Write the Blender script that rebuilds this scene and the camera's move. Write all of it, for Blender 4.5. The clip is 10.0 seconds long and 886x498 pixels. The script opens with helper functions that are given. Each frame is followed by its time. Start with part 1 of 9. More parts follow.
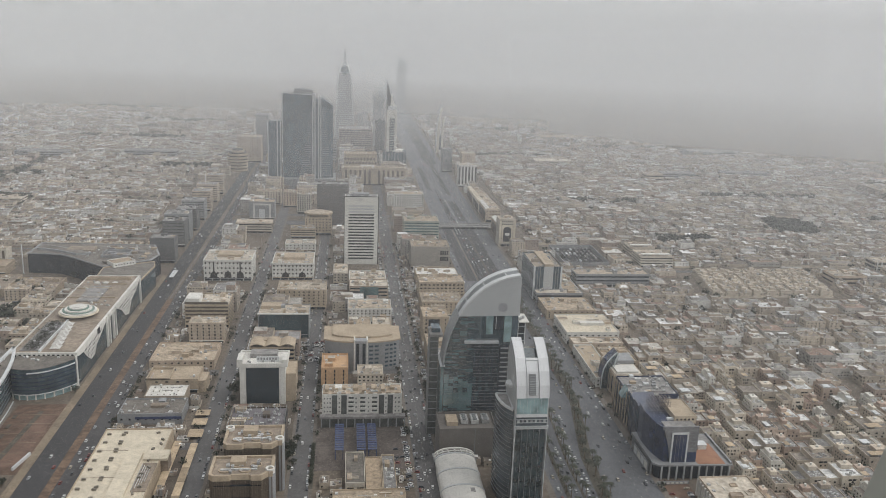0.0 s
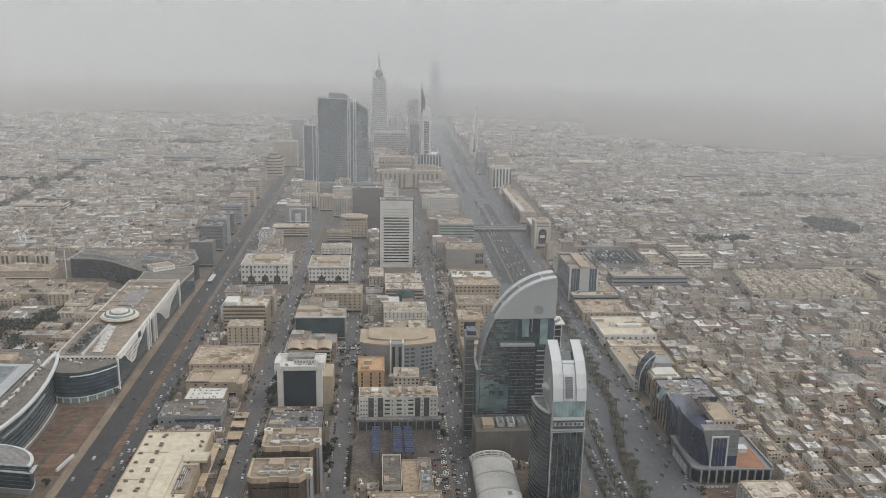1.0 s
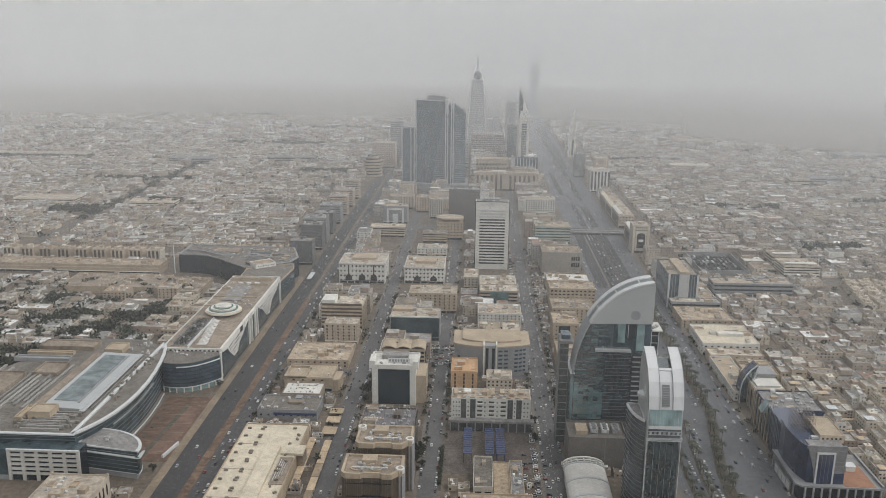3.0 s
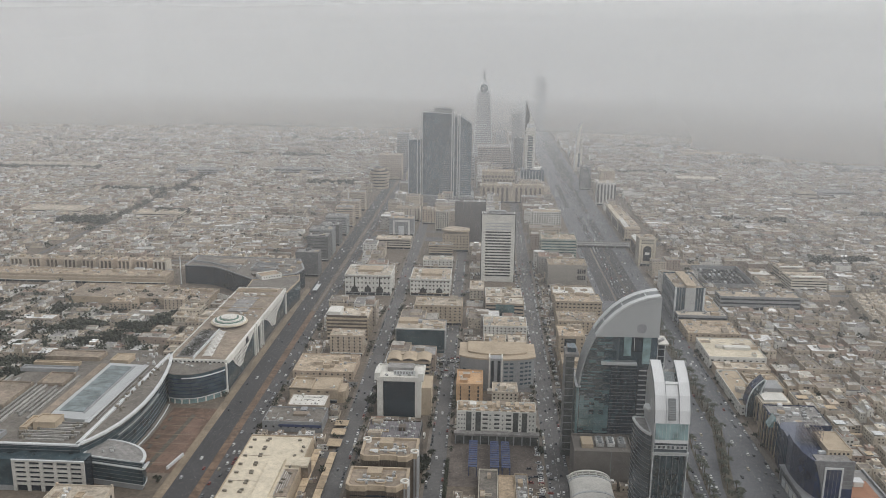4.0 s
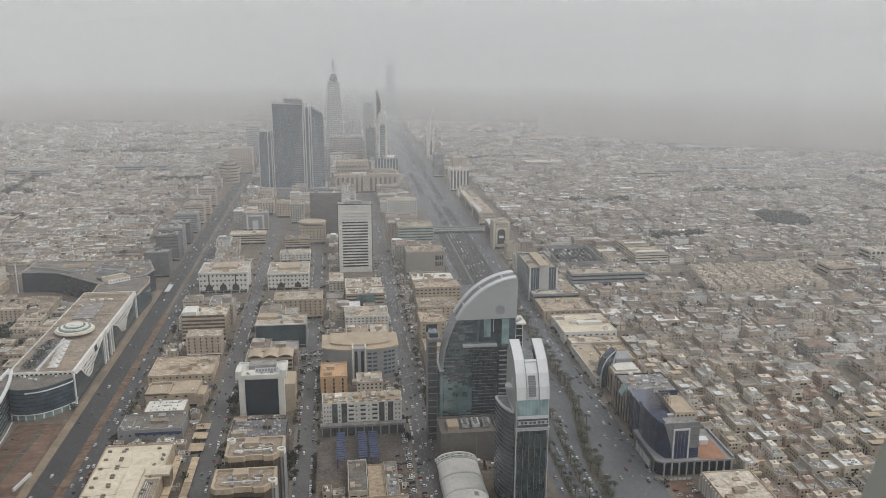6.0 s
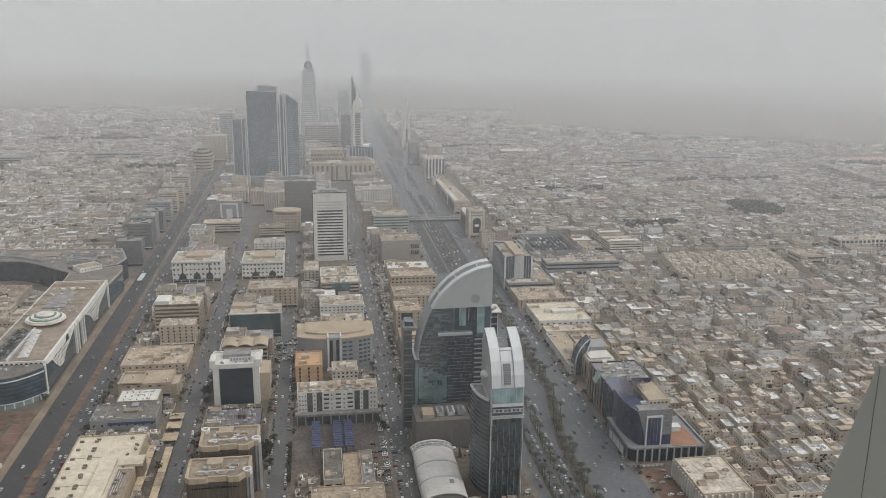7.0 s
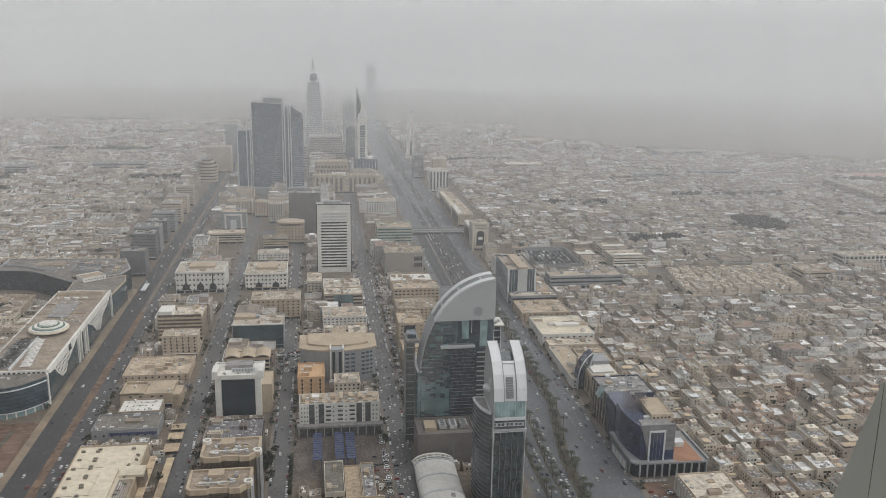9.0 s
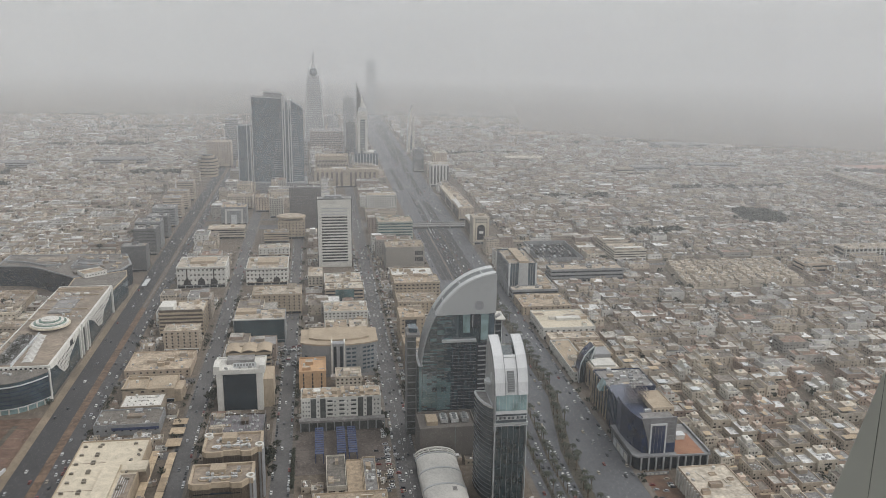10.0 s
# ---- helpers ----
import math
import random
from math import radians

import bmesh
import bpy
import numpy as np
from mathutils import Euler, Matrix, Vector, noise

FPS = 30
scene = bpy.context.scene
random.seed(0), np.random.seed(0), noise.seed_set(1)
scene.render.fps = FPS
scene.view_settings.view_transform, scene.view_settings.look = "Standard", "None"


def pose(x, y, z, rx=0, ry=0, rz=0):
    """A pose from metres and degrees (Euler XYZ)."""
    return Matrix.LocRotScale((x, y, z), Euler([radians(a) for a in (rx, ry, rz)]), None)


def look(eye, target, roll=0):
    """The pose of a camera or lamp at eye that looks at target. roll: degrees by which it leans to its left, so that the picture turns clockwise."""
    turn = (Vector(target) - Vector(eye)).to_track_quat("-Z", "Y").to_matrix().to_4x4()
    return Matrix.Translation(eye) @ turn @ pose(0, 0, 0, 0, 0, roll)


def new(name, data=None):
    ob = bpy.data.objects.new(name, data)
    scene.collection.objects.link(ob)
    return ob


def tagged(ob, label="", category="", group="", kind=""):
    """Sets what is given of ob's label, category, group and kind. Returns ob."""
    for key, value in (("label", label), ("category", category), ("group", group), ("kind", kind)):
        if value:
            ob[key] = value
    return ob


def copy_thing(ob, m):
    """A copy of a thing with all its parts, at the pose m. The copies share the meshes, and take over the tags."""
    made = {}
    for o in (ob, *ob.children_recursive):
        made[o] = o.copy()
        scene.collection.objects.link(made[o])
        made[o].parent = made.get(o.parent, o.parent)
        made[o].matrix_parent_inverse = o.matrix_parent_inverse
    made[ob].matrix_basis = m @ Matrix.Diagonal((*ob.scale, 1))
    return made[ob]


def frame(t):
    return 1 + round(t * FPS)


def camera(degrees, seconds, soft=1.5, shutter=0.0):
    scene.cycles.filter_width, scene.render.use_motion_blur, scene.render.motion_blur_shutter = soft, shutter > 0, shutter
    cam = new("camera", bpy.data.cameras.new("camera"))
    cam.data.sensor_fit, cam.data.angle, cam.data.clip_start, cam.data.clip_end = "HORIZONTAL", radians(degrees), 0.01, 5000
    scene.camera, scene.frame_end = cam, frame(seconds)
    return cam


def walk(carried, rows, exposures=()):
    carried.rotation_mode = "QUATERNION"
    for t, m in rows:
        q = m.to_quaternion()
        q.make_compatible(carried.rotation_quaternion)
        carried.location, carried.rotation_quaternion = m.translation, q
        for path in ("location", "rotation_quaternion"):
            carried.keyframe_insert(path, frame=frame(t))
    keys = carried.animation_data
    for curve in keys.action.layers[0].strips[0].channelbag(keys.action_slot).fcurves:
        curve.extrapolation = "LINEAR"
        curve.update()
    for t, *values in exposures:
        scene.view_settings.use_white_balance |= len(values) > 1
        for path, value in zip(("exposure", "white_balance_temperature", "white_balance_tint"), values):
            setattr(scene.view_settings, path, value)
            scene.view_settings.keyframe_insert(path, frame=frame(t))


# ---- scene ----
# ---- camera: stands at a window high in a tower and turns ----
EYE = (0.0, 0.0, 335.0)
cam = camera(55.09, 10.0, soft=0.5)
TURNS = [
    (0.0, -6.202, -14.685, -2.096), (0.5, -5.381, -14.633, -1.754), (1.0, -4.003, -14.559, -1.128),
    (1.5, -2.205, -14.551, -0.767), (2.0, -0.257, -14.574, -0.620), (2.5, 1.449, -14.622, -0.543),
    (3.0, 2.480, -14.538, -0.543), (3.75, 2.95, -14.00, -0.640), (4.5, 2.780, -13.420, -0.776),
    (5.0, 1.703, -13.576, -0.945), (5.5, -2.637, -13.776, -1.463), (6.0, -7.055, -14.354, -0.198),
    (6.2, -8.18, -14.66, -0.10), (6.75, -8.72, -15.02, -0.52), (7.5, -8.372, -15.174, -0.903), (8.0, -8.360, -14.897, -0.893),
    (8.5, -8.254, -14.149, -1.029), (9.0, -8.306, -14.262, -1.047), (9.5, -8.359, -14.318, -1.065),
    (10.0, -8.316, -14.659, -0.807),
]
walk(cam, [(t, pose(*EYE, 90 + pitch, roll, yaw)) for t, yaw, pitch, roll in TURNS])

# ---- light: bright overcast sky over a dusty city, a weak wide sun ----
world = bpy.data.worlds.new("overcast_sky")
scene.world = world
world.use_nodes = True
wn, wl = world.node_tree.nodes, world.node_tree.links
wn.clear()
w_out = wn.new("ShaderNodeOutputWorld")
w_bg = wn.new("ShaderNodeBackground")
w_add = wn.new("ShaderNodeAddShader")
w_sky_bg = wn.new("ShaderNodeBackground")
w_sky = wn.new("ShaderNodeTexSky")
w_sky.sky_type = "NISHITA"
w_sky.sun_disc = False
w_sky.sun_elevation, w_sky.sun_rotation = radians(58), radians(124)
w_sky.dust_density = 6.0
w_sky_bg.inputs["Strength"].default_value = 0.012
wl.new(w_sky.outputs[0], w_sky_bg.inputs["Color"])
w_tc = wn.new("ShaderNodeTexCoord")
w_sep = wn.new("ShaderNodeSeparateXYZ")
w_ramp = wn.new("ShaderNodeValToRGB")
wl.new(w_tc.outputs["Generated"], w_sep.inputs[0])
w_low = wn.new("ShaderNodeMapRange")
w_low.inputs["From Min"].default_value = -0.1
wl.new(w_sep.outputs["Z"], w_low.inputs["Value"])
wl.new(w_low.outputs[0], w_ramp.inputs[0])
els = w_ramp.color_ramp.elements
els[0].position, els[0].color = 0.03, (0.47, 0.465, 0.455, 1)
els[1].position, els[1].color = 1.0, (0.76, 0.775, 0.785, 1)
for at, c in ((0.062, (0.52, 0.52, 0.515, 1)), (0.091, (0.60, 0.605, 0.605, 1)), (0.123, (0.69, 0.695, 0.695, 1)), (0.182, (0.755, 0.762, 0.765, 1)), (0.50, (0.755, 0.762, 0.765, 1))):
    e = els.new(at)
    e.color = c
wl.new(w_ramp.outputs[0], w_bg.inputs["Color"])
w_side = wn.new("ShaderNodeMapRange")  # the veiled sun brightens the sky on its side
w_side.inputs["From Min"].default_value, w_side.inputs["From Max"].default_value = -1.0, 1.0
w_side.inputs["To Min"].default_value, w_side.inputs["To Max"].default_value = 0.25, 2.05
wl.new(w_sep.outputs["X"], w_side.inputs["Value"])
wl.new(w_side.outputs[0], w_bg.inputs["Strength"])
wl.new(w_bg.outputs[0], w_add.inputs[0])
wl.new(w_sky_bg.outputs[0], w_add.inputs[1])
wl.new(w_add.outputs[0], w_out.inputs["Surface"])
sun = new("sun", bpy.data.lights.new("sun", "SUN"))
sun.data.energy, sun.data.angle, sun.data.color = 0.6, radians(25), (1.0, 0.965, 0.92)
sun.matrix_world = look((520, -40, 880), (0, 0, 0))
scene.view_settings.exposure = 0.0


# ---- materials ----
def material(name, color, rough=0.85, metal=0.0, vary=0.25, grain=0.6, stain=0.03, dark=0.55, bump=0.0, per_object=0.0, island=0.0, tint=None, spec=0.5, palette=None):
    """Painted, plastered or dusty surface: fine grain and broad stains, both at real size; per_object and island vary whole pieces."""
    m = bpy.data.materials.new(name)
    m.use_nodes = True
    n, l = m.node_tree.nodes, m.node_tree.links
    p = n["Principled BSDF"]
    p.inputs["Roughness"].default_value = rough
    p.inputs["Metallic"].default_value = metal
    p.inputs["Specular IOR Level"].default_value = spec
    geo = n.new("ShaderNodeNewGeometry")
    fine, broad = n.new("ShaderNodeTexNoise"), n.new("ShaderNodeTexNoise")
    fine.inputs["Scale"].default_value, fine.inputs["Detail"].default_value = grain, 4
    broad.inputs["Scale"].default_value, broad.inputs["Detail"].default_value = stain, 5
    broad.inputs["Roughness"].default_value = 0.65
    for t in (fine, broad):
        l.new(geo.outputs["Position"], t.inputs["Vector"])
    r1, r2 = n.new("ShaderNodeMapRange"), n.new("ShaderNodeMapRange")
    for r, t, lo in ((r1, fine, 1 - vary), (r2, broad, dark)):
        r.inputs["From Min"].default_value, r.inputs["From Max"].default_value = 0.32, 0.68
        r.inputs["To Min"].default_value, r.inputs["To Max"].default_value = lo, 1 + vary * 0.35
        l.new(t.outputs["Fac"], r.inputs["Value"])
    mul = n.new("ShaderNodeMath")
    mul.operation = "MULTIPLY"
    l.new(r1.outputs[0], mul.inputs[0])
    l.new(r2.outputs[0], mul.inputs[1])
    last = mul.outputs[0]
    for amount, kind in ((per_object, 0), (island, 1)):
        if amount:
            if kind == 0:
                src = n.new("ShaderNodeObjectInfo").outputs["Random"]
            else:
                src = geo.outputs["Random Per Island"]
            r = n.new("ShaderNodeMapRange")
            r.inputs["To Min"].default_value, r.inputs["To Max"].default_value = 1 - amount, 1 + amount
            l.new(src, r.inputs["Value"])
            k = n.new("ShaderNodeMath")
            k.operation = "MULTIPLY"
            l.new(last, k.inputs[0])
            l.new(r.outputs[0], k.inputs[1])
            last = k.outputs[0]
    base = n.new("ShaderNodeRGB")
    base.outputs[0].default_value = (*color, 1)
    col = base.outputs[0]
    if tint:
        mix = n.new("ShaderNodeMix")
        mix.data_type = "RGBA"
        mix.inputs["A"].default_value, mix.inputs["B"].default_value = (*color, 1), (*tint, 1)
        src = n.new("ShaderNodeObjectInfo").outputs["Random"] if per_object else geo.outputs["Random Per Island"]
        wrap = n.new("ShaderNodeMath")
        wrap.operation = "MULTIPLY"
        wrap.inputs[1].default_value = 7.31
        l.new(src, wrap.inputs[0])
        fr = n.new("ShaderNodeMath")
        fr.operation = "FRACT"
        l.new(wrap.outputs[0], fr.inputs[0])
        l.new(fr.outputs[0], mix.inputs["Factor"])
        col = mix.outputs["Result"]
    if palette:
        ramp = n.new("ShaderNodeValToRGB")
        ramp.color_ramp.interpolation = "CONSTANT"
        ce, at = ramp.color_ramp.elements, 0.0
        for k, (share, c) in enumerate(palette):
            e = ce[0] if k == 0 else ce.new(at)
            e.position, e.color = at, (*c, 1)
            at += share
        ce.remove(ce[-1])
        wrap, fr = n.new("ShaderNodeMath"), n.new("ShaderNodeMath")
        wrap.operation, fr.operation = "MULTIPLY", "FRACT"
        wrap.inputs[1].default_value = 5.77
        l.new(n.new("ShaderNodeObjectInfo").outputs["Random"] if per_object else geo.outputs["Random Per Island"], wrap.inputs[0])
        l.new(wrap.outputs[0], fr.inputs[0])
        l.new(fr.outputs[0], ramp.inputs[0])
        col = ramp.outputs[0]
    vm = n.new("ShaderNodeVectorMath")
    vm.operation = "SCALE"
    l.new(col, vm.inputs[0])
    l.new(last, vm.inputs["Scale"])
    l.new(vm.outputs[0], p.inputs["Base Color"])
    if bump:
        b = n.new("ShaderNodeBump")
        b.inputs["Strength"].default_value, b.inputs["Distance"].default_value = bump, 0.3
        l.new(fine.outputs["Fac"], b.inputs["Height"])
        l.new(b.outputs[0], p.inputs["Normal"])
    return m


def glass(name, color, rough=0.06, wave=0.02, scale=0.12, metal=0.0, spec=0.8, ior=1.45):
    """Tinted curtain-wall glass: dark, glossy, each sheet slightly out of true."""
    m = bpy.data.materials.new(name)
    m.use_nodes = True
    n, l = m.node_tree.nodes, m.node_tree.links
    p = n["Principled BSDF"]
    p.inputs["Roughness"].default_value, p.inputs["Metallic"].default_value = rough, metal
    p.inputs["Specular IOR Level"].default_value = spec
    p.inputs["IOR"].default_value = ior
    geo = n.new("ShaderNodeNewGeometry")
    t = n.new("ShaderNodeTexNoise")
    t.inputs["Scale"].default_value, t.inputs["Detail"].default_value = scale, 3
    l.new(geo.outputs["Position"], t.inputs["Vector"])
    r = n.new("ShaderNodeMapRange")
    r.inputs["From Min"].default_value, r.inputs["From Max"].default_value = 0.3, 0.7
    r.inputs["To Min"].default_value, r.inputs["To Max"].default_value = 0.55, 1.35
    l.new(t.outputs["Fac"], r.inputs["Value"])
    vm = n.new("ShaderNodeVectorMath")
    vm.operation = "SCALE"
    vm.inputs[0].default_value = color
    l.new(r.outputs[0], vm.inputs["Scale"])
    l.new(vm.outputs[0], p.inputs["Base Color"])
    b = n.new("ShaderNodeBump")
    b.inputs["Strength"].default_value, b.inputs["Distance"].default_value = wave, 4.0
    l.new(t.outputs["Fac"], b.inputs["Height"])
    l.new(b.outputs[0], p.inputs["Normal"])
    return m


M_GROUND = material("dusty_ground", (0.150, 0.121, 0.093), vary=0.35, grain=0.25, stain=0.012, dark=0.6)
M_ASPHALT = material("dusty_asphalt", (0.125, 0.121, 0.120), rough=0.8, vary=0.2, grain=0.35, stain=0.02, dark=0.7)
M_ASPHALT_NEW = material("fresh_asphalt", (0.052, 0.051, 0.053), rough=0.8, vary=0.2, grain=0.3, stain=0.02, dark=0.75)
M_ASPHALT_WORN = material("worn_asphalt", (0.078, 0.075, 0.076), rough=0.8, vary=0.25, grain=0.3, stain=0.02, dark=0.7)
M_EARTH = material("orange_earth", (0.165, 0.108, 0.072), vary=0.4, grain=0.2, stain=0.05, dark=0.6)
M_SAND = material("sandy_pavement", (0.26, 0.205, 0.145), vary=0.35, grain=0.5, stain=0.03, dark=0.6)
M_PAVING = material("dusty_paving", (0.185, 0.160, 0.135), vary=0.3, grain=0.5, stain=0.03, dark=0.65)
M_SOIL = material("red_brown_soil", (0.150, 0.093, 0.064), vary=0.4, grain=0.15, stain=0.03, dark=0.6)
M_HIGHWAY = material("pale_worn_asphalt", (0.126, 0.130, 0.139), rough=0.75, vary=0.2, grain=0.3, stain=0.015, dark=0.72)
M_CONCRETE = material("pale_concrete", (0.19, 0.187, 0.182), vary=0.2, grain=0.4, stain=0.05, dark=0.75)
M_PAINT = material("road_paint", (0.6, 0.6, 0.57), vary=0.4, grain=0.8, stain=0.1, dark=0.5)
WALL_PALETTE = ((0.28, (0.515, 0.445, 0.355)), (0.17, (0.71, 0.69, 0.645)), (0.15, (0.385, 0.305, 0.25)), (0.25, (0.445, 0.38, 0.31)), (0.15, (0.41, 0.385, 0.35)))
ROOF_PALETTE = ((0.30, (0.26, 0.225, 0.19)), (0.20, (0.295, 0.285, 0.275)), (0.31, (0.455, 0.43, 0.385)), (0.12, (0.77, 0.77, 0.755)), (0.07, (0.31, 0.215, 0.165)))
M_WALL = material("cream_render", (0.44, 0.35, 0.262), vary=0.15, grain=0.35, stain=0.06, dark=0.72, per_object=0.22, tint=(0.60, 0.555, 0.47))
M_ROOF = material("dusty_roof", (0.38, 0.295, 0.205), vary=0.35, grain=0.3, stain=0.09, dark=0.6, per_object=0.2, tint=(0.58, 0.525, 0.44))
M_WALL_PINK = material("pink_brown_render", (0.38, 0.285, 0.225), vary=0.15, grain=0.35, stain=0.06, dark=0.72, per_object=0.25, tint=(0.52, 0.42, 0.34))
M_CITY_WALL = material("city_walls", (0.41, 0.33, 0.262), vary=0.2, grain=0.3, stain=0.02, dark=0.7, island=0.18, palette=WALL_PALETTE)
M_HOUSE_WALL = material("villa_render", (0.45, 0.375, 0.295), vary=0.15, grain=0.35, stain=0.06, dark=0.72, per_object=0.3, tint=(0.64, 0.58, 0.48))
M_HOUSE_WHITE = material("white_villa_render", (0.70, 0.675, 0.61), vary=0.15, grain=0.35, stain=0.06, dark=0.7, per_object=0.15)
M_RED_GROUND = material("faded_red_ground", (0.40, 0.235, 0.185), vary=0.2, grain=0.2, stain=0.01, dark=0.85)
M_COMPOUND = material("pale_cream_render", (0.57, 0.50, 0.405), vary=0.15, grain=0.3, stain=0.03, dark=0.8, island=0.08)
M_COMPOUND_ROOF = material("pale_cream_roof", (0.47, 0.41, 0.33), vary=0.3, grain=0.3, stain=0.03, dark=0.7, island=0.12)
M_HOUSE_ROOF = material("villa_roof", (0.31, 0.25, 0.195), vary=0.4, grain=0.35, stain=0.09, dark=0.5, per_object=0.15, palette=ROOF_PALETTE)
M_CITY_ROOF = material("city_roofs", (0.305, 0.25, 0.20), vary=0.4, grain=0.25, stain=0.012, dark=0.55, island=0.22, palette=ROOF_PALETTE)
M_CLUTTER = material("roof_clutter", (0.30, 0.27, 0.24), vary=0.3, grain=1.0, stain=0.1, dark=0.6, island=0.6, tint=(0.85, 0.85, 0.83))
M_WHITE = material("white_paint", (0.66, 0.645, 0.60), vary=0.1, grain=0.3, stain=0.05, dark=0.8)
M_BROWNROOF = material("brown_dusty_roof", (0.30, 0.245, 0.19), vary=0.3, grain=0.3, stain=0.05, dark=0.6)
M_GREYROOF = material("grey_felt_roof", (0.27, 0.26, 0.25), vary=0.3, grain=0.3, stain=0.08, dark=0.65)
M_TAUPE = material("taupe_render", (0.30, 0.275, 0.24), vary=0.12, grain=0.35, stain=0.06, dark=0.8)
M_GREENWALL = material("pale_green_grey_panels", (0.36, 0.385, 0.335), vary=0.12, grain=0.3, stain=0.05, dark=0.8)
M_GREYWALL = material("grey_cladding", (0.27, 0.275, 0.28), vary=0.1, grain=0.3, stain=0.05, dark=0.8, rough=0.6)
M_TAN = material("tan_stone", (0.425, 0.345, 0.25), vary=0.15, grain=0.4, stain=0.06, dark=0.75)
M_ORANGE = material("orange_tan_render", (0.56, 0.36, 0.20), vary=0.15, grain=0.4, stain=0.06, dark=0.75)
M_BROWN = material("brown_granite", (0.105, 0.08, 0.058), rough=0.45, vary=0.2, grain=0.4, stain=0.06, dark=0.7)
M_PLANT = material("plant_metal", (0.5, 0.5, 0.49), rough=0.6, vary=0.25, grain=1.2, stain=0.3, dark=0.65, per_object=0.35)
M_STEEL = material("steel_panel", (0.46, 0.475, 0.48), rough=0.42, metal=0.35, vary=0.06, grain=0.3, stain=0.03, dark=0.9)
M_STEEL_LIGHT = material("pale_roof_metal", (0.60, 0.615, 0.62), rough=0.5, metal=0.1, vary=0.08, grain=0.4, stain=0.05, dark=0.85)
M_MULLION = material("mullion_metal", (0.2, 0.215, 0.22), rough=0.5, metal=0.3, vary=0.1, grain=0.5, stain=0.05, dark=0.8)
M_BLUE = material("blue_steel", (0.055, 0.075, 0.16), rough=0.55, vary=0.2, grain=0.8, stain=0.1, dark=0.7)
M_BLACK_GLASS = glass("black_glass", (0.008, 0.010, 0.014), rough=0.35, spec=0.06)
M_GLASS_NAVY = glass("navy_glass", (0.022, 0.034, 0.074), rough=0.08, wave=0.03, scale=0.12, spec=0.5, ior=1.6)
M_WINDOW = glass("window_glass", (0.030, 0.030, 0.031), rough=0.2, spec=0.4)
M_GLASS_DARK = glass("dark_glass", (0.022, 0.028, 0.035), rough=0.08, spec=0.35)
M_GLASS_BLUE = glass("blue_glass", (0.034, 0.056, 0.066), rough=0.04, wave=0.012, scale=0.05, spec=0.5, ior=2.3)
M_GLASS_GREEN = glass("green_glass", (0.070, 0.122, 0.125), rough=0.06, wave=0.05, scale=0.05)
M_GLASS_PALE = glass("pale_green_glass", (0.21, 0.30, 0.305), rough=0.12)
M_TREE = material("foliage", (0.046, 0.052, 0.033), rough=0.8, vary=0.5, grain=0.6, stain=0.05, dark=0.6, island=0.4)
M_TRUNK = material("palm_trunk", (0.16, 0.12, 0.085), vary=0.3, grain=2.0, stain=0.3, dark=0.7)
M_TYRE = material("tyre_rubber", (0.025, 0.025, 0.026), rough=0.9, vary=0.2, grain=4.0)
M_CANVAS = material("shade_canvas", (0.46, 0.36, 0.245), vary=0.2, grain=0.5, stain=0.08, dark=0.7, per_object=0.3)


CAR_PAINTS = [material("car_paint_" + nm, c, rough=0.35, vary=0.05, grain=1.0, stain=0.5, dark=0.85, spec=0.6)
              for nm, c in (("white", (0.72, 0.72, 0.70)), ("silver", (0.42, 0.43, 0.44)), ("dark", (0.05, 0.052, 0.058)), ("beige", (0.45, 0.40, 0.32)), ("red", (0.22, 0.05, 0.04)), ("grey", (0.17, 0.175, 0.18)))]


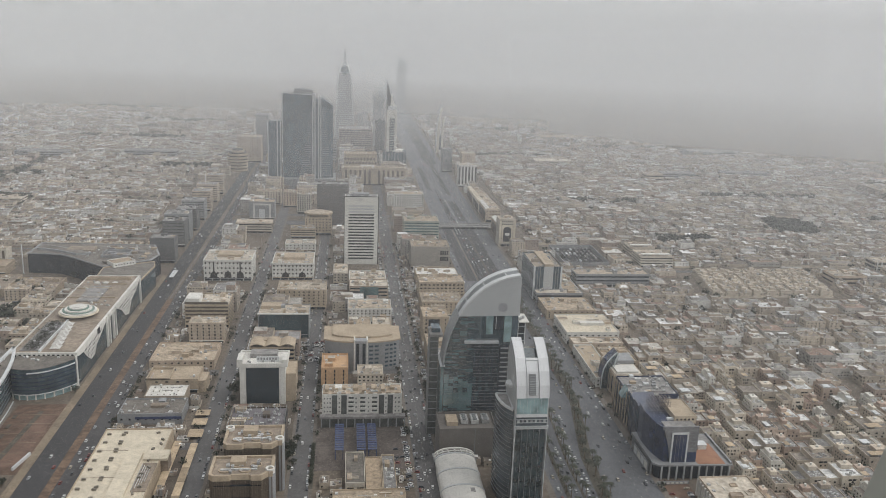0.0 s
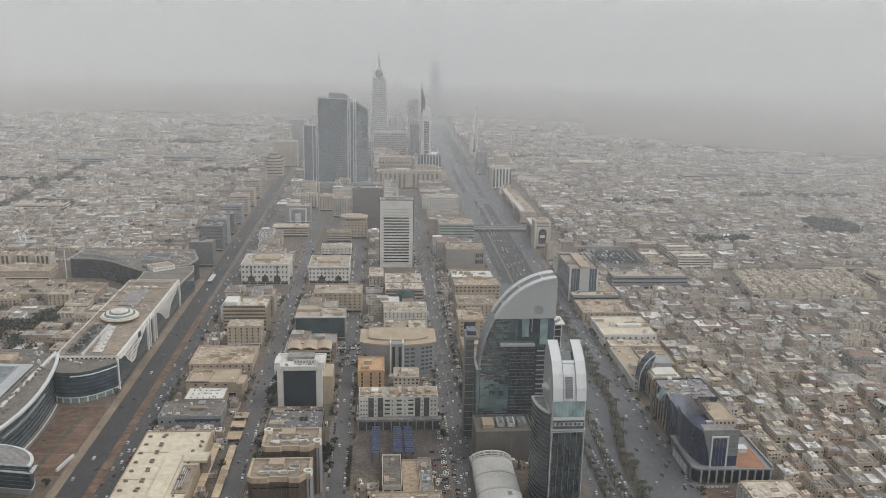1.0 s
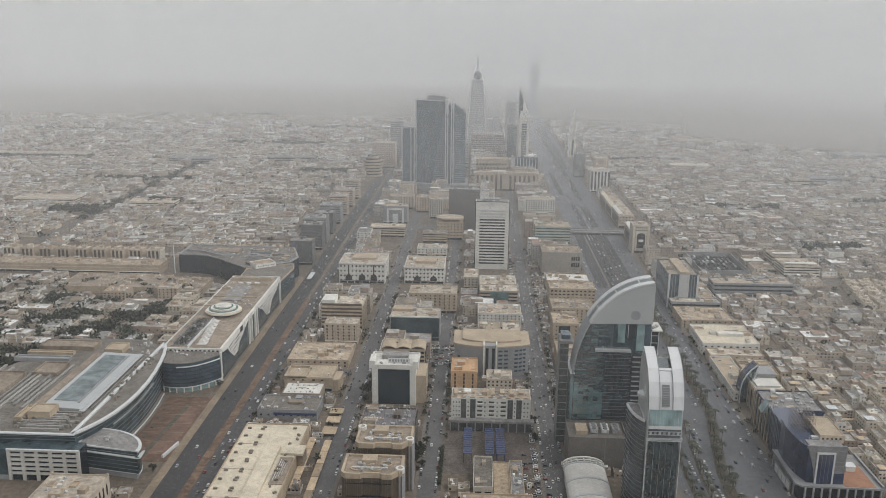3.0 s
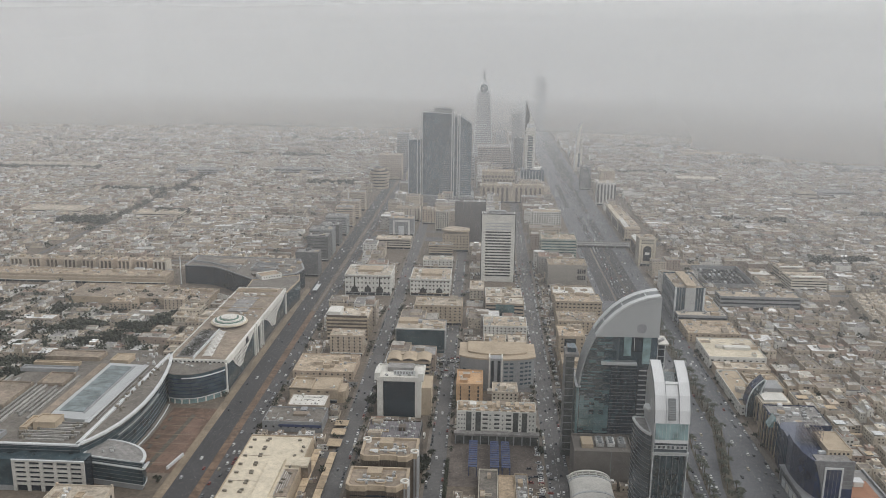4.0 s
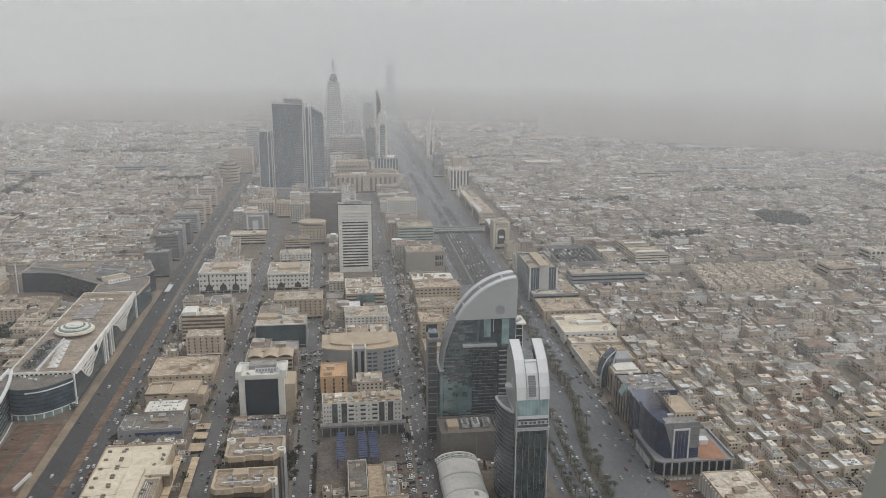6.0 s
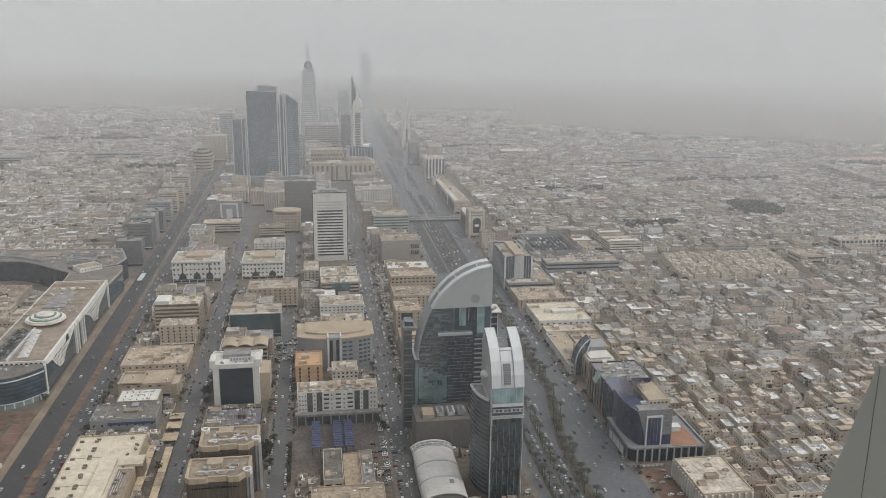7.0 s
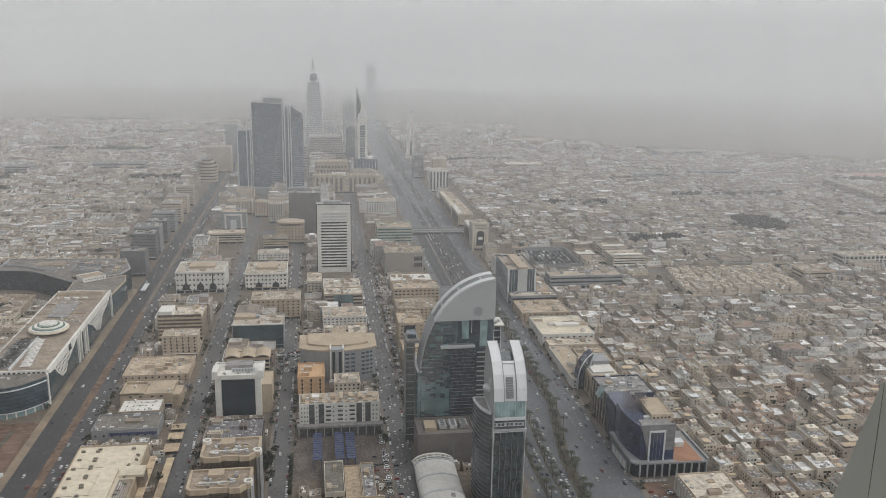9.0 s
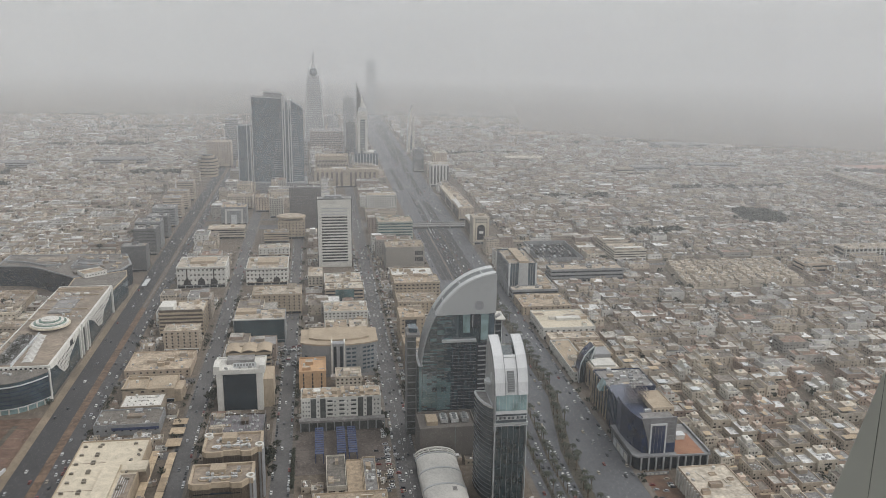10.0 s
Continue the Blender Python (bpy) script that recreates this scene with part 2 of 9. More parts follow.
# ---- mesh helpers ----
class Geo:
    """Collects faces for one mesh."""

    def __init__(self):
        self.v, self.f, self.m = [], [], []

    def face(self, pts, mat=0):
        k = len(self.v)
        self.v += [tuple(p) for p in pts]
        self.f.append(tuple(range(k, k + len(pts))))
        self.m.append(mat)

    def box(self, x0, x1, y0, y1, z0, z1, mat=0, top=None, bottom=False):
        k = len(self.v)
        self.v += [(x0, y0, z0), (x1, y0, z0), (x1, y1, z0), (x0, y1, z0), (x0, y0, z1), (x1, y0, z1), (x1, y1, z1), (x0, y1, z1)]
        self.f += [(k, k + 1, k + 5, k + 4), (k + 1, k + 2, k + 6, k + 5), (k + 2, k + 3, k + 7, k + 6), (k + 3, k, k + 4, k + 7), (k + 4, k + 5, k + 6, k + 7)]
        self.m += [mat] * 4 + [mat if top is None else top]
        if bottom:
            self.f.append((k + 3, k + 2, k + 1, k))
            self.m.append(mat)
        return self

    def prism(self, poly, z0, z1, mat=0, top=None):
        """Upright prism over a counter-clockwise outline."""
        k, n = len(self.v), len(poly)
        self.v += [(x, y, z0) for x, y in poly] + [(x, y, z1) for x, y in poly]
        for i in range(n):
            j = (i + 1) % n
            self.f.append((k + i, k + j, k + n + j, k + n + i))
            self.m.append(mat)
        self.f.append(tuple(range(k + n, k + 2 * n)))
        self.m.append(mat if top is None else top)
        return self

    def ring(self, poly, inner, z0, z1, mat=0):
        """Upright rim between two outlines with the same number of corners."""
        n = len(poly)
        for i in range(n):
            j = (i + 1) % n
            a, b, c, d = poly[i], poly[j], inner[j], inner[i]
            self.face([(*a, z0), (*b, z0), (*b, z1), (*a, z1)], mat)
            self.face([(*a, z1), (*b, z1), (*c, z1), (*d, z1)], mat)
            self.face([(*c, z0), (*d, z0), (*d, z1), (*c, z1)], mat)
        return self

    def mesh(self, name, mats):
        me = bpy.data.meshes.new(name)
        me.from_pydata(self.v, [], self.f)
        for m in mats if isinstance(mats, (list, tuple)) else [mats]:
            me.materials.append(m)
        me.polygons.foreach_set("material_index", self.m)
        me.update()
        return me


def part(name, geo, mats, parent, label="", at=(0, 0, 0), turn=0.0):
    """One mesh object under a thing or under a part."""
    ob = new(name, geo if isinstance(geo, bpy.types.Mesh) else geo.mesh(name, mats))
    ob.parent = parent
    ob.location = at
    if turn:
        ob.rotation_euler = (0, 0, turn)
    return tagged(ob, label) if label else ob


def thing(name, x, y, label, category, group="", z=0.0, turn=0.0, kind=""):
    ob = new(name)
    ob.location, ob.rotation_euler = (x, y, z), (0, 0, turn)
    ob.empty_display_size = 1.0
    return tagged(ob, label, category, group, kind)


def structure(name, geo, mats, label, category):
    return tagged(new(name, geo.mesh(name, mats)), label, category, kind="structure")


WINDOW_MESHES = {}


def window_mesh(w, h, frame_mat, pane_mat=None):
    """A framed pane, facing -y, centred; the frame stands proud and the pane lies back in it."""
    pane_mat = pane_mat or M_WINDOW
    key = (round(w, 2), round(h, 2), frame_mat.name, pane_mat.name)
    if key not in WINDOW_MESHES:
        g, e = Geo(), min(0.14, w * 0.12)
        o = [(-w / 2 - e, -h / 2 - e), (w / 2 + e, -h / 2 - e), (w / 2 + e, h / 2 + e), (-w / 2 - e, h / 2 + e)]
        i = [(-w / 2, -h / 2), (w / 2, -h / 2), (w / 2, h / 2), (-w / 2, h / 2)]
        for a in range(4):
            b = (a + 1) % 4
            g.face([(o[a][0], -0.12, o[a][1]), (o[b][0], -0.12, o[b][1]), (i[b][0], -0.12, i[b][1]), (i[a][0], -0.12, i[a][1])], 0)
            g.face([(o[b][0], -0.12, o[b][1]), (o[a][0], -0.12, o[a][1]), (o[a][0], 0.05, o[a][1]), (o[b][0], 0.05, o[b][1])], 0)
        g.face([(x, -0.03, z) for x, z in i], 1)
        WINDOW_MESHES[key] = g.mesh("window", [frame_mat, pane_mat])
    return WINDOW_MESHES[key]


FOOT = []  # ground taken by what stands: x0, x1, y0, y1


def taken(x0, x1, y0, y1, gap=1.0):
    return any(x0 < b + gap and x1 > a - gap and y0 < d + gap and y1 > c - gap for a, b, c, d in FOOT)


def roof_units(parent, x0, x1, y0, y1, z, n, rng, tall=2.0, mat=None):
    """Air-handling boxes, each a part with its own fan cowl."""
    for _ in range(n):
        w, d, h = rng.uniform(1.5, 3.2), rng.uniform(1.4, 2.6), rng.uniform(1.0, tall)
        cx, cy = rng.uniform(x0 + w, x1 - w), rng.uniform(y0 + d, y1 - d)
        g = Geo().box(-w / 2, w / 2, -d / 2, d / 2, 0.25, h)
        g.prism([(math.cos(a * math.pi / 4) * d * 0.32, math.sin(a * math.pi / 4) * d * 0.32) for a in range(8)], h, h + 0.3)
        for fx in (-w / 2 + 0.1, w / 2 - 0.3):
            g.box(fx, fx + 0.2, -d / 2, d / 2, 0, 0.25)
        part("air_conditioner", g, mat or M_PLANT, parent, at=(cx, cy, z))


def building(name, x0, x1, y0, y1, h, label, wall=None, roof=None, floors=0, cols=0, win=(1.6, 1.6), frame_mat=None, pane=None,
             side_cols=0, bands=None, parapet=1.1, units=5, head=True, seed=0, base=True, category="building", group="", lean=0.0, ledge=0.0, mess=True):
    """A flat-roofed building: walls with a parapet, a sunken roof, windows, stair head and plant. bands: (material, height share) ribbon glazing."""
    rng = random.Random(seed or int(x0 * 13 + y0 * 7))
    wall, roof = wall or M_WALL, roof or M_ROOF
    frame_mat = frame_mat or wall
    cx, cy = (x0 + x1) / 2, (y0 + y1) / 2
    FOOT.append((x0, x1, y0, y1))
    t = thing(name, cx, cy, label, category, group)
    hx, hy = (x1 - x0) / 2, (y1 - y0) / 2
    out = [(-hx, -hy), (hx, -hy), (hx, hy), (-hx, hy)]
    inn = [(-hx + 0.5, -hy + 0.5), (hx - 0.5, -hy + 0.5), (hx - 0.5, hy - 0.5), (-hx + 0.5, hy - 0.5)]
    g = Geo()
    for i in range(4):
        j = (i + 1) % 4
        g.face([(*out[i], 0), (*out[j], 0), (*out[j], h - parapet), (*out[i], h - parapet)])
    g.ring(out, inn, h - parapet, h)
    if ledge:
        o2 = [(a * (1 + ledge / hx), b * (1 + ledge / hy)) for a, b in out]
        g.ring(o2, out, h - 1.4, h - 0.5)
    part("wall", g, wall, t)
    g = Geo()
    g.face([(*p, h - parapet) for p in inn])
    part("roof", g, roof, t)
    z = h - parapet
    if head:
        w, d = min(5.5, hx * 0.7), min(6.5, hy * 0.7)
        px, py = rng.uniform(-hx + w, hx - w), rng.uniform(-hy * 0.1, hy - d)
        g = Geo().box(-w / 2, w / 2, -d / 2, d / 2, 0, 3.0)
        g.box(-w / 2 - 0.2, w / 2 + 0.2, -d / 2 - 0.2, d / 2 + 0.2, 3.0, 3.25)
        part("stair_head", g, wall, t, at=(px, py, z))
    roof_units(t, -hx, hx, -hy, hy, z, units, rng)
    if h > 12 and base and hx > 8:
        bays = max(2, int(hx / 5))
        g = Geo()
        for c in range(bays):
            a = -hx + 0.6 + c * (2 * hx - 1.2) / bays
            g.box(a + 0.4, a + (2 * hx - 1.2) / bays - 0.4, -hy - 0.08, -hy + 0.2, 0.3, 3.2)
        tagged(part("shopfront", g, M_GLASS_DARK, t), kind="stuff")
        part("awning", Geo().box(-hx + 0.4, hx - 0.4, -hy - 1.3, -hy, 3.4, 3.8, bottom=True), rng.choice((M_GREYWALL, M_TAN, M_WHITE)), t)
        part("cornice", Geo().ring([(a * 1.0 + math.copysign(0.25, a), b + math.copysign(0.25, b)) for a, b in out], out, h - parapet - 0.5, h - parapet - 0.1), wall, t)
    if units:
        part("water_tank", Geo().prism([(math.cos(a * math.pi / 5) * 1.2, math.sin(a * math.pi / 5) * 1.2) for a in range(10)], 0, 2.0), M_WHITE, t, at=(rng.uniform(-hx + 2, hx - 2), rng.uniform(0, hy - 2), z))
        g = Geo()
        for _ in range(4):
            a, b = rng.uniform(-hx + 2, hx - 6), rng.uniform(-hy + 2, hy - 3)
            if rng.random() < 0.5:
                g.box(a, min(a + rng.uniform(4, 14), hx - 1), b, b + 0.35, 0.2, 0.5, bottom=True)
            else:
                g.box(a, a + 0.35, b, min(b + rng.uniform(4, 14), hy - 1), 0.2, 0.5, bottom=True)
        tagged(part("roof_pipes", g, M_PLANT, t, at=(0, 0, z)), kind="stuff")
    if mess and hx > 7 and hy > 7 and h - parapet > 5 and cy < 1350:
        for k in range(2 + int(hx * hy / 160)):
            w, d, rz = rng.uniform(2.5, min(11, hx * 0.8)), rng.uniform(2.5, min(9, hy * 0.8)), rng.choice((0.5, 1.2, 2.6, 3.2))
            a, b = rng.uniform(-hx + 0.8, hx - w - 0.8), rng.uniform(-hy + 1.5, hy - d - 0.8)
            g = Geo().ring([(0, 0), (w, 0), (w, d), (0, d)], [(0.3, 0.3), (w - 0.3, 0.3), (w - 0.3, d - 0.3), (0.3, d - 0.3)], 0, rz + 0.5)
            g.face([(0.3, 0.3, rz), (w - 0.3, 0.3, rz), (w - 0.3, d - 0.3, rz), (0.3, d - 0.3, rz)], 1)
            part("roof_room", g, [rng.choice((wall, M_WALL, M_TAN)), rng.choice((M_ROOF, M_ROOF, M_BROWNROOF))], t, at=(a, b, z + 0.01 * k))
    if floors:
        fh = (h - parapet - 1.0) / floors
        if bands:
            bm, share = bands
            for k in range(floors):
                zc = 0.8 + fh * (k + 0.5)
                g = Geo()
                hh = fh * share / 2
                for s in (-1, 1):
                    g.box(-hx + 0.8, hx - 0.8, min(s * (hy - 0.3), s * (hy + 0.06)), max(s * (hy - 0.3), s * (hy + 0.06)), zc - hh, zc + hh)
                    g.box(min(s * (hx - 0.3), s * (hx + 0.06)), max(s * (hx - 0.3), s * (hx + 0.06)), -hy + 0.8, hy - 0.8, zc - hh, zc + hh)
                part("window_band", g, bm, t)
        if cols:
            me = window_mesh(win[0], win[1], frame_mat, pane)
            if cy > 1060:
                g = Geo()
                for k in range(floors):
                    for c in range(cols):
                        a, z0 = -hx + (c + 0.5) * 2 * hx / cols, 0.8 + fh * (k + 0.5)
                        g.box(a - win[0] / 2, a + win[0] / 2, -hy - 0.08, -hy + 0.2, z0 - win[1] / 2, z0 + win[1] / 2)
                tagged(part("distant_windows", g, M_WINDOW, t), kind="stuff")
            for k in range(floors if cy <= 1060 else 0):
                for c in range(cols):
                    part("window", me, None, t, at=(-hx + (c + 0.5) * 2 * hx / cols, -hy, 0.8 + fh * (k + 0.5)))
        if side_cols:
            me = window_mesh(win[0], win[1], frame_mat, pane)
            s, turn = (1, math.pi / 2) if cx < 0 else (-1, -math.pi / 2)
            for k in range(floors):
                for c in range(side_cols):
                    part("window", me, None, t, at=(s * hx, -hy + (c + 0.5) * 2 * hy / side_cols, 0.8 + fh * (k + 0.5)), turn=turn)
    return t


# ---- ground, roads and pavements ----
M_VERGE = material("dry_verge", (0.105, 0.094, 0.072), vary=0.4, grain=0.5, stain=0.05, dark=0.6)
g = Geo()
g.face([(-16000, -3000, 0), (16000, -3000, 0), (16000, 22000, 0), (-16000, 22000, 0)])
structure("ground", g, M_GROUND, "bare dusty sand-coloured ground under the city", "ground")


M_TAR = material("dark_tarmac", (0.030, 0.030, 0.032), rough=0.85, vary=0.25, grain=0.3, stain=0.02, dark=0.7)


def road(name, x0, x1, y0, y1, mat, label, z=0.02):
    g = Geo()
    g.box(x0, x1, y0, y1, 0.0, z)
    return structure(name, g, mat, label, "road")


def line_marks(name, xs, y0, y1, step, length, width=0.3, z=0.072):
    g = Geo()
    for x in xs:
        y = y0
        while y < y1:
            g.box(x - width / 2, x + width / 2, y, y + length, z - 0.02, z)
            y += step
    tagged(new(name, g.mesh(name, M_PAINT)), "dashed white lane lines on the asphalt", "lane marking", kind="stuff")


road("road_west", -236, -216.6, 60, 4800, M_ASPHALT_NEW, "freshly laid dark asphalt carriageway", 0.05)
road("road_west_inner", -209.4, -196, 60, 4800, M_ASPHALT_WORN, "dusty asphalt carriageway beside road works", 0.05)
road("median_strip", -216.5, -209.5, 380, 1020, M_EARTH, "orange-brown earth strip of road works between carriageways", 0.2)
road("pavement_west", -243.2, -236.1, 380, 1120, M_SAND, "sand-coloured pavement along the avenue", 0.15)
road("median_strip", -214.5, -211.5, 1021, 1900, M_PAVING, "narrow sandy strip between the carriageways", 0.2)
road("street_a", -120, -104, 60, 2400, M_ASPHALT, "narrow dusty side street lined with parked cars", 0.05)
road("street_b", -41, -26, 60, 2000, M_ASPHALT, "narrow dusty side street with parked cars", 0.05)
road("street_m", 55, 73, 60, 4800, M_ASPHALT, "straight busy street between office blocks", 0.05)
road("highway", 156, 239, 60, 4900, M_HIGHWAY, "wide grey urban highway with service lanes", 0.05)
for x0, x1, y0, y1 in ((164, 178.5, 1100, 1400), (182, 199, 1100, 1400), (202.5, 217, 1100, 1400), (183.5, 193, 1465, 1660), (201, 214, 1465, 1640), (203, 214, 1700, 2100), (196, 226, 2110, 3000), (170, 180, 1760, 2050)):
    road("highway_lane", x0, x1, y0, y1, M_ASPHALT_NEW, "dark main carriageway of the highway", 0.08)
STRIP_A = [(166.6, 380), (166.6, 600), (171, 720), (176, 800), (180, 1090)]
STRIP_B = [(192, 380), (193.5, 563), (196, 610), (204, 658), (214, 716), (214, 800), (214, 1090)]
STRIP_C = [(178, 380), (178, 600), (184, 700)]


def along(path, y):
    for (xa, ya), (xb, yb) in zip(path, path[1:]):
        if ya <= y <= yb:
            return xa + (xb - xa) * (y - ya) / (yb - ya)
    return path[-1][0]


def bent_strip(path, half, label):
    out = [(x + half, y) for x, y in path] + [(x - half, y) for x, y in reversed(path)]
    g = Geo().prism(out, 0.0, 0.22)
    return structure("planting_strip", g, M_VERGE, label, "road")


bent_strip(STRIP_A, 1.6, "earth strip planted with palms beside the service lane")
bent_strip(STRIP_C, 1.0, "narrow earth strip planted with a row of palms")
bent_strip(STRIP_B, 4.6, "earth and grass strip planted with palms and shrubs")
road("planting_strip", 199.6, 202, 1100, 1398, M_VERGE, "earth and grass strip planted with palms", 0.22)
road("median_strip", 179.7, 181, 1100, 1398, M_SAND, "narrow pale kerb between the carriageways", 0.5)
road("pavement_east", 239, 244, 380, 1700, M_PAVING, "narrow sand-coloured pavement beside shops", 0.16)
road("pavement_towers", 152, 157, 380, 700, M_PAVING, "pavement beside the glass towers", 0.16)
for x0, x1 in ((-122.5, -120), (-104, -101.5), (-43.5, -41), (-26, -23.5), (52.5, 55), (73, 75.5)):
    road("pavement", x0, x1, 420, 1500, M_PAVING, "narrow dusty pavement along the side street", 0.16)
line_marks("lane_marks", (162.5, 166.5), 420, 1080, 9.0, 3.0, 0.16)
line_marks("lane_marks", (221.5, 228.5), 420, 1080, 9.0, 3.0, 0.16)
line_marks("lane_marks", (171, 190.5, 209.5), 1104, 1396, 9.0, 4.0, 0.2, 0.1)
line_marks("lane_marks", (64,), 420, 1300, 9.0, 4.0, 0.25)
for x0, ya, y1 in ((1400, 420, 4000), (-703, 1262, 2105), (-1243, 2210, 3600), (-1600, 620, 4200)):
    road("side_avenue", x0 - 3.5, x0 + 3.5, ya, y1, M_ASPHALT, "grey asphalt avenue between blocks of houses", 0.05)
for y0 in (2030, 2750):
    road("side_avenue", 305, 2600, y0 - 3.5, y0 + 3.5, M_ASPHALT, "grey asphalt avenue between blocks of houses", 0.045)
for y0 in (1255, 1900, 2600):
    road("side_avenue", -2600, -305, y0 - 3.5, y0 + 3.5, M_ASPHALT, "grey asphalt avenue between blocks of houses", 0.045)
road("side_avenue", 480, 908, 1146, 1157, M_ASPHALT, "grey asphalt avenue between blocks of houses", 0.05)
road("verge_street", -26.6, -23.2, 570, 640, M_VERGE, "narrow planted strip between the lanes of the side street", 0.25)
for y0 in (640, 790, 1125, 1500, 1700, 1930, 2200, 2500, 2900, 3300, 3800):
    road("cross_street", -196, 156, y0 - 6, y0 + 6, M_ASPHALT, "grey asphalt cross street", 0.04)
road("cross_avenue", -197, 330, 1425, 1455, M_ASPHALT, "wide cross avenue bridging the highway", 0.045)


def overpass(x0, x1, y0, y1, z, ramp):
    """A flat bridge deck with sloping ramps, side parapets and a row of piers."""
    t = thing("overpass", (x0 + x1) / 2, (y0 + y1) / 2, "pale concrete road bridge crossing over the highway", "bridge")
    u, d = (x1 - x0) / 2, (y1 - y0) / 2
    top = [(-u - ramp, 0.12), (-u - ramp * 0.4, z * 0.62), (-u, z), (u, z), (u + ramp * 0.4, z * 0.62), (u + ramp, 0.12)]
    part("deck", slab(Geo(), top + [(a, max(0.06, c - 1.3)) for a, c in reversed(top)], -d, d), M_CONCRETE, t)
    for c0 in (-d, d - 0.5, -0.6):
        part("parapet", slab(Geo(), [(a, c + 0.8) for a, c in top] + [(a, c) for a, c in reversed(top)], c0, c0 + 0.5), M_CONCRETE, t, "pale concrete bridge parapet")
    for k in range(5):
        x = -u + 2 + k * (2 * u - 4) / 4
        for c0 in (-d + 3, d - 4.2):
            part("pier", Geo().box(x - 0.7, x + 0.7, c0, c0 + 1.2, 0.0, z - 1.25), M_PAVING, t)


M_GLASS_SLATE = glass("slate_glass", (0.056, 0.084, 0.104), rough=0.18, spec=0.5)


# ---- landmark buildings between the avenue and the highway ----
def arc(cx, cy, rx, ry, a0, a1, n):
    return [(cx + rx * math.cos(radians(a0 + (a1 - a0) * k / n)), cy + ry * math.sin(radians(a0 + (a1 - a0) * k / n))) for k in range(n + 1)]


def slab(g, prof, c0, c1, axis="y", mat=0):
    """Extrudes a profile (u, z) from c0 to c1 along y (u is x) or along x (u is y)."""
    put = (lambda u, c, z: (u, c, z)) if axis == "y" else (lambda u, c, z: (c, u, z))
    n = len(prof)
    for i in range(n):
        (u0, z0), (u1, z1) = prof[i], prof[(i + 1) % n]
        g.face([put(u0, c0, z0), put(u1, c0, z1), put(u1, c1, z1), put(u0, c1, z0)], mat)
    g.face([put(u, c0, z) for u, z in prof], mat)
    g.face([put(u, c1, z) for u, z in reversed(prof)], mat)
    return g


def ribbon(g, curve, thick, c0, c1, axis="y", mat=0):
    """A bent plate that follows a curve of (u, z), its thickness laid outwards."""
    out = []
    for i, (u, z) in enumerate(curve):
        a, b = curve[max(i - 1, 0)], curve[min(i + 1, len(curve) - 1)]
        du, dz = b[0] - a[0], b[1] - a[1]
        k = math.hypot(du, dz)
        out.append((u - dz / k * thick, z + du / k * thick))
    put = (lambda u, c, z: (u, c, z)) if axis == "y" else (lambda u, c, z: (c, u, z))
    for i in range(len(curve) - 1):
        p, q, r, s = curve[i], curve[i + 1], out[i + 1], out[i]
        for w in (((p, c0), (q, c0), (r, c0), (s, c0)), ((s, c1), (r, c1), (q, c1), (p, c1)), ((s, c0), (r, c0), (r, c1), (s, c1)), ((q, c0), (p, c0), (p, c1), (q, c1))):
            g.face([put(u[0], c, u[1]) for u, c in w], mat)
    for i in (0, -1):
        p, s = curve[i], out[i]
        g.face([put(p[0], c0, p[1]), put(s[0], c0, s[1]), put(s[0], c1, s[1]), put(p[0], c1, p[1])], mat)
    return g


overpass(156, 238, 1404, 1434, 3.6, 34)


# striped white tower
def striped_tower(x0, x1, y0, y1, h):
    t = thing("office_tower", x0, y0, "tall white office tower with dark horizontal window bands", "tower")
    FOOT.append((x0, x1, y0, y1))
    w, d = x1 - x0, y1 - y0
    part("core", Geo().box(4.5, w - 4.5, 0.9, d - 0.6, 0, h - 3), M_WHITE, t)
    for a, b in ((0, 4.5), (w - 4.5, w)):
        g = Geo().box(a, b, 0, d, 0, h)
        g.box(a + 1.9, a + 2.6, -0.15, 0.1, 3, h - 4)
        part("pier", g, M_WHITE, t)
    part("top_beam", Geo().box(4.5, w - 4.5, 0, d, h - 3.5, h), M_WHITE, t)
    part("roof", Geo().box(1, w - 1, 1, d - 1, h, h + 0.3), M_GREYROOF, t)
    for a in (-0.9, w + 0.1):
        part("dark_edge", Geo().box(a, a + 0.8, 0.4, d, 0, h + 0.8), M_BLACK_GLASS, t)
    part("dark_edge", Geo().box(-0.9, w + 0.9, -0.2, 0.6, h + 0.01, h + 0.9), M_BLACK_GLASS, t)
    part("penthouse", Geo().box(10, 34, 5, 15, h + 0.3, h + 4), M_GREYWALL, t)
    n = 19
    for k in range(n):
        z = 8 + k * (h - 10 - 8) / n
        top = k >= n - 3
        part("window_band", Geo().box(5.5, w - 5.5, 0.35, 1.0, z, z + 2.3), M_STEEL if top else M_BLACK_GLASS, t)
        part("spandrel", Geo().box(4.5, w - 4.5, 0.05, 0.95, z + 2.3, z + 4.35), M_WHITE, t)
    for k in range(4):
        part("air_conditioner", Geo().box(3 + k * 10, 7 + k * 10, 2, 4.5, h + 0.3, h + 2), M_PLANT, t)


striped_tower(-2, 45, 1180, 1202, 98.5)


M_GLASS_FRONT = glass("navy_mirror_front", (0.024, 0.035, 0.043), rough=0.1, wave=0.03, scale=0.06, spec=0.35)


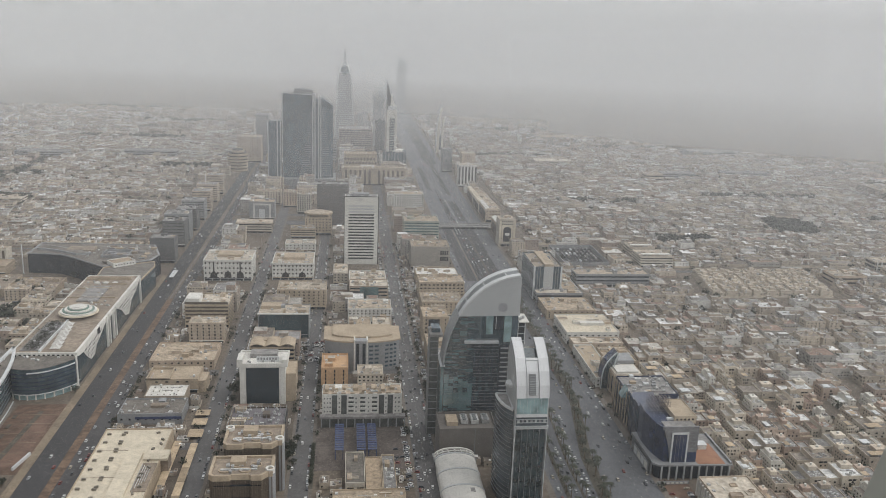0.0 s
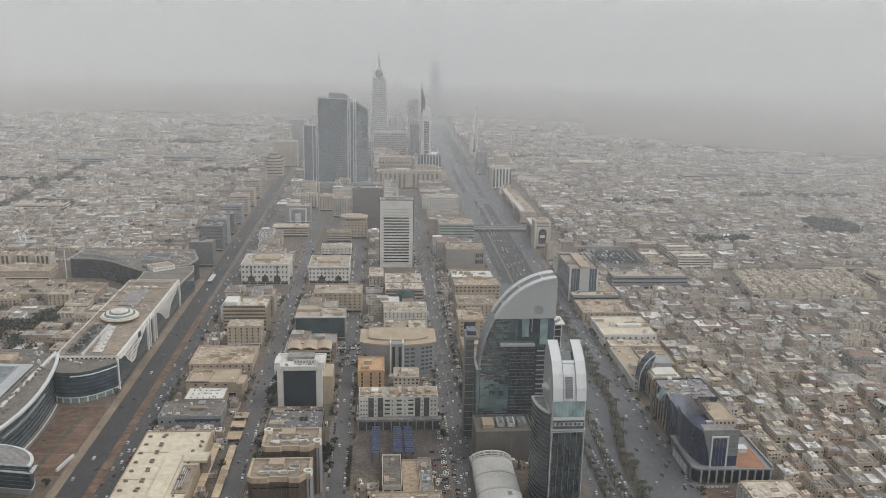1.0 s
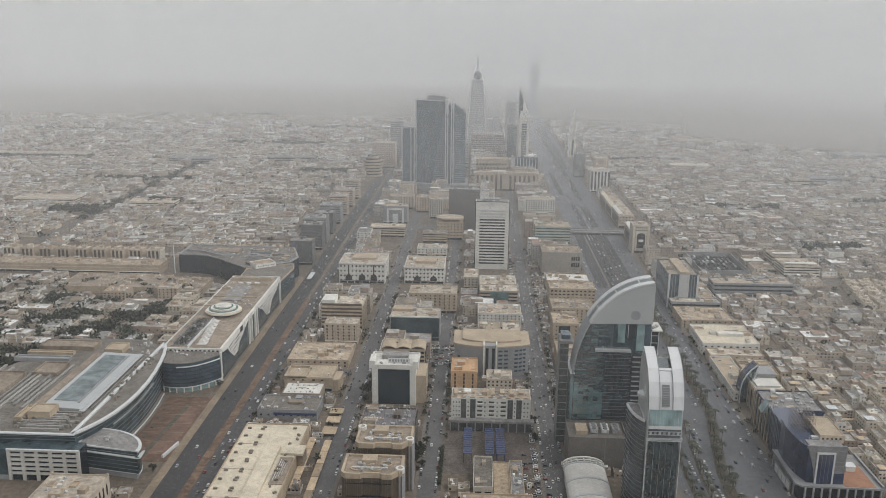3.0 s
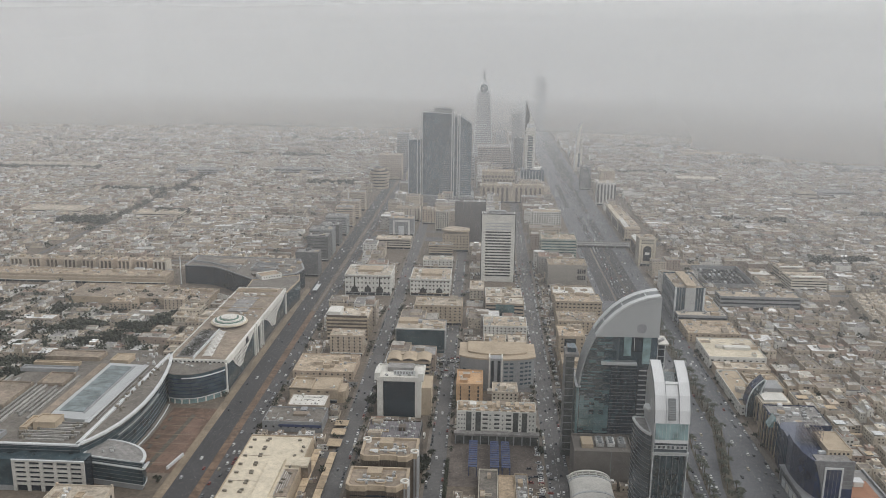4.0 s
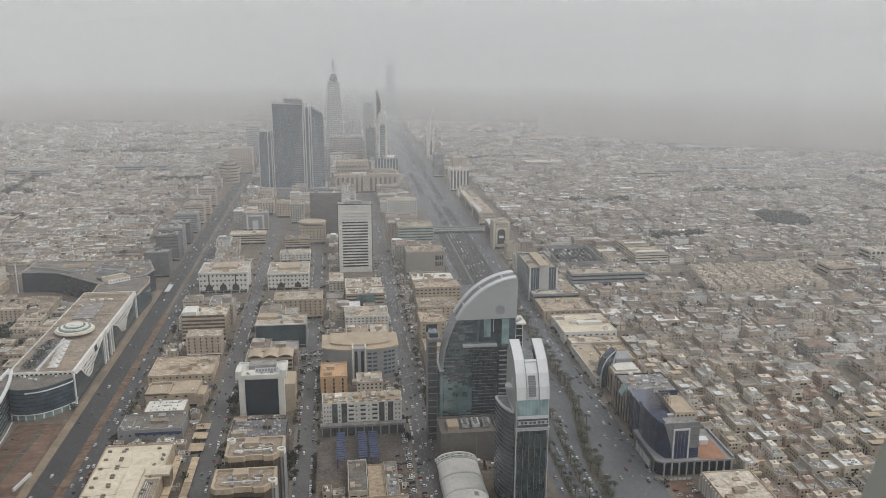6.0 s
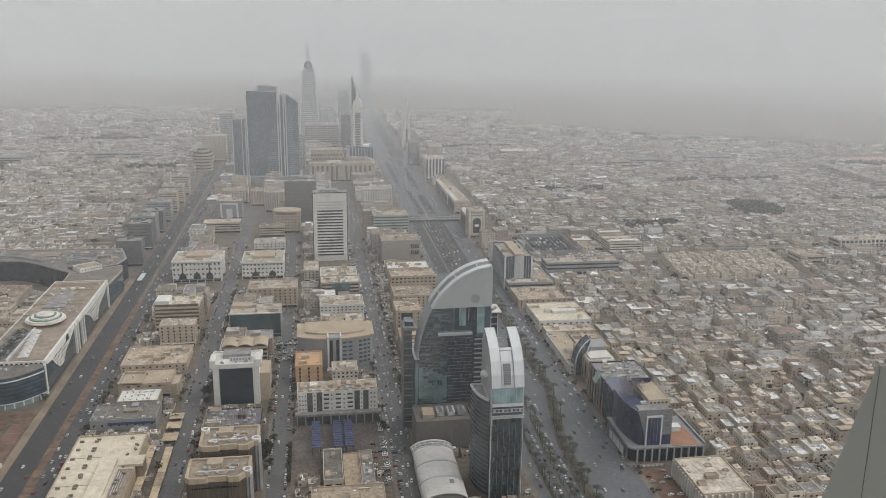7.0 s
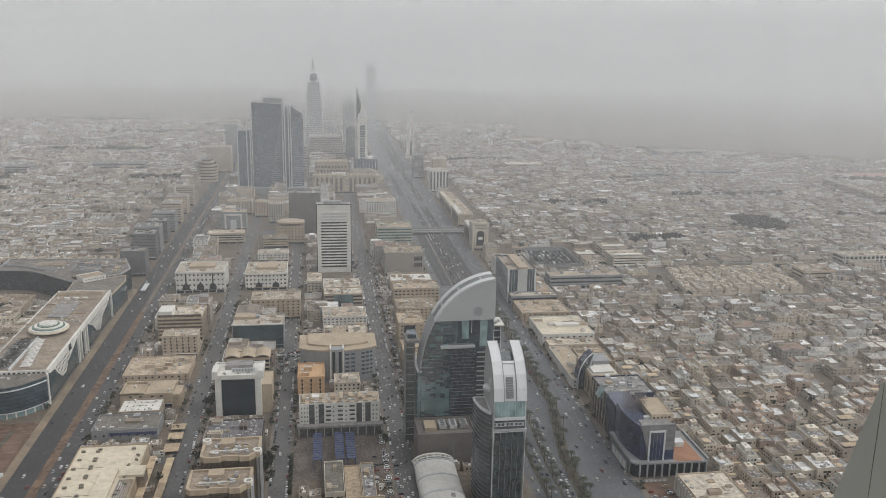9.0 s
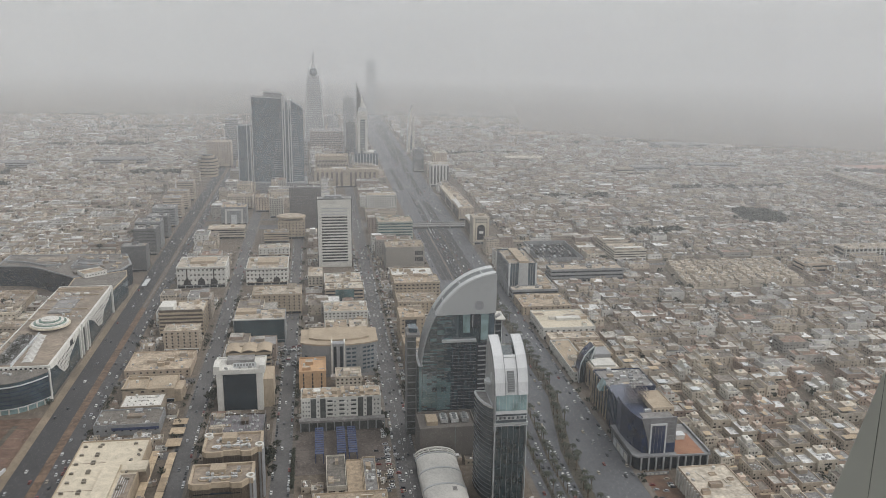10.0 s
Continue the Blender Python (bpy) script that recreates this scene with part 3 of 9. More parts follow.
# white portal round dark glass
def portal_block(x0, x1, y0, y1, h):
    t = thing("office_block", x0, y0, "white portal-framed office block round a dark glass front", "building")
    FOOT.append((x0, x1, y0, y1))
    w, d = x1 - x0, y1 - y0
    part("core", Geo().box(2.5, w - 2.5, 1.2, d, 0, h - 5), M_WHITE, t)
    for a, b in ((0, 5.2), (w - 5.2, w)):
        part("pier", Geo().box(a, b, 0, d, 0, h - 5), M_WHITE, t)
    part("glass_front", Geo().box(5.6, w - 5.6, 0.6, 1.2, 0.5, h - 6.5), M_GLASS_FRONT, t, "dark navy mirror glass front")
    part("lintel", Geo().box(-2.2, w + 2.2, -1.2, d + 1, h - 5, h - 2.4, bottom=True), M_WHITE, t)
    g = Geo()
    o = [(-2.2, -1.2), (w + 2.2, -1.2), (w + 2.2, d + 1), (-2.2, d + 1)]
    i = [(-0.8, 0.2), (w + 0.8, 0.2), (w + 0.8, d - 0.4), (-0.8, d - 0.4)]
    g.ring(o, i, h - 2.4, h - 1.2)
    part("parapet", g, M_WHITE, t)
    for a in (-2.2, w - 2.8):
        part("roof_wing", Geo().box(a, a + 5, -1, d * 0.55, h - 1.2, h + 2.2), M_WHITE, t)
    part("sign_board", Geo().box(w * 0.36, w * 0.86, d * 0.2, d * 0.2 + 0.5, h - 2.4, h + 2.4), M_STEEL_LIGHT, t)
    for k in range(7):
        part("sign_bar", Geo().box(w * 0.38 + k * 2.6, w * 0.38 + k * 2.6 + 1.7, d * 0.2 - 0.12, d * 0.2, h - 0.8, h + 1.5), M_GREYWALL, t)
    part("plant_room", Geo().box(w * 0.2, w * 0.8, d * 0.5, d * 0.9, h - 2.4, h + 1.6), M_GREYROOF, t)
    roof_units(t, 2, w - 2, d * 0.05, d * 0.5, h - 2.4, 6, random.Random(4))
    g = Geo().box(w, w + 9, 6, d + 6, 0, h - 14)
    part("rear_wing", g, M_TAN, t)
    me = window_mesh(1.4, 1.8, M_TAN)
    for k in range(6):
        part("window", me, None, t, at=(w + 9, 10 + (k % 3) * 7, 8 + (k // 3) * 9), turn=math.pi / 2)


portal_block(-93, -53, 717, 747, 41)


# pointed-arch fronts
def pointed_arches(x0, y0, xs, width, high, base):
    for x in xs:
        prof = [(-width / 2, 0), (width / 2, 0), (width / 2, high * 0.38), (width * 0.42, high * 0.55), (width * 0.2, high * 0.72), (width * 0.09, high * 0.85), (0, high),
                (-width * 0.09, high * 0.85), (-width * 0.2, high * 0.72), (-width * 0.42, high * 0.55), (-width / 2, high * 0.38)]
        yield slab(Geo(), prof, -0.35, 0.1), x, base


M_DARKSTONE = material("dark_stone_panel", (0.032, 0.030, 0.029), rough=0.7, vary=0.15, grain=0.5, stain=0.08, dark=0.8, spec=0.2)


def arch_office(x0, x1, y0, y1, h, cols, arches, tall, label):
    t = building("office_block", x0, x1, y0, y1, h, label, M_WHITE, M_ROOF, floors=4, cols=cols, win=(1.9, 2.2), frame_mat=M_WHITE, side_cols=9, units=12, ledge=0.5)
    hx, hy = (x1 - x0) / 2, (y1 - y0) / 2
    for g, x, base in pointed_arches(x0, y0, arches, 9.0, h * 0.38, h * 0.15):
        part("arch_panel", g, M_DARKSTONE, t, "dark pointed arch", at=(x, -hy, base))
    for x in tall:
        part("dark_strip", Geo().box(x - 0.8, x + 0.8, -hy - 0.3, -hy, h * 0.5, h - 3.2), M_DARKSTONE, t)
    part("dark_course", Geo().box(-hx + 0.5, hx - 0.5, -hy - 0.25, -hy, h - 3.2, h - 2.6), M_BROWN, t)
    part("dark_course", Geo().box(-hx + 0.5, hx - 0.5, -hy - 0.25, -hy, h * 0.15 - 1.0, h * 0.15), M_DARKSTONE, t)
    part("roof_court", Geo().box(-hx * 0.5, hx * 0.55, -hy * 0.3, hy * 0.5, h - 1.1, h + 2.2), M_TAN, t)
    return t


arch_office(-185, -123, 1097, 1150, 28.6, 12, (-18, 0, 16), (-18, 16), "white office block with square windows and dark pointed arches")
arch_office(-97, -43, 1102, 1160, 23.5, 11, (-9.5, 12.5), (), "white office block with small windows and two dark arches")

M_GLASS_TEAL = glass("dark_teal_sheet", (0.036, 0.058, 0.066), rough=0.12, wave=0.04, scale=0.06, spec=0.4)
# low block behind a sloping sheet of dark glass
t = building("office_block", -94, -39, 886, 919, 27.8, "office block with a broad dark green glass front", M_GREYWALL, M_ROOF, units=9)
part("glass_front", slab(Geo(), [(-17.6, 0), (-16.5, 0), (-16.5, 26.2), (-17.0, 26.6)], -26.5, 26.5, "x"), M_GLASS_TEAL, t, "broad sheet of dark teal glass")
part("roof_frame", Geo().box(-28.2, 28.2, -17.9, -16.6, 26.6, 27.9), M_WHITE, t)
part("rear_terrace", Geo().box(-26, -4, 2, 15, 26.7, 30), M_TAN, t)

# wide white hotel with dark recessed bays over a glazed podium
M_GLASS_GREY = glass("grey_window_glass", (0.20, 0.205, 0.205), rough=0.25, spec=0.4)
M_GLASS_OLIVE = glass("olive_grey_glass", (0.085, 0.09, 0.085), rough=0.3, spec=0.35)
t = building("hotel_block", -19, 49, 673, 694, 29, "wide white hotel with dark bays above a glazed podium", M_WHITE, M_ROOF, units=22, base=False)
for x in (-23.5, -15.5, 16.5, 24.0):
    part("dark_bay", Geo().box(x - 2.3, x + 2.3, -11.0, -10.3, 10.5, 28), M_GLASS_OLIVE, t, "dark recessed glass bay")
    part("pier", Geo().box(x + 2.3, x + 3.2, -11.3, -10.4, 10.5, 29), M_WHITE, t)
me = window_mesh(1.2, 1.5, M_WHITE, M_GLASS_GREY)
for r in range(4):
    for x in (-32, -29.5, -27.2, -19.5, 20.3, 28.5, 31.5):
        part("window", me, None, t, at=(x, -10.5, 12.9 + r * 4))
    for x in (-9.5, 0.5, 10.5):
        part("balcony", Geo().box(x - 2.6, x + 2.6, -11.4, -10.4, 11.6 + r * 4, 12.5 + r * 4, bottom=True), M_WHITE, t)
        part("balcony_door", Geo().box(x - 2.2, x + 2.2, -10.62, -10.4, 12.5 + r * 4, 14.2 + r * 4), M_GLASS_OLIVE, t)
    for x in (-5.2, 5.4):
        part("window", me, None, t, at=(x, -10.5, 12.9 + r * 4))
part("podium_glass", Geo().box(-34.5, 35, -14.5, -10.4, 0, 8.6), M_GLASS_OLIVE, t, "grey-green podium glass")
part("canopy", Geo().box(-36, 37, -16.5, -10.4, 8.6, 10.6, bottom=True), M_GREYROOF, t, "deep grey podium canopy")
for k in range(11):
    part("canopy_post", Geo().box(-35 + k * 7.1, -34 + k * 7.1, -15.6, -14.6, 0, 8.6), M_GREYWALL, t)
for k in range(9):
    part("parapet_block", Geo().box(-33 + k * 7.6, -29 + k * 7.6, -10.4, -9.4, 29, 30.2), M_TAN, t)
rng_h = random.Random(31)
for k in range(8):
    a = -32 + k * 8
    part("roof_room", Geo().box(a, a + rng_h.uniform(3, 6), rng_h.uniform(-5, 1), rng_h.uniform(4, 9), 27.9, 29.5 + rng_h.uniform(0.2, 1.6)), M_TAN, t)

# office block under a tan roof with a bowed front
t = thing("office_block", 17, 797, "grey office block with a bowed tan roof and blue glass", "building")
FOOT.append((-17, 51, 785, 835))
bow = arc(0, 8, 34, 17, 205, 335, 16)
bow = [(x * 1.2, y) for x, y in bow]
plan = bow + [(bow[-1][0], 36), (bow[0][0], 36)]
part("wall", Geo().prism(plan, 0, 31), M_GREYWALL, t)
big = [(x * 1.03, y - 0.9 if y < 30 else y + 0.8) for x, y in plan]
part("roof", Geo().prism(big, 31.0, 32.4), M_TAN, t, "bowed tan roof")
part("roof_rise", Geo().prism([(x * 0.8, y * 0.8 + 7) for x, y in plan], 32.4, 34.2), M_TAN, t)
seg = [(x * 1.004, y - 0.12) for x, y in bow]
for k in range(6):
    z = 4.5 + k * 4.3
    for i, (p, q) in enumerate(zip(seg, seg[1:])):
        if i in (9, 10, 12, 13, 14) or (i in (1, 3) and k < 4):
            a, c = [(p[0] + (q[0] - p[0]) * f, p[1] + (q[1] - p[1]) * f) for f in (0.14, 0.86)]
            g = Geo()
            g.face([(*a, z), (*c, z), (*c, z + 1.9), (*a, z + 1.9)])
            g.face([(*a, z + 1.9), (*c, z + 1.9), (c[0], c[1] + 0.3, z + 1.9), (a[0], a[1] + 0.3, z + 1.9)])
            part("window", g, M_GLASS_SLATE, t)
part("entrance_tower", Geo().box(-7, 4, -11.2, -2, 0, 33.5), M_GREYWALL, t)
for a in (-6, 0.2):
    part("entrance_glass", Geo().box(a, a + 2.8, -11.45, -11.1, 2, 31), M_GLASS_DARK, t)
for a in (-8.4, 4):
    part("entrance_pier", Geo().box(a, a + 1.4, -11.8, -2, 0, 35), M_WHITE, t)

# brown blocks with ring-topped stair towers
M_BROWNFIN = material("brown_facade_fin", (0.135, 0.108, 0.082), rough=0.5, vary=0.15, grain=0.5, stain=0.08, dark=0.75)


def brown_block(x0, x1, y0, y1, h, label):
    t = thing("office_block", (x0 + x1) / 2, (y0 + y1) / 2, label, "building")
    FOOT.append((x0, x1, y0, y1))
    hx, hy = (x1 - x0) / 2, (y1 - y0) / 2
    plan = [(-hx, -hy + 3), (-hx + 3, -hy), (-hx * 0.35, -hy), (-hx * 0.28, -hy + 1.6), (hx * 0.28, -hy + 1.6), (hx * 0.35, -hy), (hx - 7, -hy), (hx - 3, -hy + 5), (hx, -hy + 5), (hx, hy), (-hx, hy)]
    part("wall", Geo().prism(plan, 0, h - 4), M_BROWN, t)
    rim = [(x * 1.02, y * 1.02) for x, y in plan]
    inn = [(x * 0.93, y * 0.92) for x, y in plan]
    part("parapet", Geo().ring(rim, inn, h - 4, h), M_TAN, t, "notched tan stone parapet")
    part("roof", Geo().prism(inn, h - 4, h - 1.6), M_BROWNROOF, t)
    for i, (p, q) in enumerate(zip(plan[:8], plan[1:9])):
        n = max(2, int(math.hypot(q[0] - p[0], q[1] - p[1]) / 1.5))
        g = Geo()
        for k in range(n):
            x, y = p[0] + (q[0] - p[0]) * (k + 0.5) / n, p[1] + (q[1] - p[1]) * (k + 0.5) / n
            g.box(x - 0.12, x + 0.12, y - 0.3, y + 0.1, 0.5, h - 4.2)
        tagged(part("facade_fins", g, M_BROWNFIN, t), kind="stuff")
    for k in range(3):
        part("dark_course", Geo().box(-hx + 3.2, hx - 7.2, -hy - 0.15, -hy + 1.0, 8 + k * 10, 8.7 + k * 10), M_GLASS_DARK, t)
    o, i = arc(hx - 1.5, -hy + 8, 3.2, 3.2, 0, 337.5, 15), arc(hx - 1.5, -hy + 8, 2.0, 2.0, 0, 337.5, 15)
    part("stair_tower", Geo().prism(o, 0, h - 2.5), M_GREYWALL, t)
    part("ring", Geo().ring(o, i, h - 2.5, h + 1.0), M_WHITE, t, "white ring on the stair tower")
    if h > 38:
        o2, i2 = arc(-hx + 2, hy - 4, 3.2, 3.2, 0, 337.5, 15), arc(-hx + 2, hy - 4, 2.0, 2.0, 0, 337.5, 15)
        part("ring", Geo().ring(o2, i2, h - 2.5, h + 1.0), M_WHITE, t, "white ring on the stair tower")
    part("wall_panel", Geo().box(hx - 0.4, hx + 0.5, -hy + 11.5, hy - 1, 0, h - 4.5), M_GREYWALL, t)
    part("stair_head", Geo().box(-hx * 0.4, hx * 0.1, hy * 0.1, hy * 0.7, h - 1.6, h + 2), M_TAN, t)
    part("pipe_run", Geo().box(-hx * 0.7, hx * 0.5, -hy * 0.3, -hy * 0.2, h - 1.6, h - 0.6), M_PLANT, t)
    roof_units(t, -hx * 0.8, hx * 0.7, -hy * 0.7, hy * 0.7, h - 1.6, 16, random.Random(int(h)))
    for k in range(4):
        part("roof_kerb", Geo().ring(arc(-hx * 0.55 + k * hx * 0.33, -hy * 0.35 + (k % 2) * hy * 0.5, 4.2, 3.2, 0, 330, 11), arc(-hx * 0.55 + k * hx * 0.33, -hy * 0.35 + (k % 2) * hy * 0.5, 3.5, 2.5, 0, 330, 11), h - 1.6, h - 0.5), M_TAN, t)


brown_block(-86, -45, 563, 593, 41, "brown glazed block with white ring-topped stair tower")
brown_block(-91, -49, 528, 556, 36, "brown granite block with notched tan parapet and ring")


# blue steel frames over a yard
def steel_ladder(x, y0, y1):
    t = thing("steel_frame", x, y0, "blue painted open steel frame with cross slats", "steel frame", "blue frames in the yard")
    d = y1 - y0
    for sx in (0, 6.0):
        for k in range(5):
            part("post", Geo().box(sx - 0.3, sx + 0.3, k * d / 4 - 0.3, k * d / 4 + 0.3, 0, 8), M_BLUE, t)
        part("rail", Geo().box(sx - 0.35, sx + 0.35, -0.4, d + 0.4, 8, 8.8), M_BLUE, t)
    for k in range(12):
        part("slat", Geo().box(-0.5, 6.5, k * d / 11 - 1.2, k * d / 11 + 1.2, 8.82, 9.2, bottom=True), M_BLUE, t)
    FOOT.append((x - 1, x + 7, y0, y1))


M_YARD = material("brown_yard_paving", (0.135, 0.112, 0.098), vary=0.3, grain=0.4, stain=0.05, dark=0.6)
for x in (-7.0, 10.5, 19.5):
    steel_ladder(x, 613, 656)
g = Geo().box(-24, 52, 596, 672, 0, 0.12)
structure("pavement_yard", g, M_YARD, "dusty brown paved yard below the hotel", "pavement")

M_GLASS_SEA = glass("sea_green_glass", (0.075, 0.130, 0.138), rough=0.05, wave=0.02, scale=0.05, spec=0.5, ior=2.3)


# ---- the pair of arch-topped glass towers ----
M_GLASS_SHADE = glass("shaded_grey_glass", (0.070, 0.084, 0.092), rough=0.25, spec=0.5)
M_DISC = material("weathered_disc_shaded_rim", (0.33, 0.345, 0.35), rough=0.5, metal=0.3, vary=0.15, grain=0.8, stain=0.2, dark=0.8)
M_ANNEX = material("brown_grey_render", (0.165, 0.15, 0.135), vary=0.12, grain=0.3, stain=0.05, dark=0.75)


def tilted_panes(x0, x1, z0, z1, w, h, y, seed, sway=0.012, inside=None, gap=0.06):
    """Sheets of a curtain wall, each a little out of true, so that what they mirror breaks from sheet to sheet."""
    r, g = random.Random(seed), Geo()
    for i in range(int((x1 - x0) / w)):
        for j in range(int((z1 - z0) / h)):
            a, c = x0 + i * w + gap, z0 + j * h + gap
            b, d = a + w - 2 * gap, c + h - 2 * gap
            if inside and not inside((a + b) / 2, (c + d) / 2):
                continue
            u, v = r.gauss(0, sway) * w, r.gauss(0, sway) * h
            g.face([(a, y - u - v, c), (b, y + u - v, c), (b, y + u + v, d), (a, y - u + v, d)], 0 if r.random() < 0.8 else 1)
    return g


def arch_tower():
    t = thing("glass_tower", 0, 635, "blue-green glass tower with a grey quarter-arch gable", "tower")
    FOOT.append((74, 148, 628, 668))

    def arch_x(z):
        """Where the bent shell of the arch stands at a height."""
        return 146 - 67 * (1 - min(1.0, max(0.0, (z - 58) / 88)) ** 2.2) ** (1 / 2.2)

    lower = [(arch_x(z), z) for z in (69.5, 76, 83, 90, 97, 104, 109, 112.6)]
    upper = [(x, 58 + 88 * (1 - ((146 - x) / 67) ** 2.2) ** (1 / 2.2)) for x in (arch_x(112.6), 93.5, 97, 101, 105.5, 110.5, 116, 122, 128, 133.5, 138.4)]
    body = [(79.6, 29), (138.4, 29), (138.4, 112)] + [(x + 0.8, z) for x, z in reversed(lower)] + [(79.6, 66)]
    part("glass_body", slab(Geo(), body, 1.5, 24), M_GLASS_BLUE, t, "dark blue-green curtain wall")
    part("west_body", Geo().box(77.2, 79.5, 0.8, 23, 0, 69), M_GLASS_SEA, t, "sea-green glass of the west side")
    part("west_sill", Geo().box(76.6, 80.4, 0.4, 23.4, 69, 70), M_STEEL_LIGHT, t)
    part("stem", Geo().box(79.6, 138.4, 1.5, 24, 0, 28.9), M_GLASS_OLIVE, t)
    gable = [(139.2, 112.6), (139.2, 144.6)] + [(x, z - 0.6) for x, z in reversed(upper)]
    part("gable", slab(Geo(), gable, 0, 22), M_STEEL, t, "plain grey metal gable")
    for y0, y1 in ((-0.9, 5.2), (14.6, 21.5)):
        part("rim", ribbon(Geo(), upper, 1.1, y0, y1), M_STEEL_LIGHT, t, "pale curved metal rim")
    # same shell as the rim, coloured darker for the shade on its steep side
    part("rim_foot", ribbon(Geo(), lower, 1.0, -0.6, 21.5), M_DISC, t, "grey curved metal shell, side-on shade put into its colour")
    part("groove", ribbon(Geo(), upper, 0.2, 5.2, 14.6), M_MULLION, t, "dark groove between the rims")
    for k in (2, 5, 8):
        x, z = upper[k]
        part("groove_tie", Geo().box(x - 0.4, x + 0.4, 4.8, 15, z + 0.2, z + 0.8), M_STEEL_LIGHT, t)
    part("disc", Geo().prism(arc(0, 0, 3.9, 3.9, 0, 345, 23), -0.05, 0.2), M_DISC, t, "slightly darker round disc", at=(125.2, -0.1, 119.7)).rotation_euler = (radians(90), 0, 0)
    # pale and dark glass panels in the recess under the gable
    for a, b, c, d, m, nm in ((112.5, 118.2, 96.5, 112, M_GLASS_PALE, "recess_glass"), (118.8, 126.6, 100, 112, M_GLASS_DARK, "recess_void"), (127.2, 133.4, 90, 112, M_GLASS_PALE, "recess_glass"), (133.6, 138.2, 88, 112, M_GLASS_SLATE, "recess_glass")):
        part(nm, Geo().box(a, b, 0.9, 1.5, c, d), m, t)
    part("recess_frame", Geo().box(120.2, 120.7, 0.5, 1.0, 101, 111.6), M_STEEL, t)
    # turret with its open decks on the east side
    part("side_turret", Geo().box(138.5, 144.6, 3, 20, 0, 105), M_GLASS_DARK, t)
    for z in range(12, 105, 6):
        part("turret_floor", Geo().box(138.4, 145.0, 2.6, 20.4, z, z + 0.5), M_STEEL, t)
    for x in (138.9, 144.5):
        part("turret_post", Geo().box(x, x + 0.5, 2.4, 2.9, 60, 106), M_STEEL_LIGHT, t)
    part("turret_deck", Geo().box(139.4, 147.4, 1, 21, 106.2, 107.2, bottom=True), M_WHITE, t, "white open roof deck")
    for k in range(4):
        part("deck_box", Geo().box(140 + k * 1.7, 141.1 + k * 1.7, 4 + k * 2, 8 + k * 2, 107.2, 108.6), M_PLANT, t)
    part("canopy_bar", Geo().box(95.4, 123.2, -2.4, 1.5, 89.6, 91.2, bottom=True), M_STEEL, t)
    # glass front: west sheets with mirrored streaks put into their colours, a dark ribbed bay, balconies to the east
    part("curtain_sheets", tilted_panes(80, 103.4, 30, 112, 5.85, 1.36, 1.2, 12, 0.010, lambda x, z: x > arch_x(max(z, 59)) + 2.2), [M_GLASS_BLUE, M_GLASS_SEA], t, "mirror glass sheets that break the reflections")
    # paler low corner: a reflection painted in as sea-green panes
    part("curtain_sheets", tilted_panes(80, 103.4, 30, 66, 3.9, 2.0, 1.05, 19, 0.008, lambda x, z: z < 62 - (x - 80) * 0.25), [M_GLASS_SEA, M_GLASS_BLUE], t, "sea-green glass sheets, a pale reflection put into their colour")
    part("bay_glass", tilted_panes(103.6, 124.4, 30, 88.5, 2.6, 4.2, 1.25, 7, 0.003), [M_GLASS_DARK, M_GLASS_BLUE], t)
    for k in range(5):
        x = 104.4 + k * 4.9
        part("mullion", Geo().box(x - 0.16, x + 0.16, 0.7, 1.5, 28, 89), M_GLASS_SLATE, t)
    for k in range(20):
        part("floor_line", Geo().box(103.6, 124.2, 1.0, 1.5, 30 + k * 2.95, 30.14 + k * 2.95), M_MULLION, t)
    part("balcony_shaft", Geo().box(124.6, 133.6, 0.2, 1.5, 28, 87.4), M_GLASS_DARK, t)
    for k in range(14):
        part("balcony", Geo().box(125.2, 133.8, -1.0, 1.5, 31.4 + k * 4.1, 32.1 + k * 4.1, bottom=True), M_GREYWALL, t)
    part("shaft_wall", Geo().box(133.8, 138.4, 0.4, 1.5, 28, 87), M_GLASS_SHADE, t)
    # block behind the west side, glazed, with a terraced top
    part("west_block", Geo().box(69.5, 76.5, 18, 36, 0, 88), M_GLASS_OLIVE, t)
    for k in range(14):
        part("floor_edge", Geo().box(69.2, 76.5, 17.6, 36.2, 6 + k * 6.0, 6.5 + k * 6.0), M_GREYWALL, t)
    part("west_cap", Geo().box(69.0, 80, 17.4, 36.4, 88, 90.4), M_GREYROOF, t)
    part("cap_room", Geo().box(71, 78, 22, 34, 90.4, 94), M_GLASS_SLATE, t)
    # annex in front with its cooling plant
    part("annex", Geo().box(74.5, 120, -30, 0.7, 0, 27.6), M_ANNEX, t, "plain grey annex")
    part("annex_parapet", Geo().ring([(74.5, -30), (120, -30), (120, 0.6), (74.5, 0.6)], [(75.3, -29.2), (119.2, -29.2), (119.2, -0.2), (75.3, -0.2)], 27.6, 29.4), M_ANNEX, t)
    part("annex_joint", Geo().box(102.6, 103.0, -30.1, -29.9, 0, 29.2), M_MULLION, t)
    part("plant_box", Geo().box(81, 90, -22, -8, 27.6, 31), M_TAN, t)
    for k in range(3):
        unit = part("cooling_unit", Geo().box(0, 5.8, -20, -8, 28.2, 31.4), M_PLANT, t, "white cooling unit", at=(92.5 + k * 8.6, 0, 0))
        for j in range(3):
            part("fan", Geo().prism(arc(2.9, -18 + j * 4, 1.7, 1.7, 0, 330, 11), 31.4, 32.1), M_MULLION, unit)


arch_tower()


M_GLASS_FACETS = glass("dark_teal_glass", (0.034, 0.054, 0.060), rough=0.05, wave=0.02, scale=0.1, spec=0.5, ior=2.0)


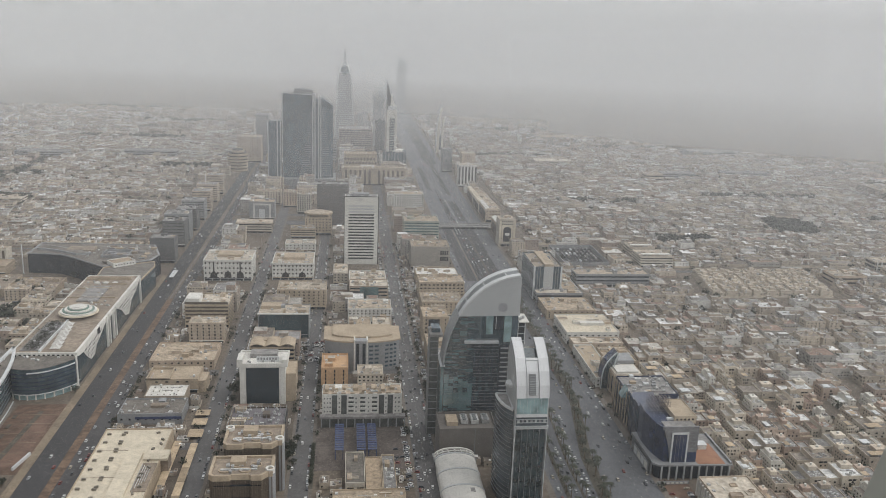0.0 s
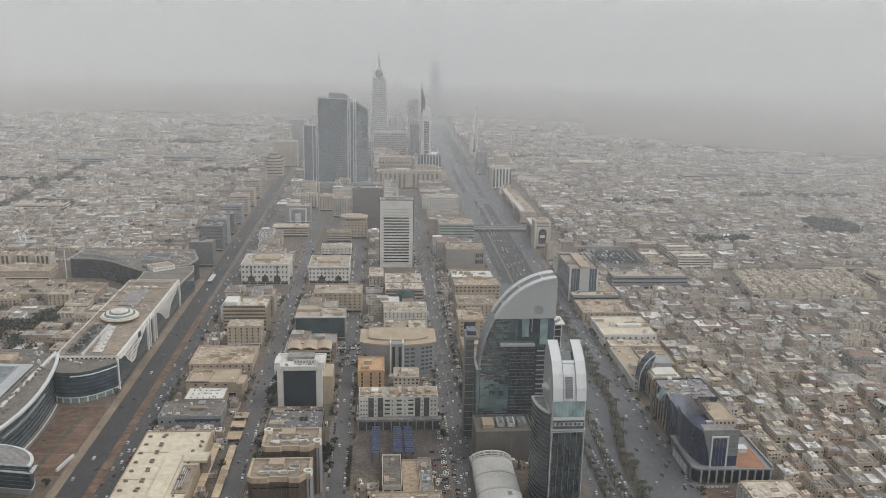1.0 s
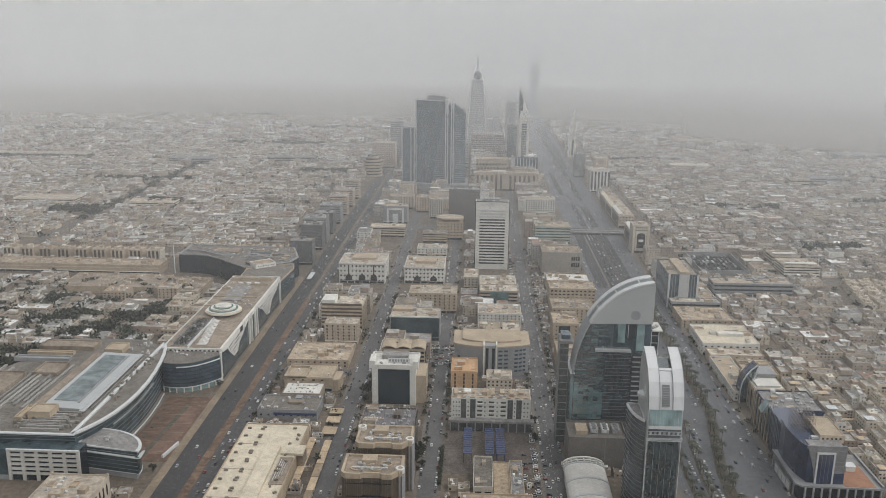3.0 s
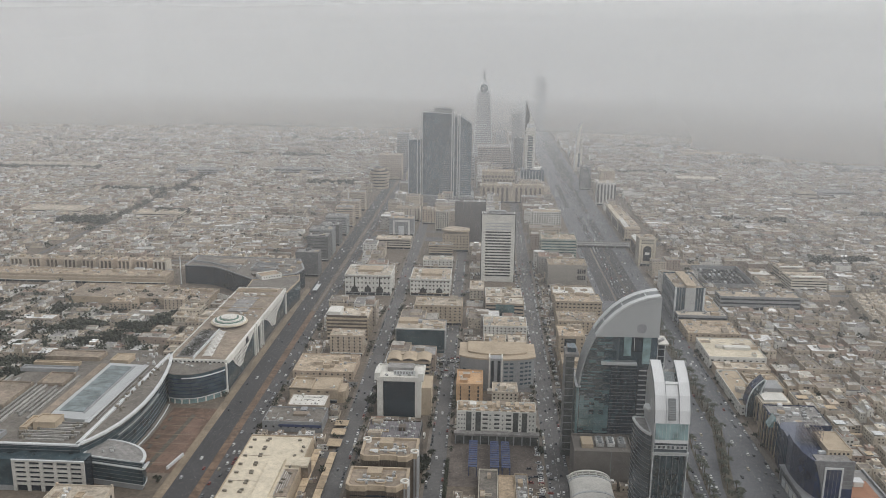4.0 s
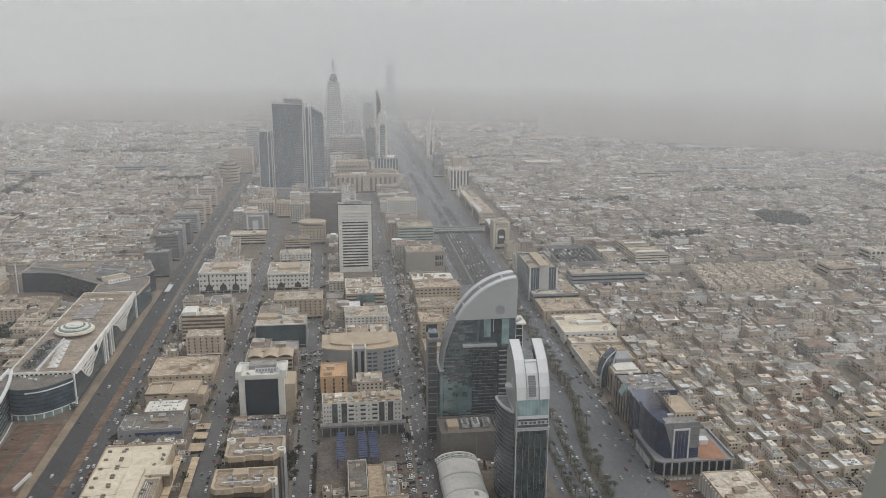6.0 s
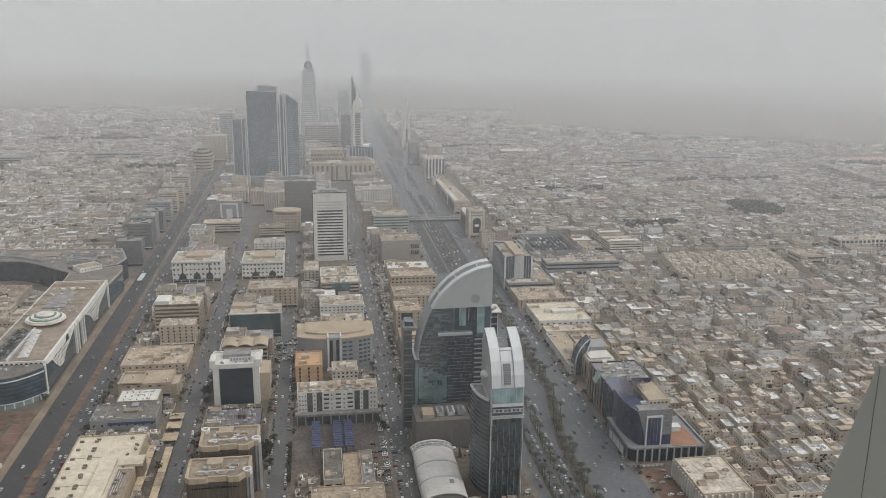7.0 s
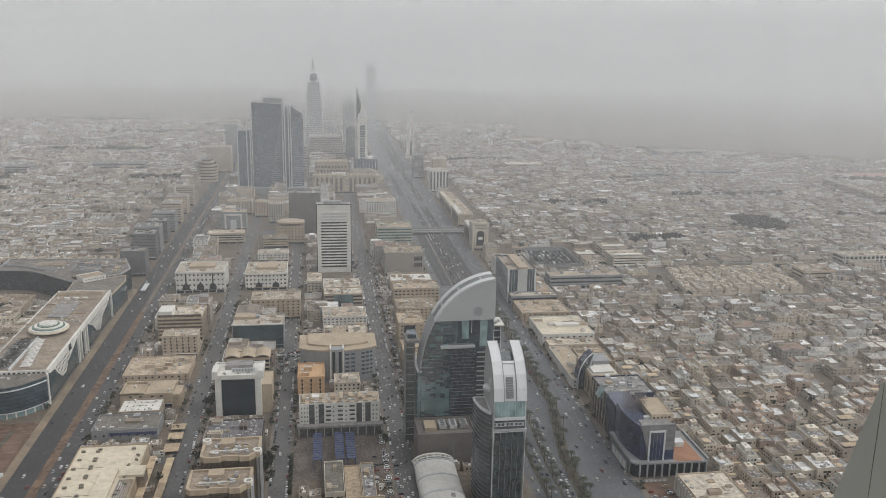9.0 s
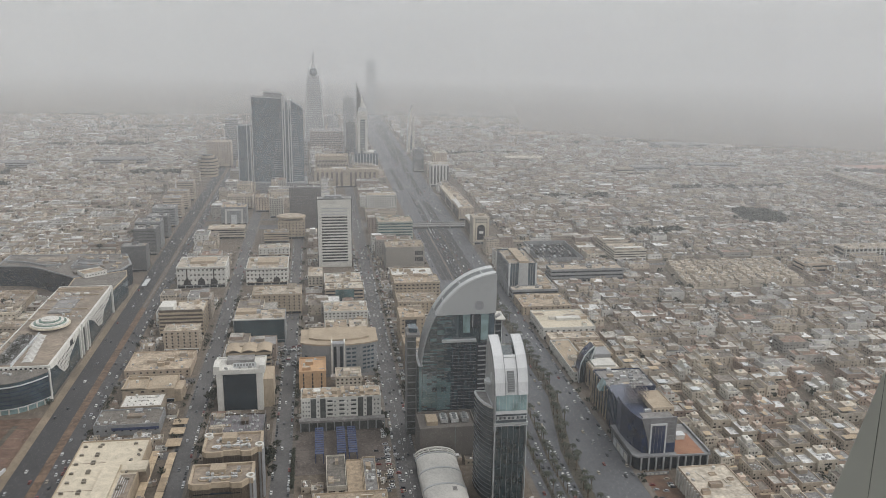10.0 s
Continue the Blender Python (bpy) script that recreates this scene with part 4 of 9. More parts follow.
M_BAND = material("grey_band_metal", (0.20, 0.21, 0.22), rough=0.5, metal=0.2, vary=0.1, grain=0.5, stain=0.05, dark=0.8)
M_SHELL = material("white_metal_shell", (0.58, 0.59, 0.60), rough=0.45, metal=0.05, vary=0.05, grain=0.5, stain=0.05, dark=0.9)


def barrel_tower():
    t = thing("glass_tower", 0, 535, "slim glass tower with a curved pale metal roof", "tower")
    FOOT.append((104, 144, 533, 572))
    x0, x1 = 119.3, 141.6
    curve = [(0.4, 62), (0.5, 73), (1.5, 86.4), (3.4, 95), (7.4, 103.6), (13.5, 110.6), (22, 115.8), (31.5, 119.2)]
    body = [(1.2, 0), (36, 0), (36, 112)] + [(u + 1.4, z - 0.8) for u, z in reversed(curve[:-1])]
    part("glass_body", slab(Geo(), body, x0 + 0.8, x1 - 0.8, "x"), M_GLASS_FACETS, t, "dark teal curtain wall with uneven reflections")
    part("curtain_sheets", tilted_panes(x0 + 0.9, x1 - 0.6, 2, 63.5, 1.72, 3.9, 0.95, 33, 0.03), [M_GLASS_FACETS, M_GLASS_BLUE], t, "mirror glass sheets that break the reflections")
    side = [(0.6, 58), (37, 58), (37, 110), (32, 117.5)] + [(u, z - 0.5) for u, z in reversed(curve[:-1])]
    for c0, c1 in ((x0 - 0.6, x0 + 0.8), (x1 - 0.8, x1 + 0.6)):
        part("side_gable", slab(Geo(), side, c0, c1, "x"), M_STEEL, t, "plain grey metal side")
    part("glass_skirt", ribbon(Geo(), [(0.5, 75), (1.5, 86.4)], 0.9, x0 + 0.4, x1 - 0.4, "x"), M_GLASS_PALE, t, "pale green glazed foot of the roof")
    part("skirt_foot", ribbon(Geo(), [(0.4, 72.6), (0.5, 75)], 0.9, x0 + 0.2, x1 - 0.2, "x"), M_STEEL_LIGHT, t)
    for a, b in ((x0 - 0.8, x0 + 6.7), (x1 - 6.7, x1 + 0.8)):
        part("roof_prong", ribbon(Geo(), curve[2:], 1.5, a, b, "x"), M_SHELL, t, "pale curved roof prong")
    part("roof_centre", ribbon(Geo(), curve[2:6], 0.9, x0 + 6.7, x1 - 6.7, "x"), M_SHELL, t)
    part("roof_ledge", ribbon(Geo(), [(12.4, 109.6), (13.8, 110.8)], 1.5, x0 + 6.7, x1 - 6.7, "x"), M_STEEL, t)
    part("prong_gap", Geo().box(x0 + 6.7, x1 - 6.7, 15.5, 33, 106, 109), M_GREYROOF, t)
    for k in range(5):
        part("gap_plant", Geo().box(x0 + 7.4 + (k % 3) * 2.6, x0 + 9.2 + (k % 3) * 2.6, 18 + (k // 3) * 6, 21 + (k // 3) * 6, 109, 111.2), M_PLANT, t)
    for x in (x0 + 6.7, x1 - 6.7, x0 - 0.75, x1 + 0.75):
        part("roof_seam", ribbon(Geo(), curve[2:], 1.75, x - 0.16, x + 0.16, "x"), M_MULLION, t)
    for k in range(1, 9):
        x = x0 + k * (x1 - x0) / 9
        part("skirt_bar", ribbon(Geo(), [(0.5, 75), (1.5, 86.4)], 1.02, x - 0.05, x + 0.05, "x"), M_STEEL, t)
    vent = part("roof_vent", ribbon(Geo(), [(1.7, 88.5), (3.4, 95), (6.6, 102.2)], 1.35, 127.6, 132.6, "x"), M_MULLION, t, "dark louvred roof vent")
    for k in range(10):
        f = k / 9
        u, z = (1.7 + 3.4 * f, 88.9 + 13 * f) if f < 0.5 else (3.4 + 6.4 * (f - 0.5), 95.3 + 14.2 * (f - 0.5))
        part("louvre", Geo().box(127.9, 132.3, u - 1.75, u - 0.9, z, z + 0.4), M_GREYWALL, vent)
    # storey between the glass and the roof: dark plant openings behind thin rails
    part("plant_storey", Geo().box(x0 + 0.2, x1 - 0.2, -0.1, 1.4, 66, 72.6), M_GLASS_SHADE, t)
    for z in (68.2, 70.6):
        part("storey_rail", Geo().box(x0, x1, -0.5, 0.2, z, z + 0.35), M_STEEL, t)
    for k in range(7):
        part("storey_panel", Geo().box(x0 + 1.0 + k * 3.1, x0 + 2.6 + k * 3.1, -0.3, -0.1, 68.6, 70.4), M_GREYWALL if k % 2 else M_STEEL, t)
    part("cornice", Geo().box(x0 - 1.2, x1 + 1.2, -1.2, 1.4, 64.8, 66, bottom=True), M_STEEL, t)
    part("cornice_line", Geo().box(x0 - 0.9, x1 + 0.9, -0.9, 1.4, 63.7, 64.3, bottom=True), M_STEEL_LIGHT, t)
    for k in range(6):
        x = x0 + 0.5 + k * (x1 - x0 - 1.0) / 5
        part("fin", Geo().box(x - 0.14, x + 0.14, 0.2, 1.2, 0, 63.7), M_BAND, t)
    for x in (x0 - 0.5, x1 + 0.1):
        part("corner_fin", Geo().box(x, x + 0.4, -0.4, 1.6, 0, 64.8), M_STEEL_LIGHT, t)
    for k in range(31):
        part("side_sill", Geo().box(x0 - 0.3, x0 + 0.2, 1.6, 36, 2 + k * 2.0, 2.35 + k * 2.0), M_STEEL, t)
    # west wing: bowed in plan, a band at every floor and a pale roof rim
    bow = [(x0 - 0.7, 5.0), (x0 - 3.2, 8.0), (x0 - 5.6, 12.5), (x0 - 7.4, 18), (x0 - 8.6, 25), (x0 - 9.0, 33)]
    plan = [(x0 - 0.7, 33)] + bow
    part("west_wing", Geo().prism(plan, 0, 75), M_GLASS_SHADE, t, "grey glass wing with a bowed front")
    for k in range(20):
        z = 3.6 + k * 3.55
        part("balcony_band", Geo().prism([(x0 - 0.7, 33.2)] + [(x - 0.35, y - 0.25) for x, y in bow], z, z + 0.5), M_BAND, t)
    part("wing_rim", Geo().ring([(x0 - 0.7, 33.2)] + [(x - 0.8, y - 0.7) for x, y in bow], [(x0 - 0.8, 32.4)] + [(x + 0.5, y + 0.9) for x, y in bow], 75, 76.4), M_STEEL_LIGHT, t, "pale bowed roof rim")
    part("wing_roof", Geo().prism([(x0 - 0.8, 32.4)] + [(x + 0.5, y + 0.9) for x, y in bow], 75, 75.4), M_GREYROOF, t)
    balcony = part("side_balcony", Geo().prism([(x0 - 0.6, 14)] + [(x0 - 0.6 - 4.2 * math.sin(radians(a)), 19 - 5 * math.cos(radians(a))) for a in range(20, 161, 20)] + [(x0 - 0.6, 24)], 90, 90.8), M_STEEL_LIGHT, t, "small curved side balcony")
    part("balcony_rail", Geo().prism([(x0 - 0.6, 13.8)] + [(x0 - 0.6 - 4.5 * math.sin(radians(a)), 19 - 5.3 * math.cos(radians(a))) for a in range(20, 161, 20)] + [(x0 - 0.6, 24.2)], 88.6, 90), M_STEEL, balcony)
    part("disc", Geo().prism(arc(0, 0, 3.2, 3.2, 0, 345, 23), 0, 0.3), M_STEEL_LIGHT, t, at=(x0 - 0.6, 15, 95)).rotation_euler = (0, radians(-90), 0)


barrel_tower()


# vaulted white hall beside the towers
def vault_hall(x0, x1, y0, y1, h):
    t = thing("vaulted_hall", x0, y0, "hall under a ribbed white vaulted roof", "building")
    FOOT.append((x0, x1, y0, y1))
    w, d = x1 - x0, y1 - y0
    part("wall", Geo().box(0.8, w - 0.8, 0, d, 0, h - 5), M_WHITE, t)
    curve = [(w / 2 - w / 2 * math.cos(radians(a)), h - 5 + 6.5 * math.sin(radians(a))) for a in range(0, 181, 15)]
    n = 3
    for k in range(n):
        part("roof_bay", ribbon(Geo(), curve, 0.5, k * d / n + 0.2, (k + 1) * d / n - 0.2), M_SHEET, t, "white roof sheeting")
        part("rib", ribbon(Geo(), curve, 0.95, (k + 1) * d / n - 0.9, (k + 1) * d / n + 0.9), M_STEEL, t)
    # dark block added under the open truss so that its gaps look dark
    part("end_yard", Geo().box(1, w - 1, d, d + 7.6, 0, h - 8), M_BROWN, t)
    for k in range(9):
        a = radians(14 + k * 19)
        x, z = w / 2 - w / 2 * math.cos(a), h - 5 + 6.5 * math.sin(a)
        part("purlin", Geo().box(x - 0.35, x + 0.35, d, d + 7.6, z - 0.3, z + 0.3, bottom=True), M_WHITE, t)
    part("end_hoop", ribbon(Geo(), curve, 0.9, d + 3.4, d + 4.2), M_WHITE, t)
    part("end_hoop", ribbon(Geo(), curve, 1.1, d + 6.8, d + 8.4), M_WHITE, t)
    for x in (0.2, w - 1.4):
        part("side_beam", Geo().box(x, x + 1.2, 0, d + 8, h - 5.6, h - 4.4), M_WHITE, t)
    part("roof_hatch", Geo().box(w * 0.55, w * 0.75, 14, 19, h - 1.5, h + 1.7), M_GREYROOF, t)


M_SHEET = material("grey_white_sheeting", (0.55, 0.535, 0.50), rough=0.6, vary=0.12, grain=0.6, stain=0.08, dark=0.8)
vault_hall(70, 101, 520, 590, 14.5)


M_FAN = material("dusty_brown_metal", (0.24, 0.215, 0.175), rough=0.6, vary=0.3, grain=1.2, stain=0.3, dark=0.6)
M_NET = material("purple_grey_netting", (0.20, 0.185, 0.195), vary=0.35, grain=0.9, stain=0.12, dark=0.6)
M_DECK = material("grey_roof_deck", (0.185, 0.167, 0.145), vary=0.3, grain=0.4, stain=0.06, dark=0.6)
# ---- office and apartment blocks between the avenue and the highway ----
B = building
M_GREYBROWN = material("brown_grey_panels", (0.115, 0.105, 0.10), rough=0.4, vary=0.1, grain=0.3, stain=0.03, dark=0.8)
B("hotel_block", -81, -23, 980, 1017, 25.2, "beige apartment hotel with rows of small windows", M_TAN, floors=6, cols=10, win=(1.6, 1.6), side_cols=5, units=9)
B("office_block", -16, 3, 1080, 1124, 17, "small beige office block with flat roof", floors=4, cols=4, units=4)
B("office_block", 5, 52, 1048, 1092, 17, "pale podium block with plant on its roof", M_WHITE, floors=3, cols=9, units=14)
t = B("office_block", 5, 52, 999, 1028, 24, "pale office block with dark glass centre and window strips", M_WALL, floors=5, bands=(M_GLASS_DARK, 0.45), units=10)
part("glass_front", Geo().box(-11, 12, -15.4, -14.0, 0, 22.5), M_GLASS_GREEN, t, "dark green glass centre bay")
B("apartment_block", 3, 53, 928, 964, 19, "white apartment block with roof terraces", M_WHITE, floors=5, cols=11, win=(1.5, 1.5), side_cols=6, units=12)
B("apartment_block", 4, 28, 880, 912, 15, "cream apartment block with stepped roof", floors=4, cols=6, units=7)
B("apartment_block", 30, 50, 876, 905, 18, "cream apartment block with small balconies", floors=5, cols=5, side_cols=5, units=5)
B("office_block", -177, -119, 1362, 1391, 17.3, "beige office block with dark window strips", floors=4, bands=(M_WINDOW, 0.4), units=6)
t = B("office_block", -166, -123, 1462, 1492, 31.5, "dark grey block with a pale U-shaped frame", M_GREYWALL, floors=6, units=6)
for a, b, z0, z1 in ((-15, -12, 2, 25), (12, 15, 2, 25), (-15, 15, 25, 28)):
    part("frame_bar", Geo().box(a, b, -15.6, -14.9, z0, z1), M_WHITE, t)
part("frame_panel", Geo().box(-5, 5, -15.5, -14.9, 2, 18), M_STEEL_LIGHT, t)
B("office_block", -87, -48, 1328, 1348, 17, "beige low block with grey roof", M_TAN, roof=M_GREYROOF, floors=4, bands=(M_WINDOW, 0.3), units=3)
B("office_block", -90, -45, 1244, 1270, 13.5, "low block with white roof and plant", M_WHITE, floors=3, cols=8, units=7)
t = B("office_block", -66, -23, 1352, 1385, 30, "tan block under a broad oval roof canopy", M_TAN, floors=6, cols=8, win=(1.8, 1.8), units=0, head=False)
part("oval_canopy", Geo().prism(arc(0, -1, 23, 18, 0, 350, 35), 33.5, 35.5), M_TAN, t, "broad oval roof canopy")
part("canopy_top", Geo().prism(arc(0, -1, 21.5, 16.5, 0, 350, 35), 35.5, 36.0), M_ROOF, t)
for k in range(7):
    part("canopy_post", Geo().box(-18.6 + k * 6, -17.4 + k * 6, -12.5, -11.3, 28.9, 33.5), M_TAN, t)
for sx in (-16, 16):
    for sy in (-12, 12):
        part("canopy_post", Geo().box(sx - 1, sx + 1, sy - 1, sy + 1, 28.5, 32), M_TAN, t)
t = B("office_tower", -48, 4, 1402, 1430, 75, "plain dark brown-grey glass tower", M_GREYBROWN, roof=M_GREYROOF, units=8, parapet=2)
for k in range(18):
    part("floor_line", Geo().box(-26.1, 26.1, -14.12, -13.9, 4 + k * 4, 4.25 + k * 4), M_MULLION, t)
B("apartment_block", -168, -122, 1590, 1620, 25, "cream apartment block with small windows", floors=7, cols=9, units=5)
B("apartment_block", -115, -90, 1562, 1590, 29, "cream apartment block with small windows", floors=8, cols=5, units=4)
B("apartment_block", -87, -63, 1510, 1530, 36, "slim cream apartment tower with gridded windows", floors=10, cols=6, win=(1.7, 1.8), units=3)
B("apartment_block", 88, 142, 1537, 1565, 34, "white apartment block with a regular grid of windows", M_WHITE, floors=9, cols=12, win=(2.2, 1.8), units=6)
B("office_block", 91, 146, 1297, 1338, 38, "pale green-grey office block with green glazed strips", M_GREENWALL, floors=8, bands=(M_GLASS_GREEN, 0.45), units=8)
t = B("office_block", 92, 147, 1158, 1200, 33, "plain grey-brown office block with a few dark windows", M_TAUPE, units=6)
for k in range(2):
    for c in range(4):
        part("window", Geo().box(14 + c * 3.0, 16.2 + c * 3.0, -21.15, -20.9, 12 + k * 9, 18 + k * 9), M_WINDOW, t)
B("office_block", 94, 150, 1085, 1118, 14, "tan low block with flat white roof", M_TAN, M_WHITE, floors=3, cols=12, units=6)
B("office_block", 92, 149, 1015, 1050, 24, "tan office block with wide windows", M_TAN, floors=5, cols=11, win=(2.6, 1.6), side_cols=6, units=9)
B("office_block", 90, 138, 950, 990, 20, "pale tan block with roof rooms", M_TAN, floors=5, cols=9, units=12)
t = B("office_block", 84, 112, 868, 905, 30, "tan office block with a tall dark window", M_TAN, floors=6, cols=4, side_cols=5, units=5)
part("dark_window", Geo().box(-8, 4, -18.9, -18.2, 6, 27), M_GLASS_DARK, t)
B("office_block", 84, 118, 800, 850, 18, "pale tan block with many roof rooms", M_TAN, floors=4, cols=6, side_cols=7, units=12)
B("office_block", 82, 112, 735, 785, 26, "grey-green block with glass balconies", M_GREYWALL, floors=6, bands=(M_GLASS_GREEN, 0.5), units=8)
t = B("office_block", -92, -49, 787, 812, 27.6, "tan block with scalloped parapet and dark glass side", M_TAN, M_ROOF, floors=6, bands=(M_GLASS_DARK, 0.5), units=7)
wave = [(-21.5 + k * 0.9, 27.8 + 2.4 * abs(math.sin(math.pi * (k * 0.9) / 14.4))) for k in range(49)]
part("wavy_roof", ribbon(Geo(), wave, 0.5, -13.2, 9), M_TAN, t, "tan roof in shallow waves")
part("side_glass", Geo().box(21.5, 21.9, -9, 11, 8, 26), M_GLASS_DARK, t)
B("office_block", -22, 3, 748, 784, 22, "orange-tan rendered block with plain parapet", M_ORANGE, M_ORANGE, floors=5, cols=3, win=(1.4, 3.0), side_cols=4, units=1, head=False, parapet=1.6)
B("apartment_block", 12, 36, 745, 768, 16.5, "small cream apartment block with cluttered roof", floors=4, cols=6, side_cols=5, units=8)
t = B("plant_building", -90, -47, 618, 652, 28, "dark block with netted plant on its roof", M_BROWN, M_NET, units=26, base=False)
part("glass_side", Geo().box(21.5, 22.1, -16.5, 16.5, 0, 26.5), M_GLASS_DARK, t, "sheer dark glass side")
for k in range(10):
    part("net_frame", Geo().box(-22 + k * 4.8, -21.7 + k * 4.8, -15.5, 15.5, 29.6, 29.9, bottom=True), M_MULLION, t)
    part("net_post", Geo().box(-22 + k * 4.8, -21.7 + k * 4.8, -15.5, -15.2, 26.9, 29.6), M_MULLION, t)
t = B("office_block", -177, -129, 918, 960, 27, "brown and cream banded office block with open corner", M_TAN, floors=6, bands=(M_BROWN, 0.5), units=6)
part("roof_screen", Geo().box(-23, 23, -20.5, -19, 25.9, 29.5), M_BROWN, t)
part("roof_wing", Geo().box(-23, -8, -18, 4, 25.9, 33), M_WHITE, t)
B("apartment_block", -164, -128, 868, 890, 23.7, "cream apartment block with square windows", floors=6, cols=6, side_cols=4, win=(1.5, 1.8), units=3)
B("shop_block", -190, -128, 800, 850, 9, "long low cream shops with flat roofs", floors=2, cols=10, units=10)
t = B("shop_block", -180, -134, 743, 776, 14, "tan rendered block with a few dark slot windows", M_TAN, M_TAN, units=3, head=False, mess=False)
for x in (-14, -5, 5, 13):
    part("slot_window", Geo().box(x - 1.2, x + 1.2, -16.7, -16.3, 10.6, 11.8), M_WINDOW, t)
part("side_wing", Geo().prism([(23, -15), (28, -15), (30, -12), (30, 6), (23, 6)], 0, 11.5), M_TAN, t)
part("roof_rail", Geo().ring([(-23, -16.5), (-2, -16.5), (-2, 10), (-23, 10)], [(-22, -15.5), (-3, -15.5), (-3, 9), (-22, 9)], 12.9, 15), M_TAN, t)
t = B("shop_block", -176, -141, 715, 741, 10, "low white-roofed shop with rows of roof vents", M_WALL, M_WHITE, units=2, head=False, mess=False)
me = Geo().box(-0.5, 0.5, -0.5, 0.5, 0, 0.7).mesh("roof_vent", M_FAN)
for k in range(15):
    part("roof_vent", me, None, t, at=(-12 + (k % 5) * 5.4, -8 + (k // 5) * 7.5, 8.9))
t = B("shop_block", -190, -137, 680, 711, 10, "grey-roofed low shop block with dim blue fascia", M_GREYWALL, M_DECK, floors=1, cols=8, units=14, mess=False)
part("fascia", Geo().box(-12, 26, -16.0, -15.6, 5.0, 7.2), M_BLUE, t)
part("roof_room", Geo().box(-2, 12, -2, 4, 8.9, 11), M_BROWNROOF, t)
def long_hall(x0, x1, y0, y1, h):
    t = building("shopping_hall", x0, x1, y0, y1, h, "long low shopping hall with cream roof and paired fans", M_TAN, M_CREAM, floors=2, cols=8, units=0, head=False, mess=False)
    hx, hy = (x1 - x0) / 2, (y1 - y0) / 2
    part("raised_roof", Geo().box(0, 12, -hy * 0.9, hy - 42, h - 1.1, h + 1.4), M_CREAM, t)
    part("raised_roof", Geo().box(14, hx + 5.4, hy - 52, hy - 38, h - 1.1, h + 0.8), M_CREAM, t, "cream stair wing")
    part("stair_wing", Geo().box(hx, hx + 5.4, hy - 50, hy - 38, 0, h - 1.1), M_BROWNROOF, t)
    part("low_roof", Geo().box(15, hx - 1, hy - 96, hy - 56, h - 1.1, h - 0.4), M_BROWNROOF, t)
    rng = random.Random(9)
    fan = Geo().prism(arc(0, 0, 0.8, 0.8, 0, 315, 7), 1.3, 1.7)
    fan.box(-1.7, 1.3, -0.75, 0.75, 0.35, 1.5)
    fan.box(-1.4, -1.1, -0.7, 0.7, 0, 0.35)
    fan.box(0.8, 1.1, -0.7, 0.7, 0, 0.35)
    me = fan.mesh("roof_fan", M_FAN)
    for r in range(12):
        for x in (-21, -9.5):
            y = hy - 9 - r * 13.6 + rng.uniform(-1, 1)
            for dy in (-1.6, 1.6) if x > -15 else (0,):
                part("roof_fan", me, None, t, at=(x + rng.uniform(-0.6, 0.6), y + dy, h - 1.1), turn=rng.uniform(-0.15, 0.15))
    for r in range(12):
        part("roof_fan", me, None, t, at=(rng.uniform(15.5, hx - 3), hy - 8 - r * 9 + rng.uniform(-2, 2), h - 0.4 if 56 < 8 + r * 9 < 96 else h - 1.1), turn=rng.uniform(0, 3))
    for k in range(5):
        part("roof_pipe", Geo().box(15 + k * 1.6, 15.4 + k * 1.6, hy - 95 + k * 3, hy - 58 - k * 2, h - 0.4, h + 0.2), M_PLANT, t)
    for k in range(3):
        part("seam", Geo().box(-hx + 1, -1, hy - 35 - k * 40, hy - 34.6 - k * 40, h - 1.1, h - 0.95), M_BROWNROOF, t)


M_CREAM = material("cream_roof_coating", (0.62, 0.55, 0.43), vary=0.15, grain=0.3, stain=0.05, dark=0.75)
long_hall(-189, -137, 470, 645, 14)


def shade_roof(x, y, w, d):
    t = thing("shade_roof", x, y, "pale parking shade roof on thin posts", "canopy", "parking shades")
    part("canopy", Geo().box(0, w, 0, d, 2.8, 3.05, bottom=True), M_CANVAS, t)
    for px in (0.3, w - 0.5):
        for py in (0.3, d - 0.5):
            part("post", Geo().box(px, px + 0.2, py, py + 0.2, 0, 2.8), M_MULLION, t)


for k in range(4):
    shade_roof(-136.4, 562 + k * 20.6, 5.8, 20)
for k in range(8):
    shade_roof(-122.8, 480 + k * 20, 5.8, 19.4)
shade_roof(-128, 672, 12, 12)
shade_roof(-128, 690, 12, 11)
shade_roof(-128, 650, 12, 14)
B("office_block", 1, 15.6, 562, 609, 9, "small plain block with grey flat roof", M_WALL, M_DECK, floors=1, cols=2, win=(5, 1.5), units=0, head=False)
B("office_block", 16.2, 28.6, 556, 606, 6, "low beige yard building with plain roof", M_TAN, M_ROOF, units=0, head=False)
B("office_block", 29, 39, 552, 609, 6, "narrow beige yard building with roof clutter", M_TAN, M_GREYROOF, units=16)
B("office_block", -8, 44, 500, 550, 11, "wide tan low building with flat roof", M_TAN, M_ROOF, floors=2, cols=10, units=12)


M_DARKCLAD = material("dark_grey_cladding", (0.125, 0.125, 0.125), vary=0.12, grain=0.3, stain=0.05, dark=0.75, rough=0.6)
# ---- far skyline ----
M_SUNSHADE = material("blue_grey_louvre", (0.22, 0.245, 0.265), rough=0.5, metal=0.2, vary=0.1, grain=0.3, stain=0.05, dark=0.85)


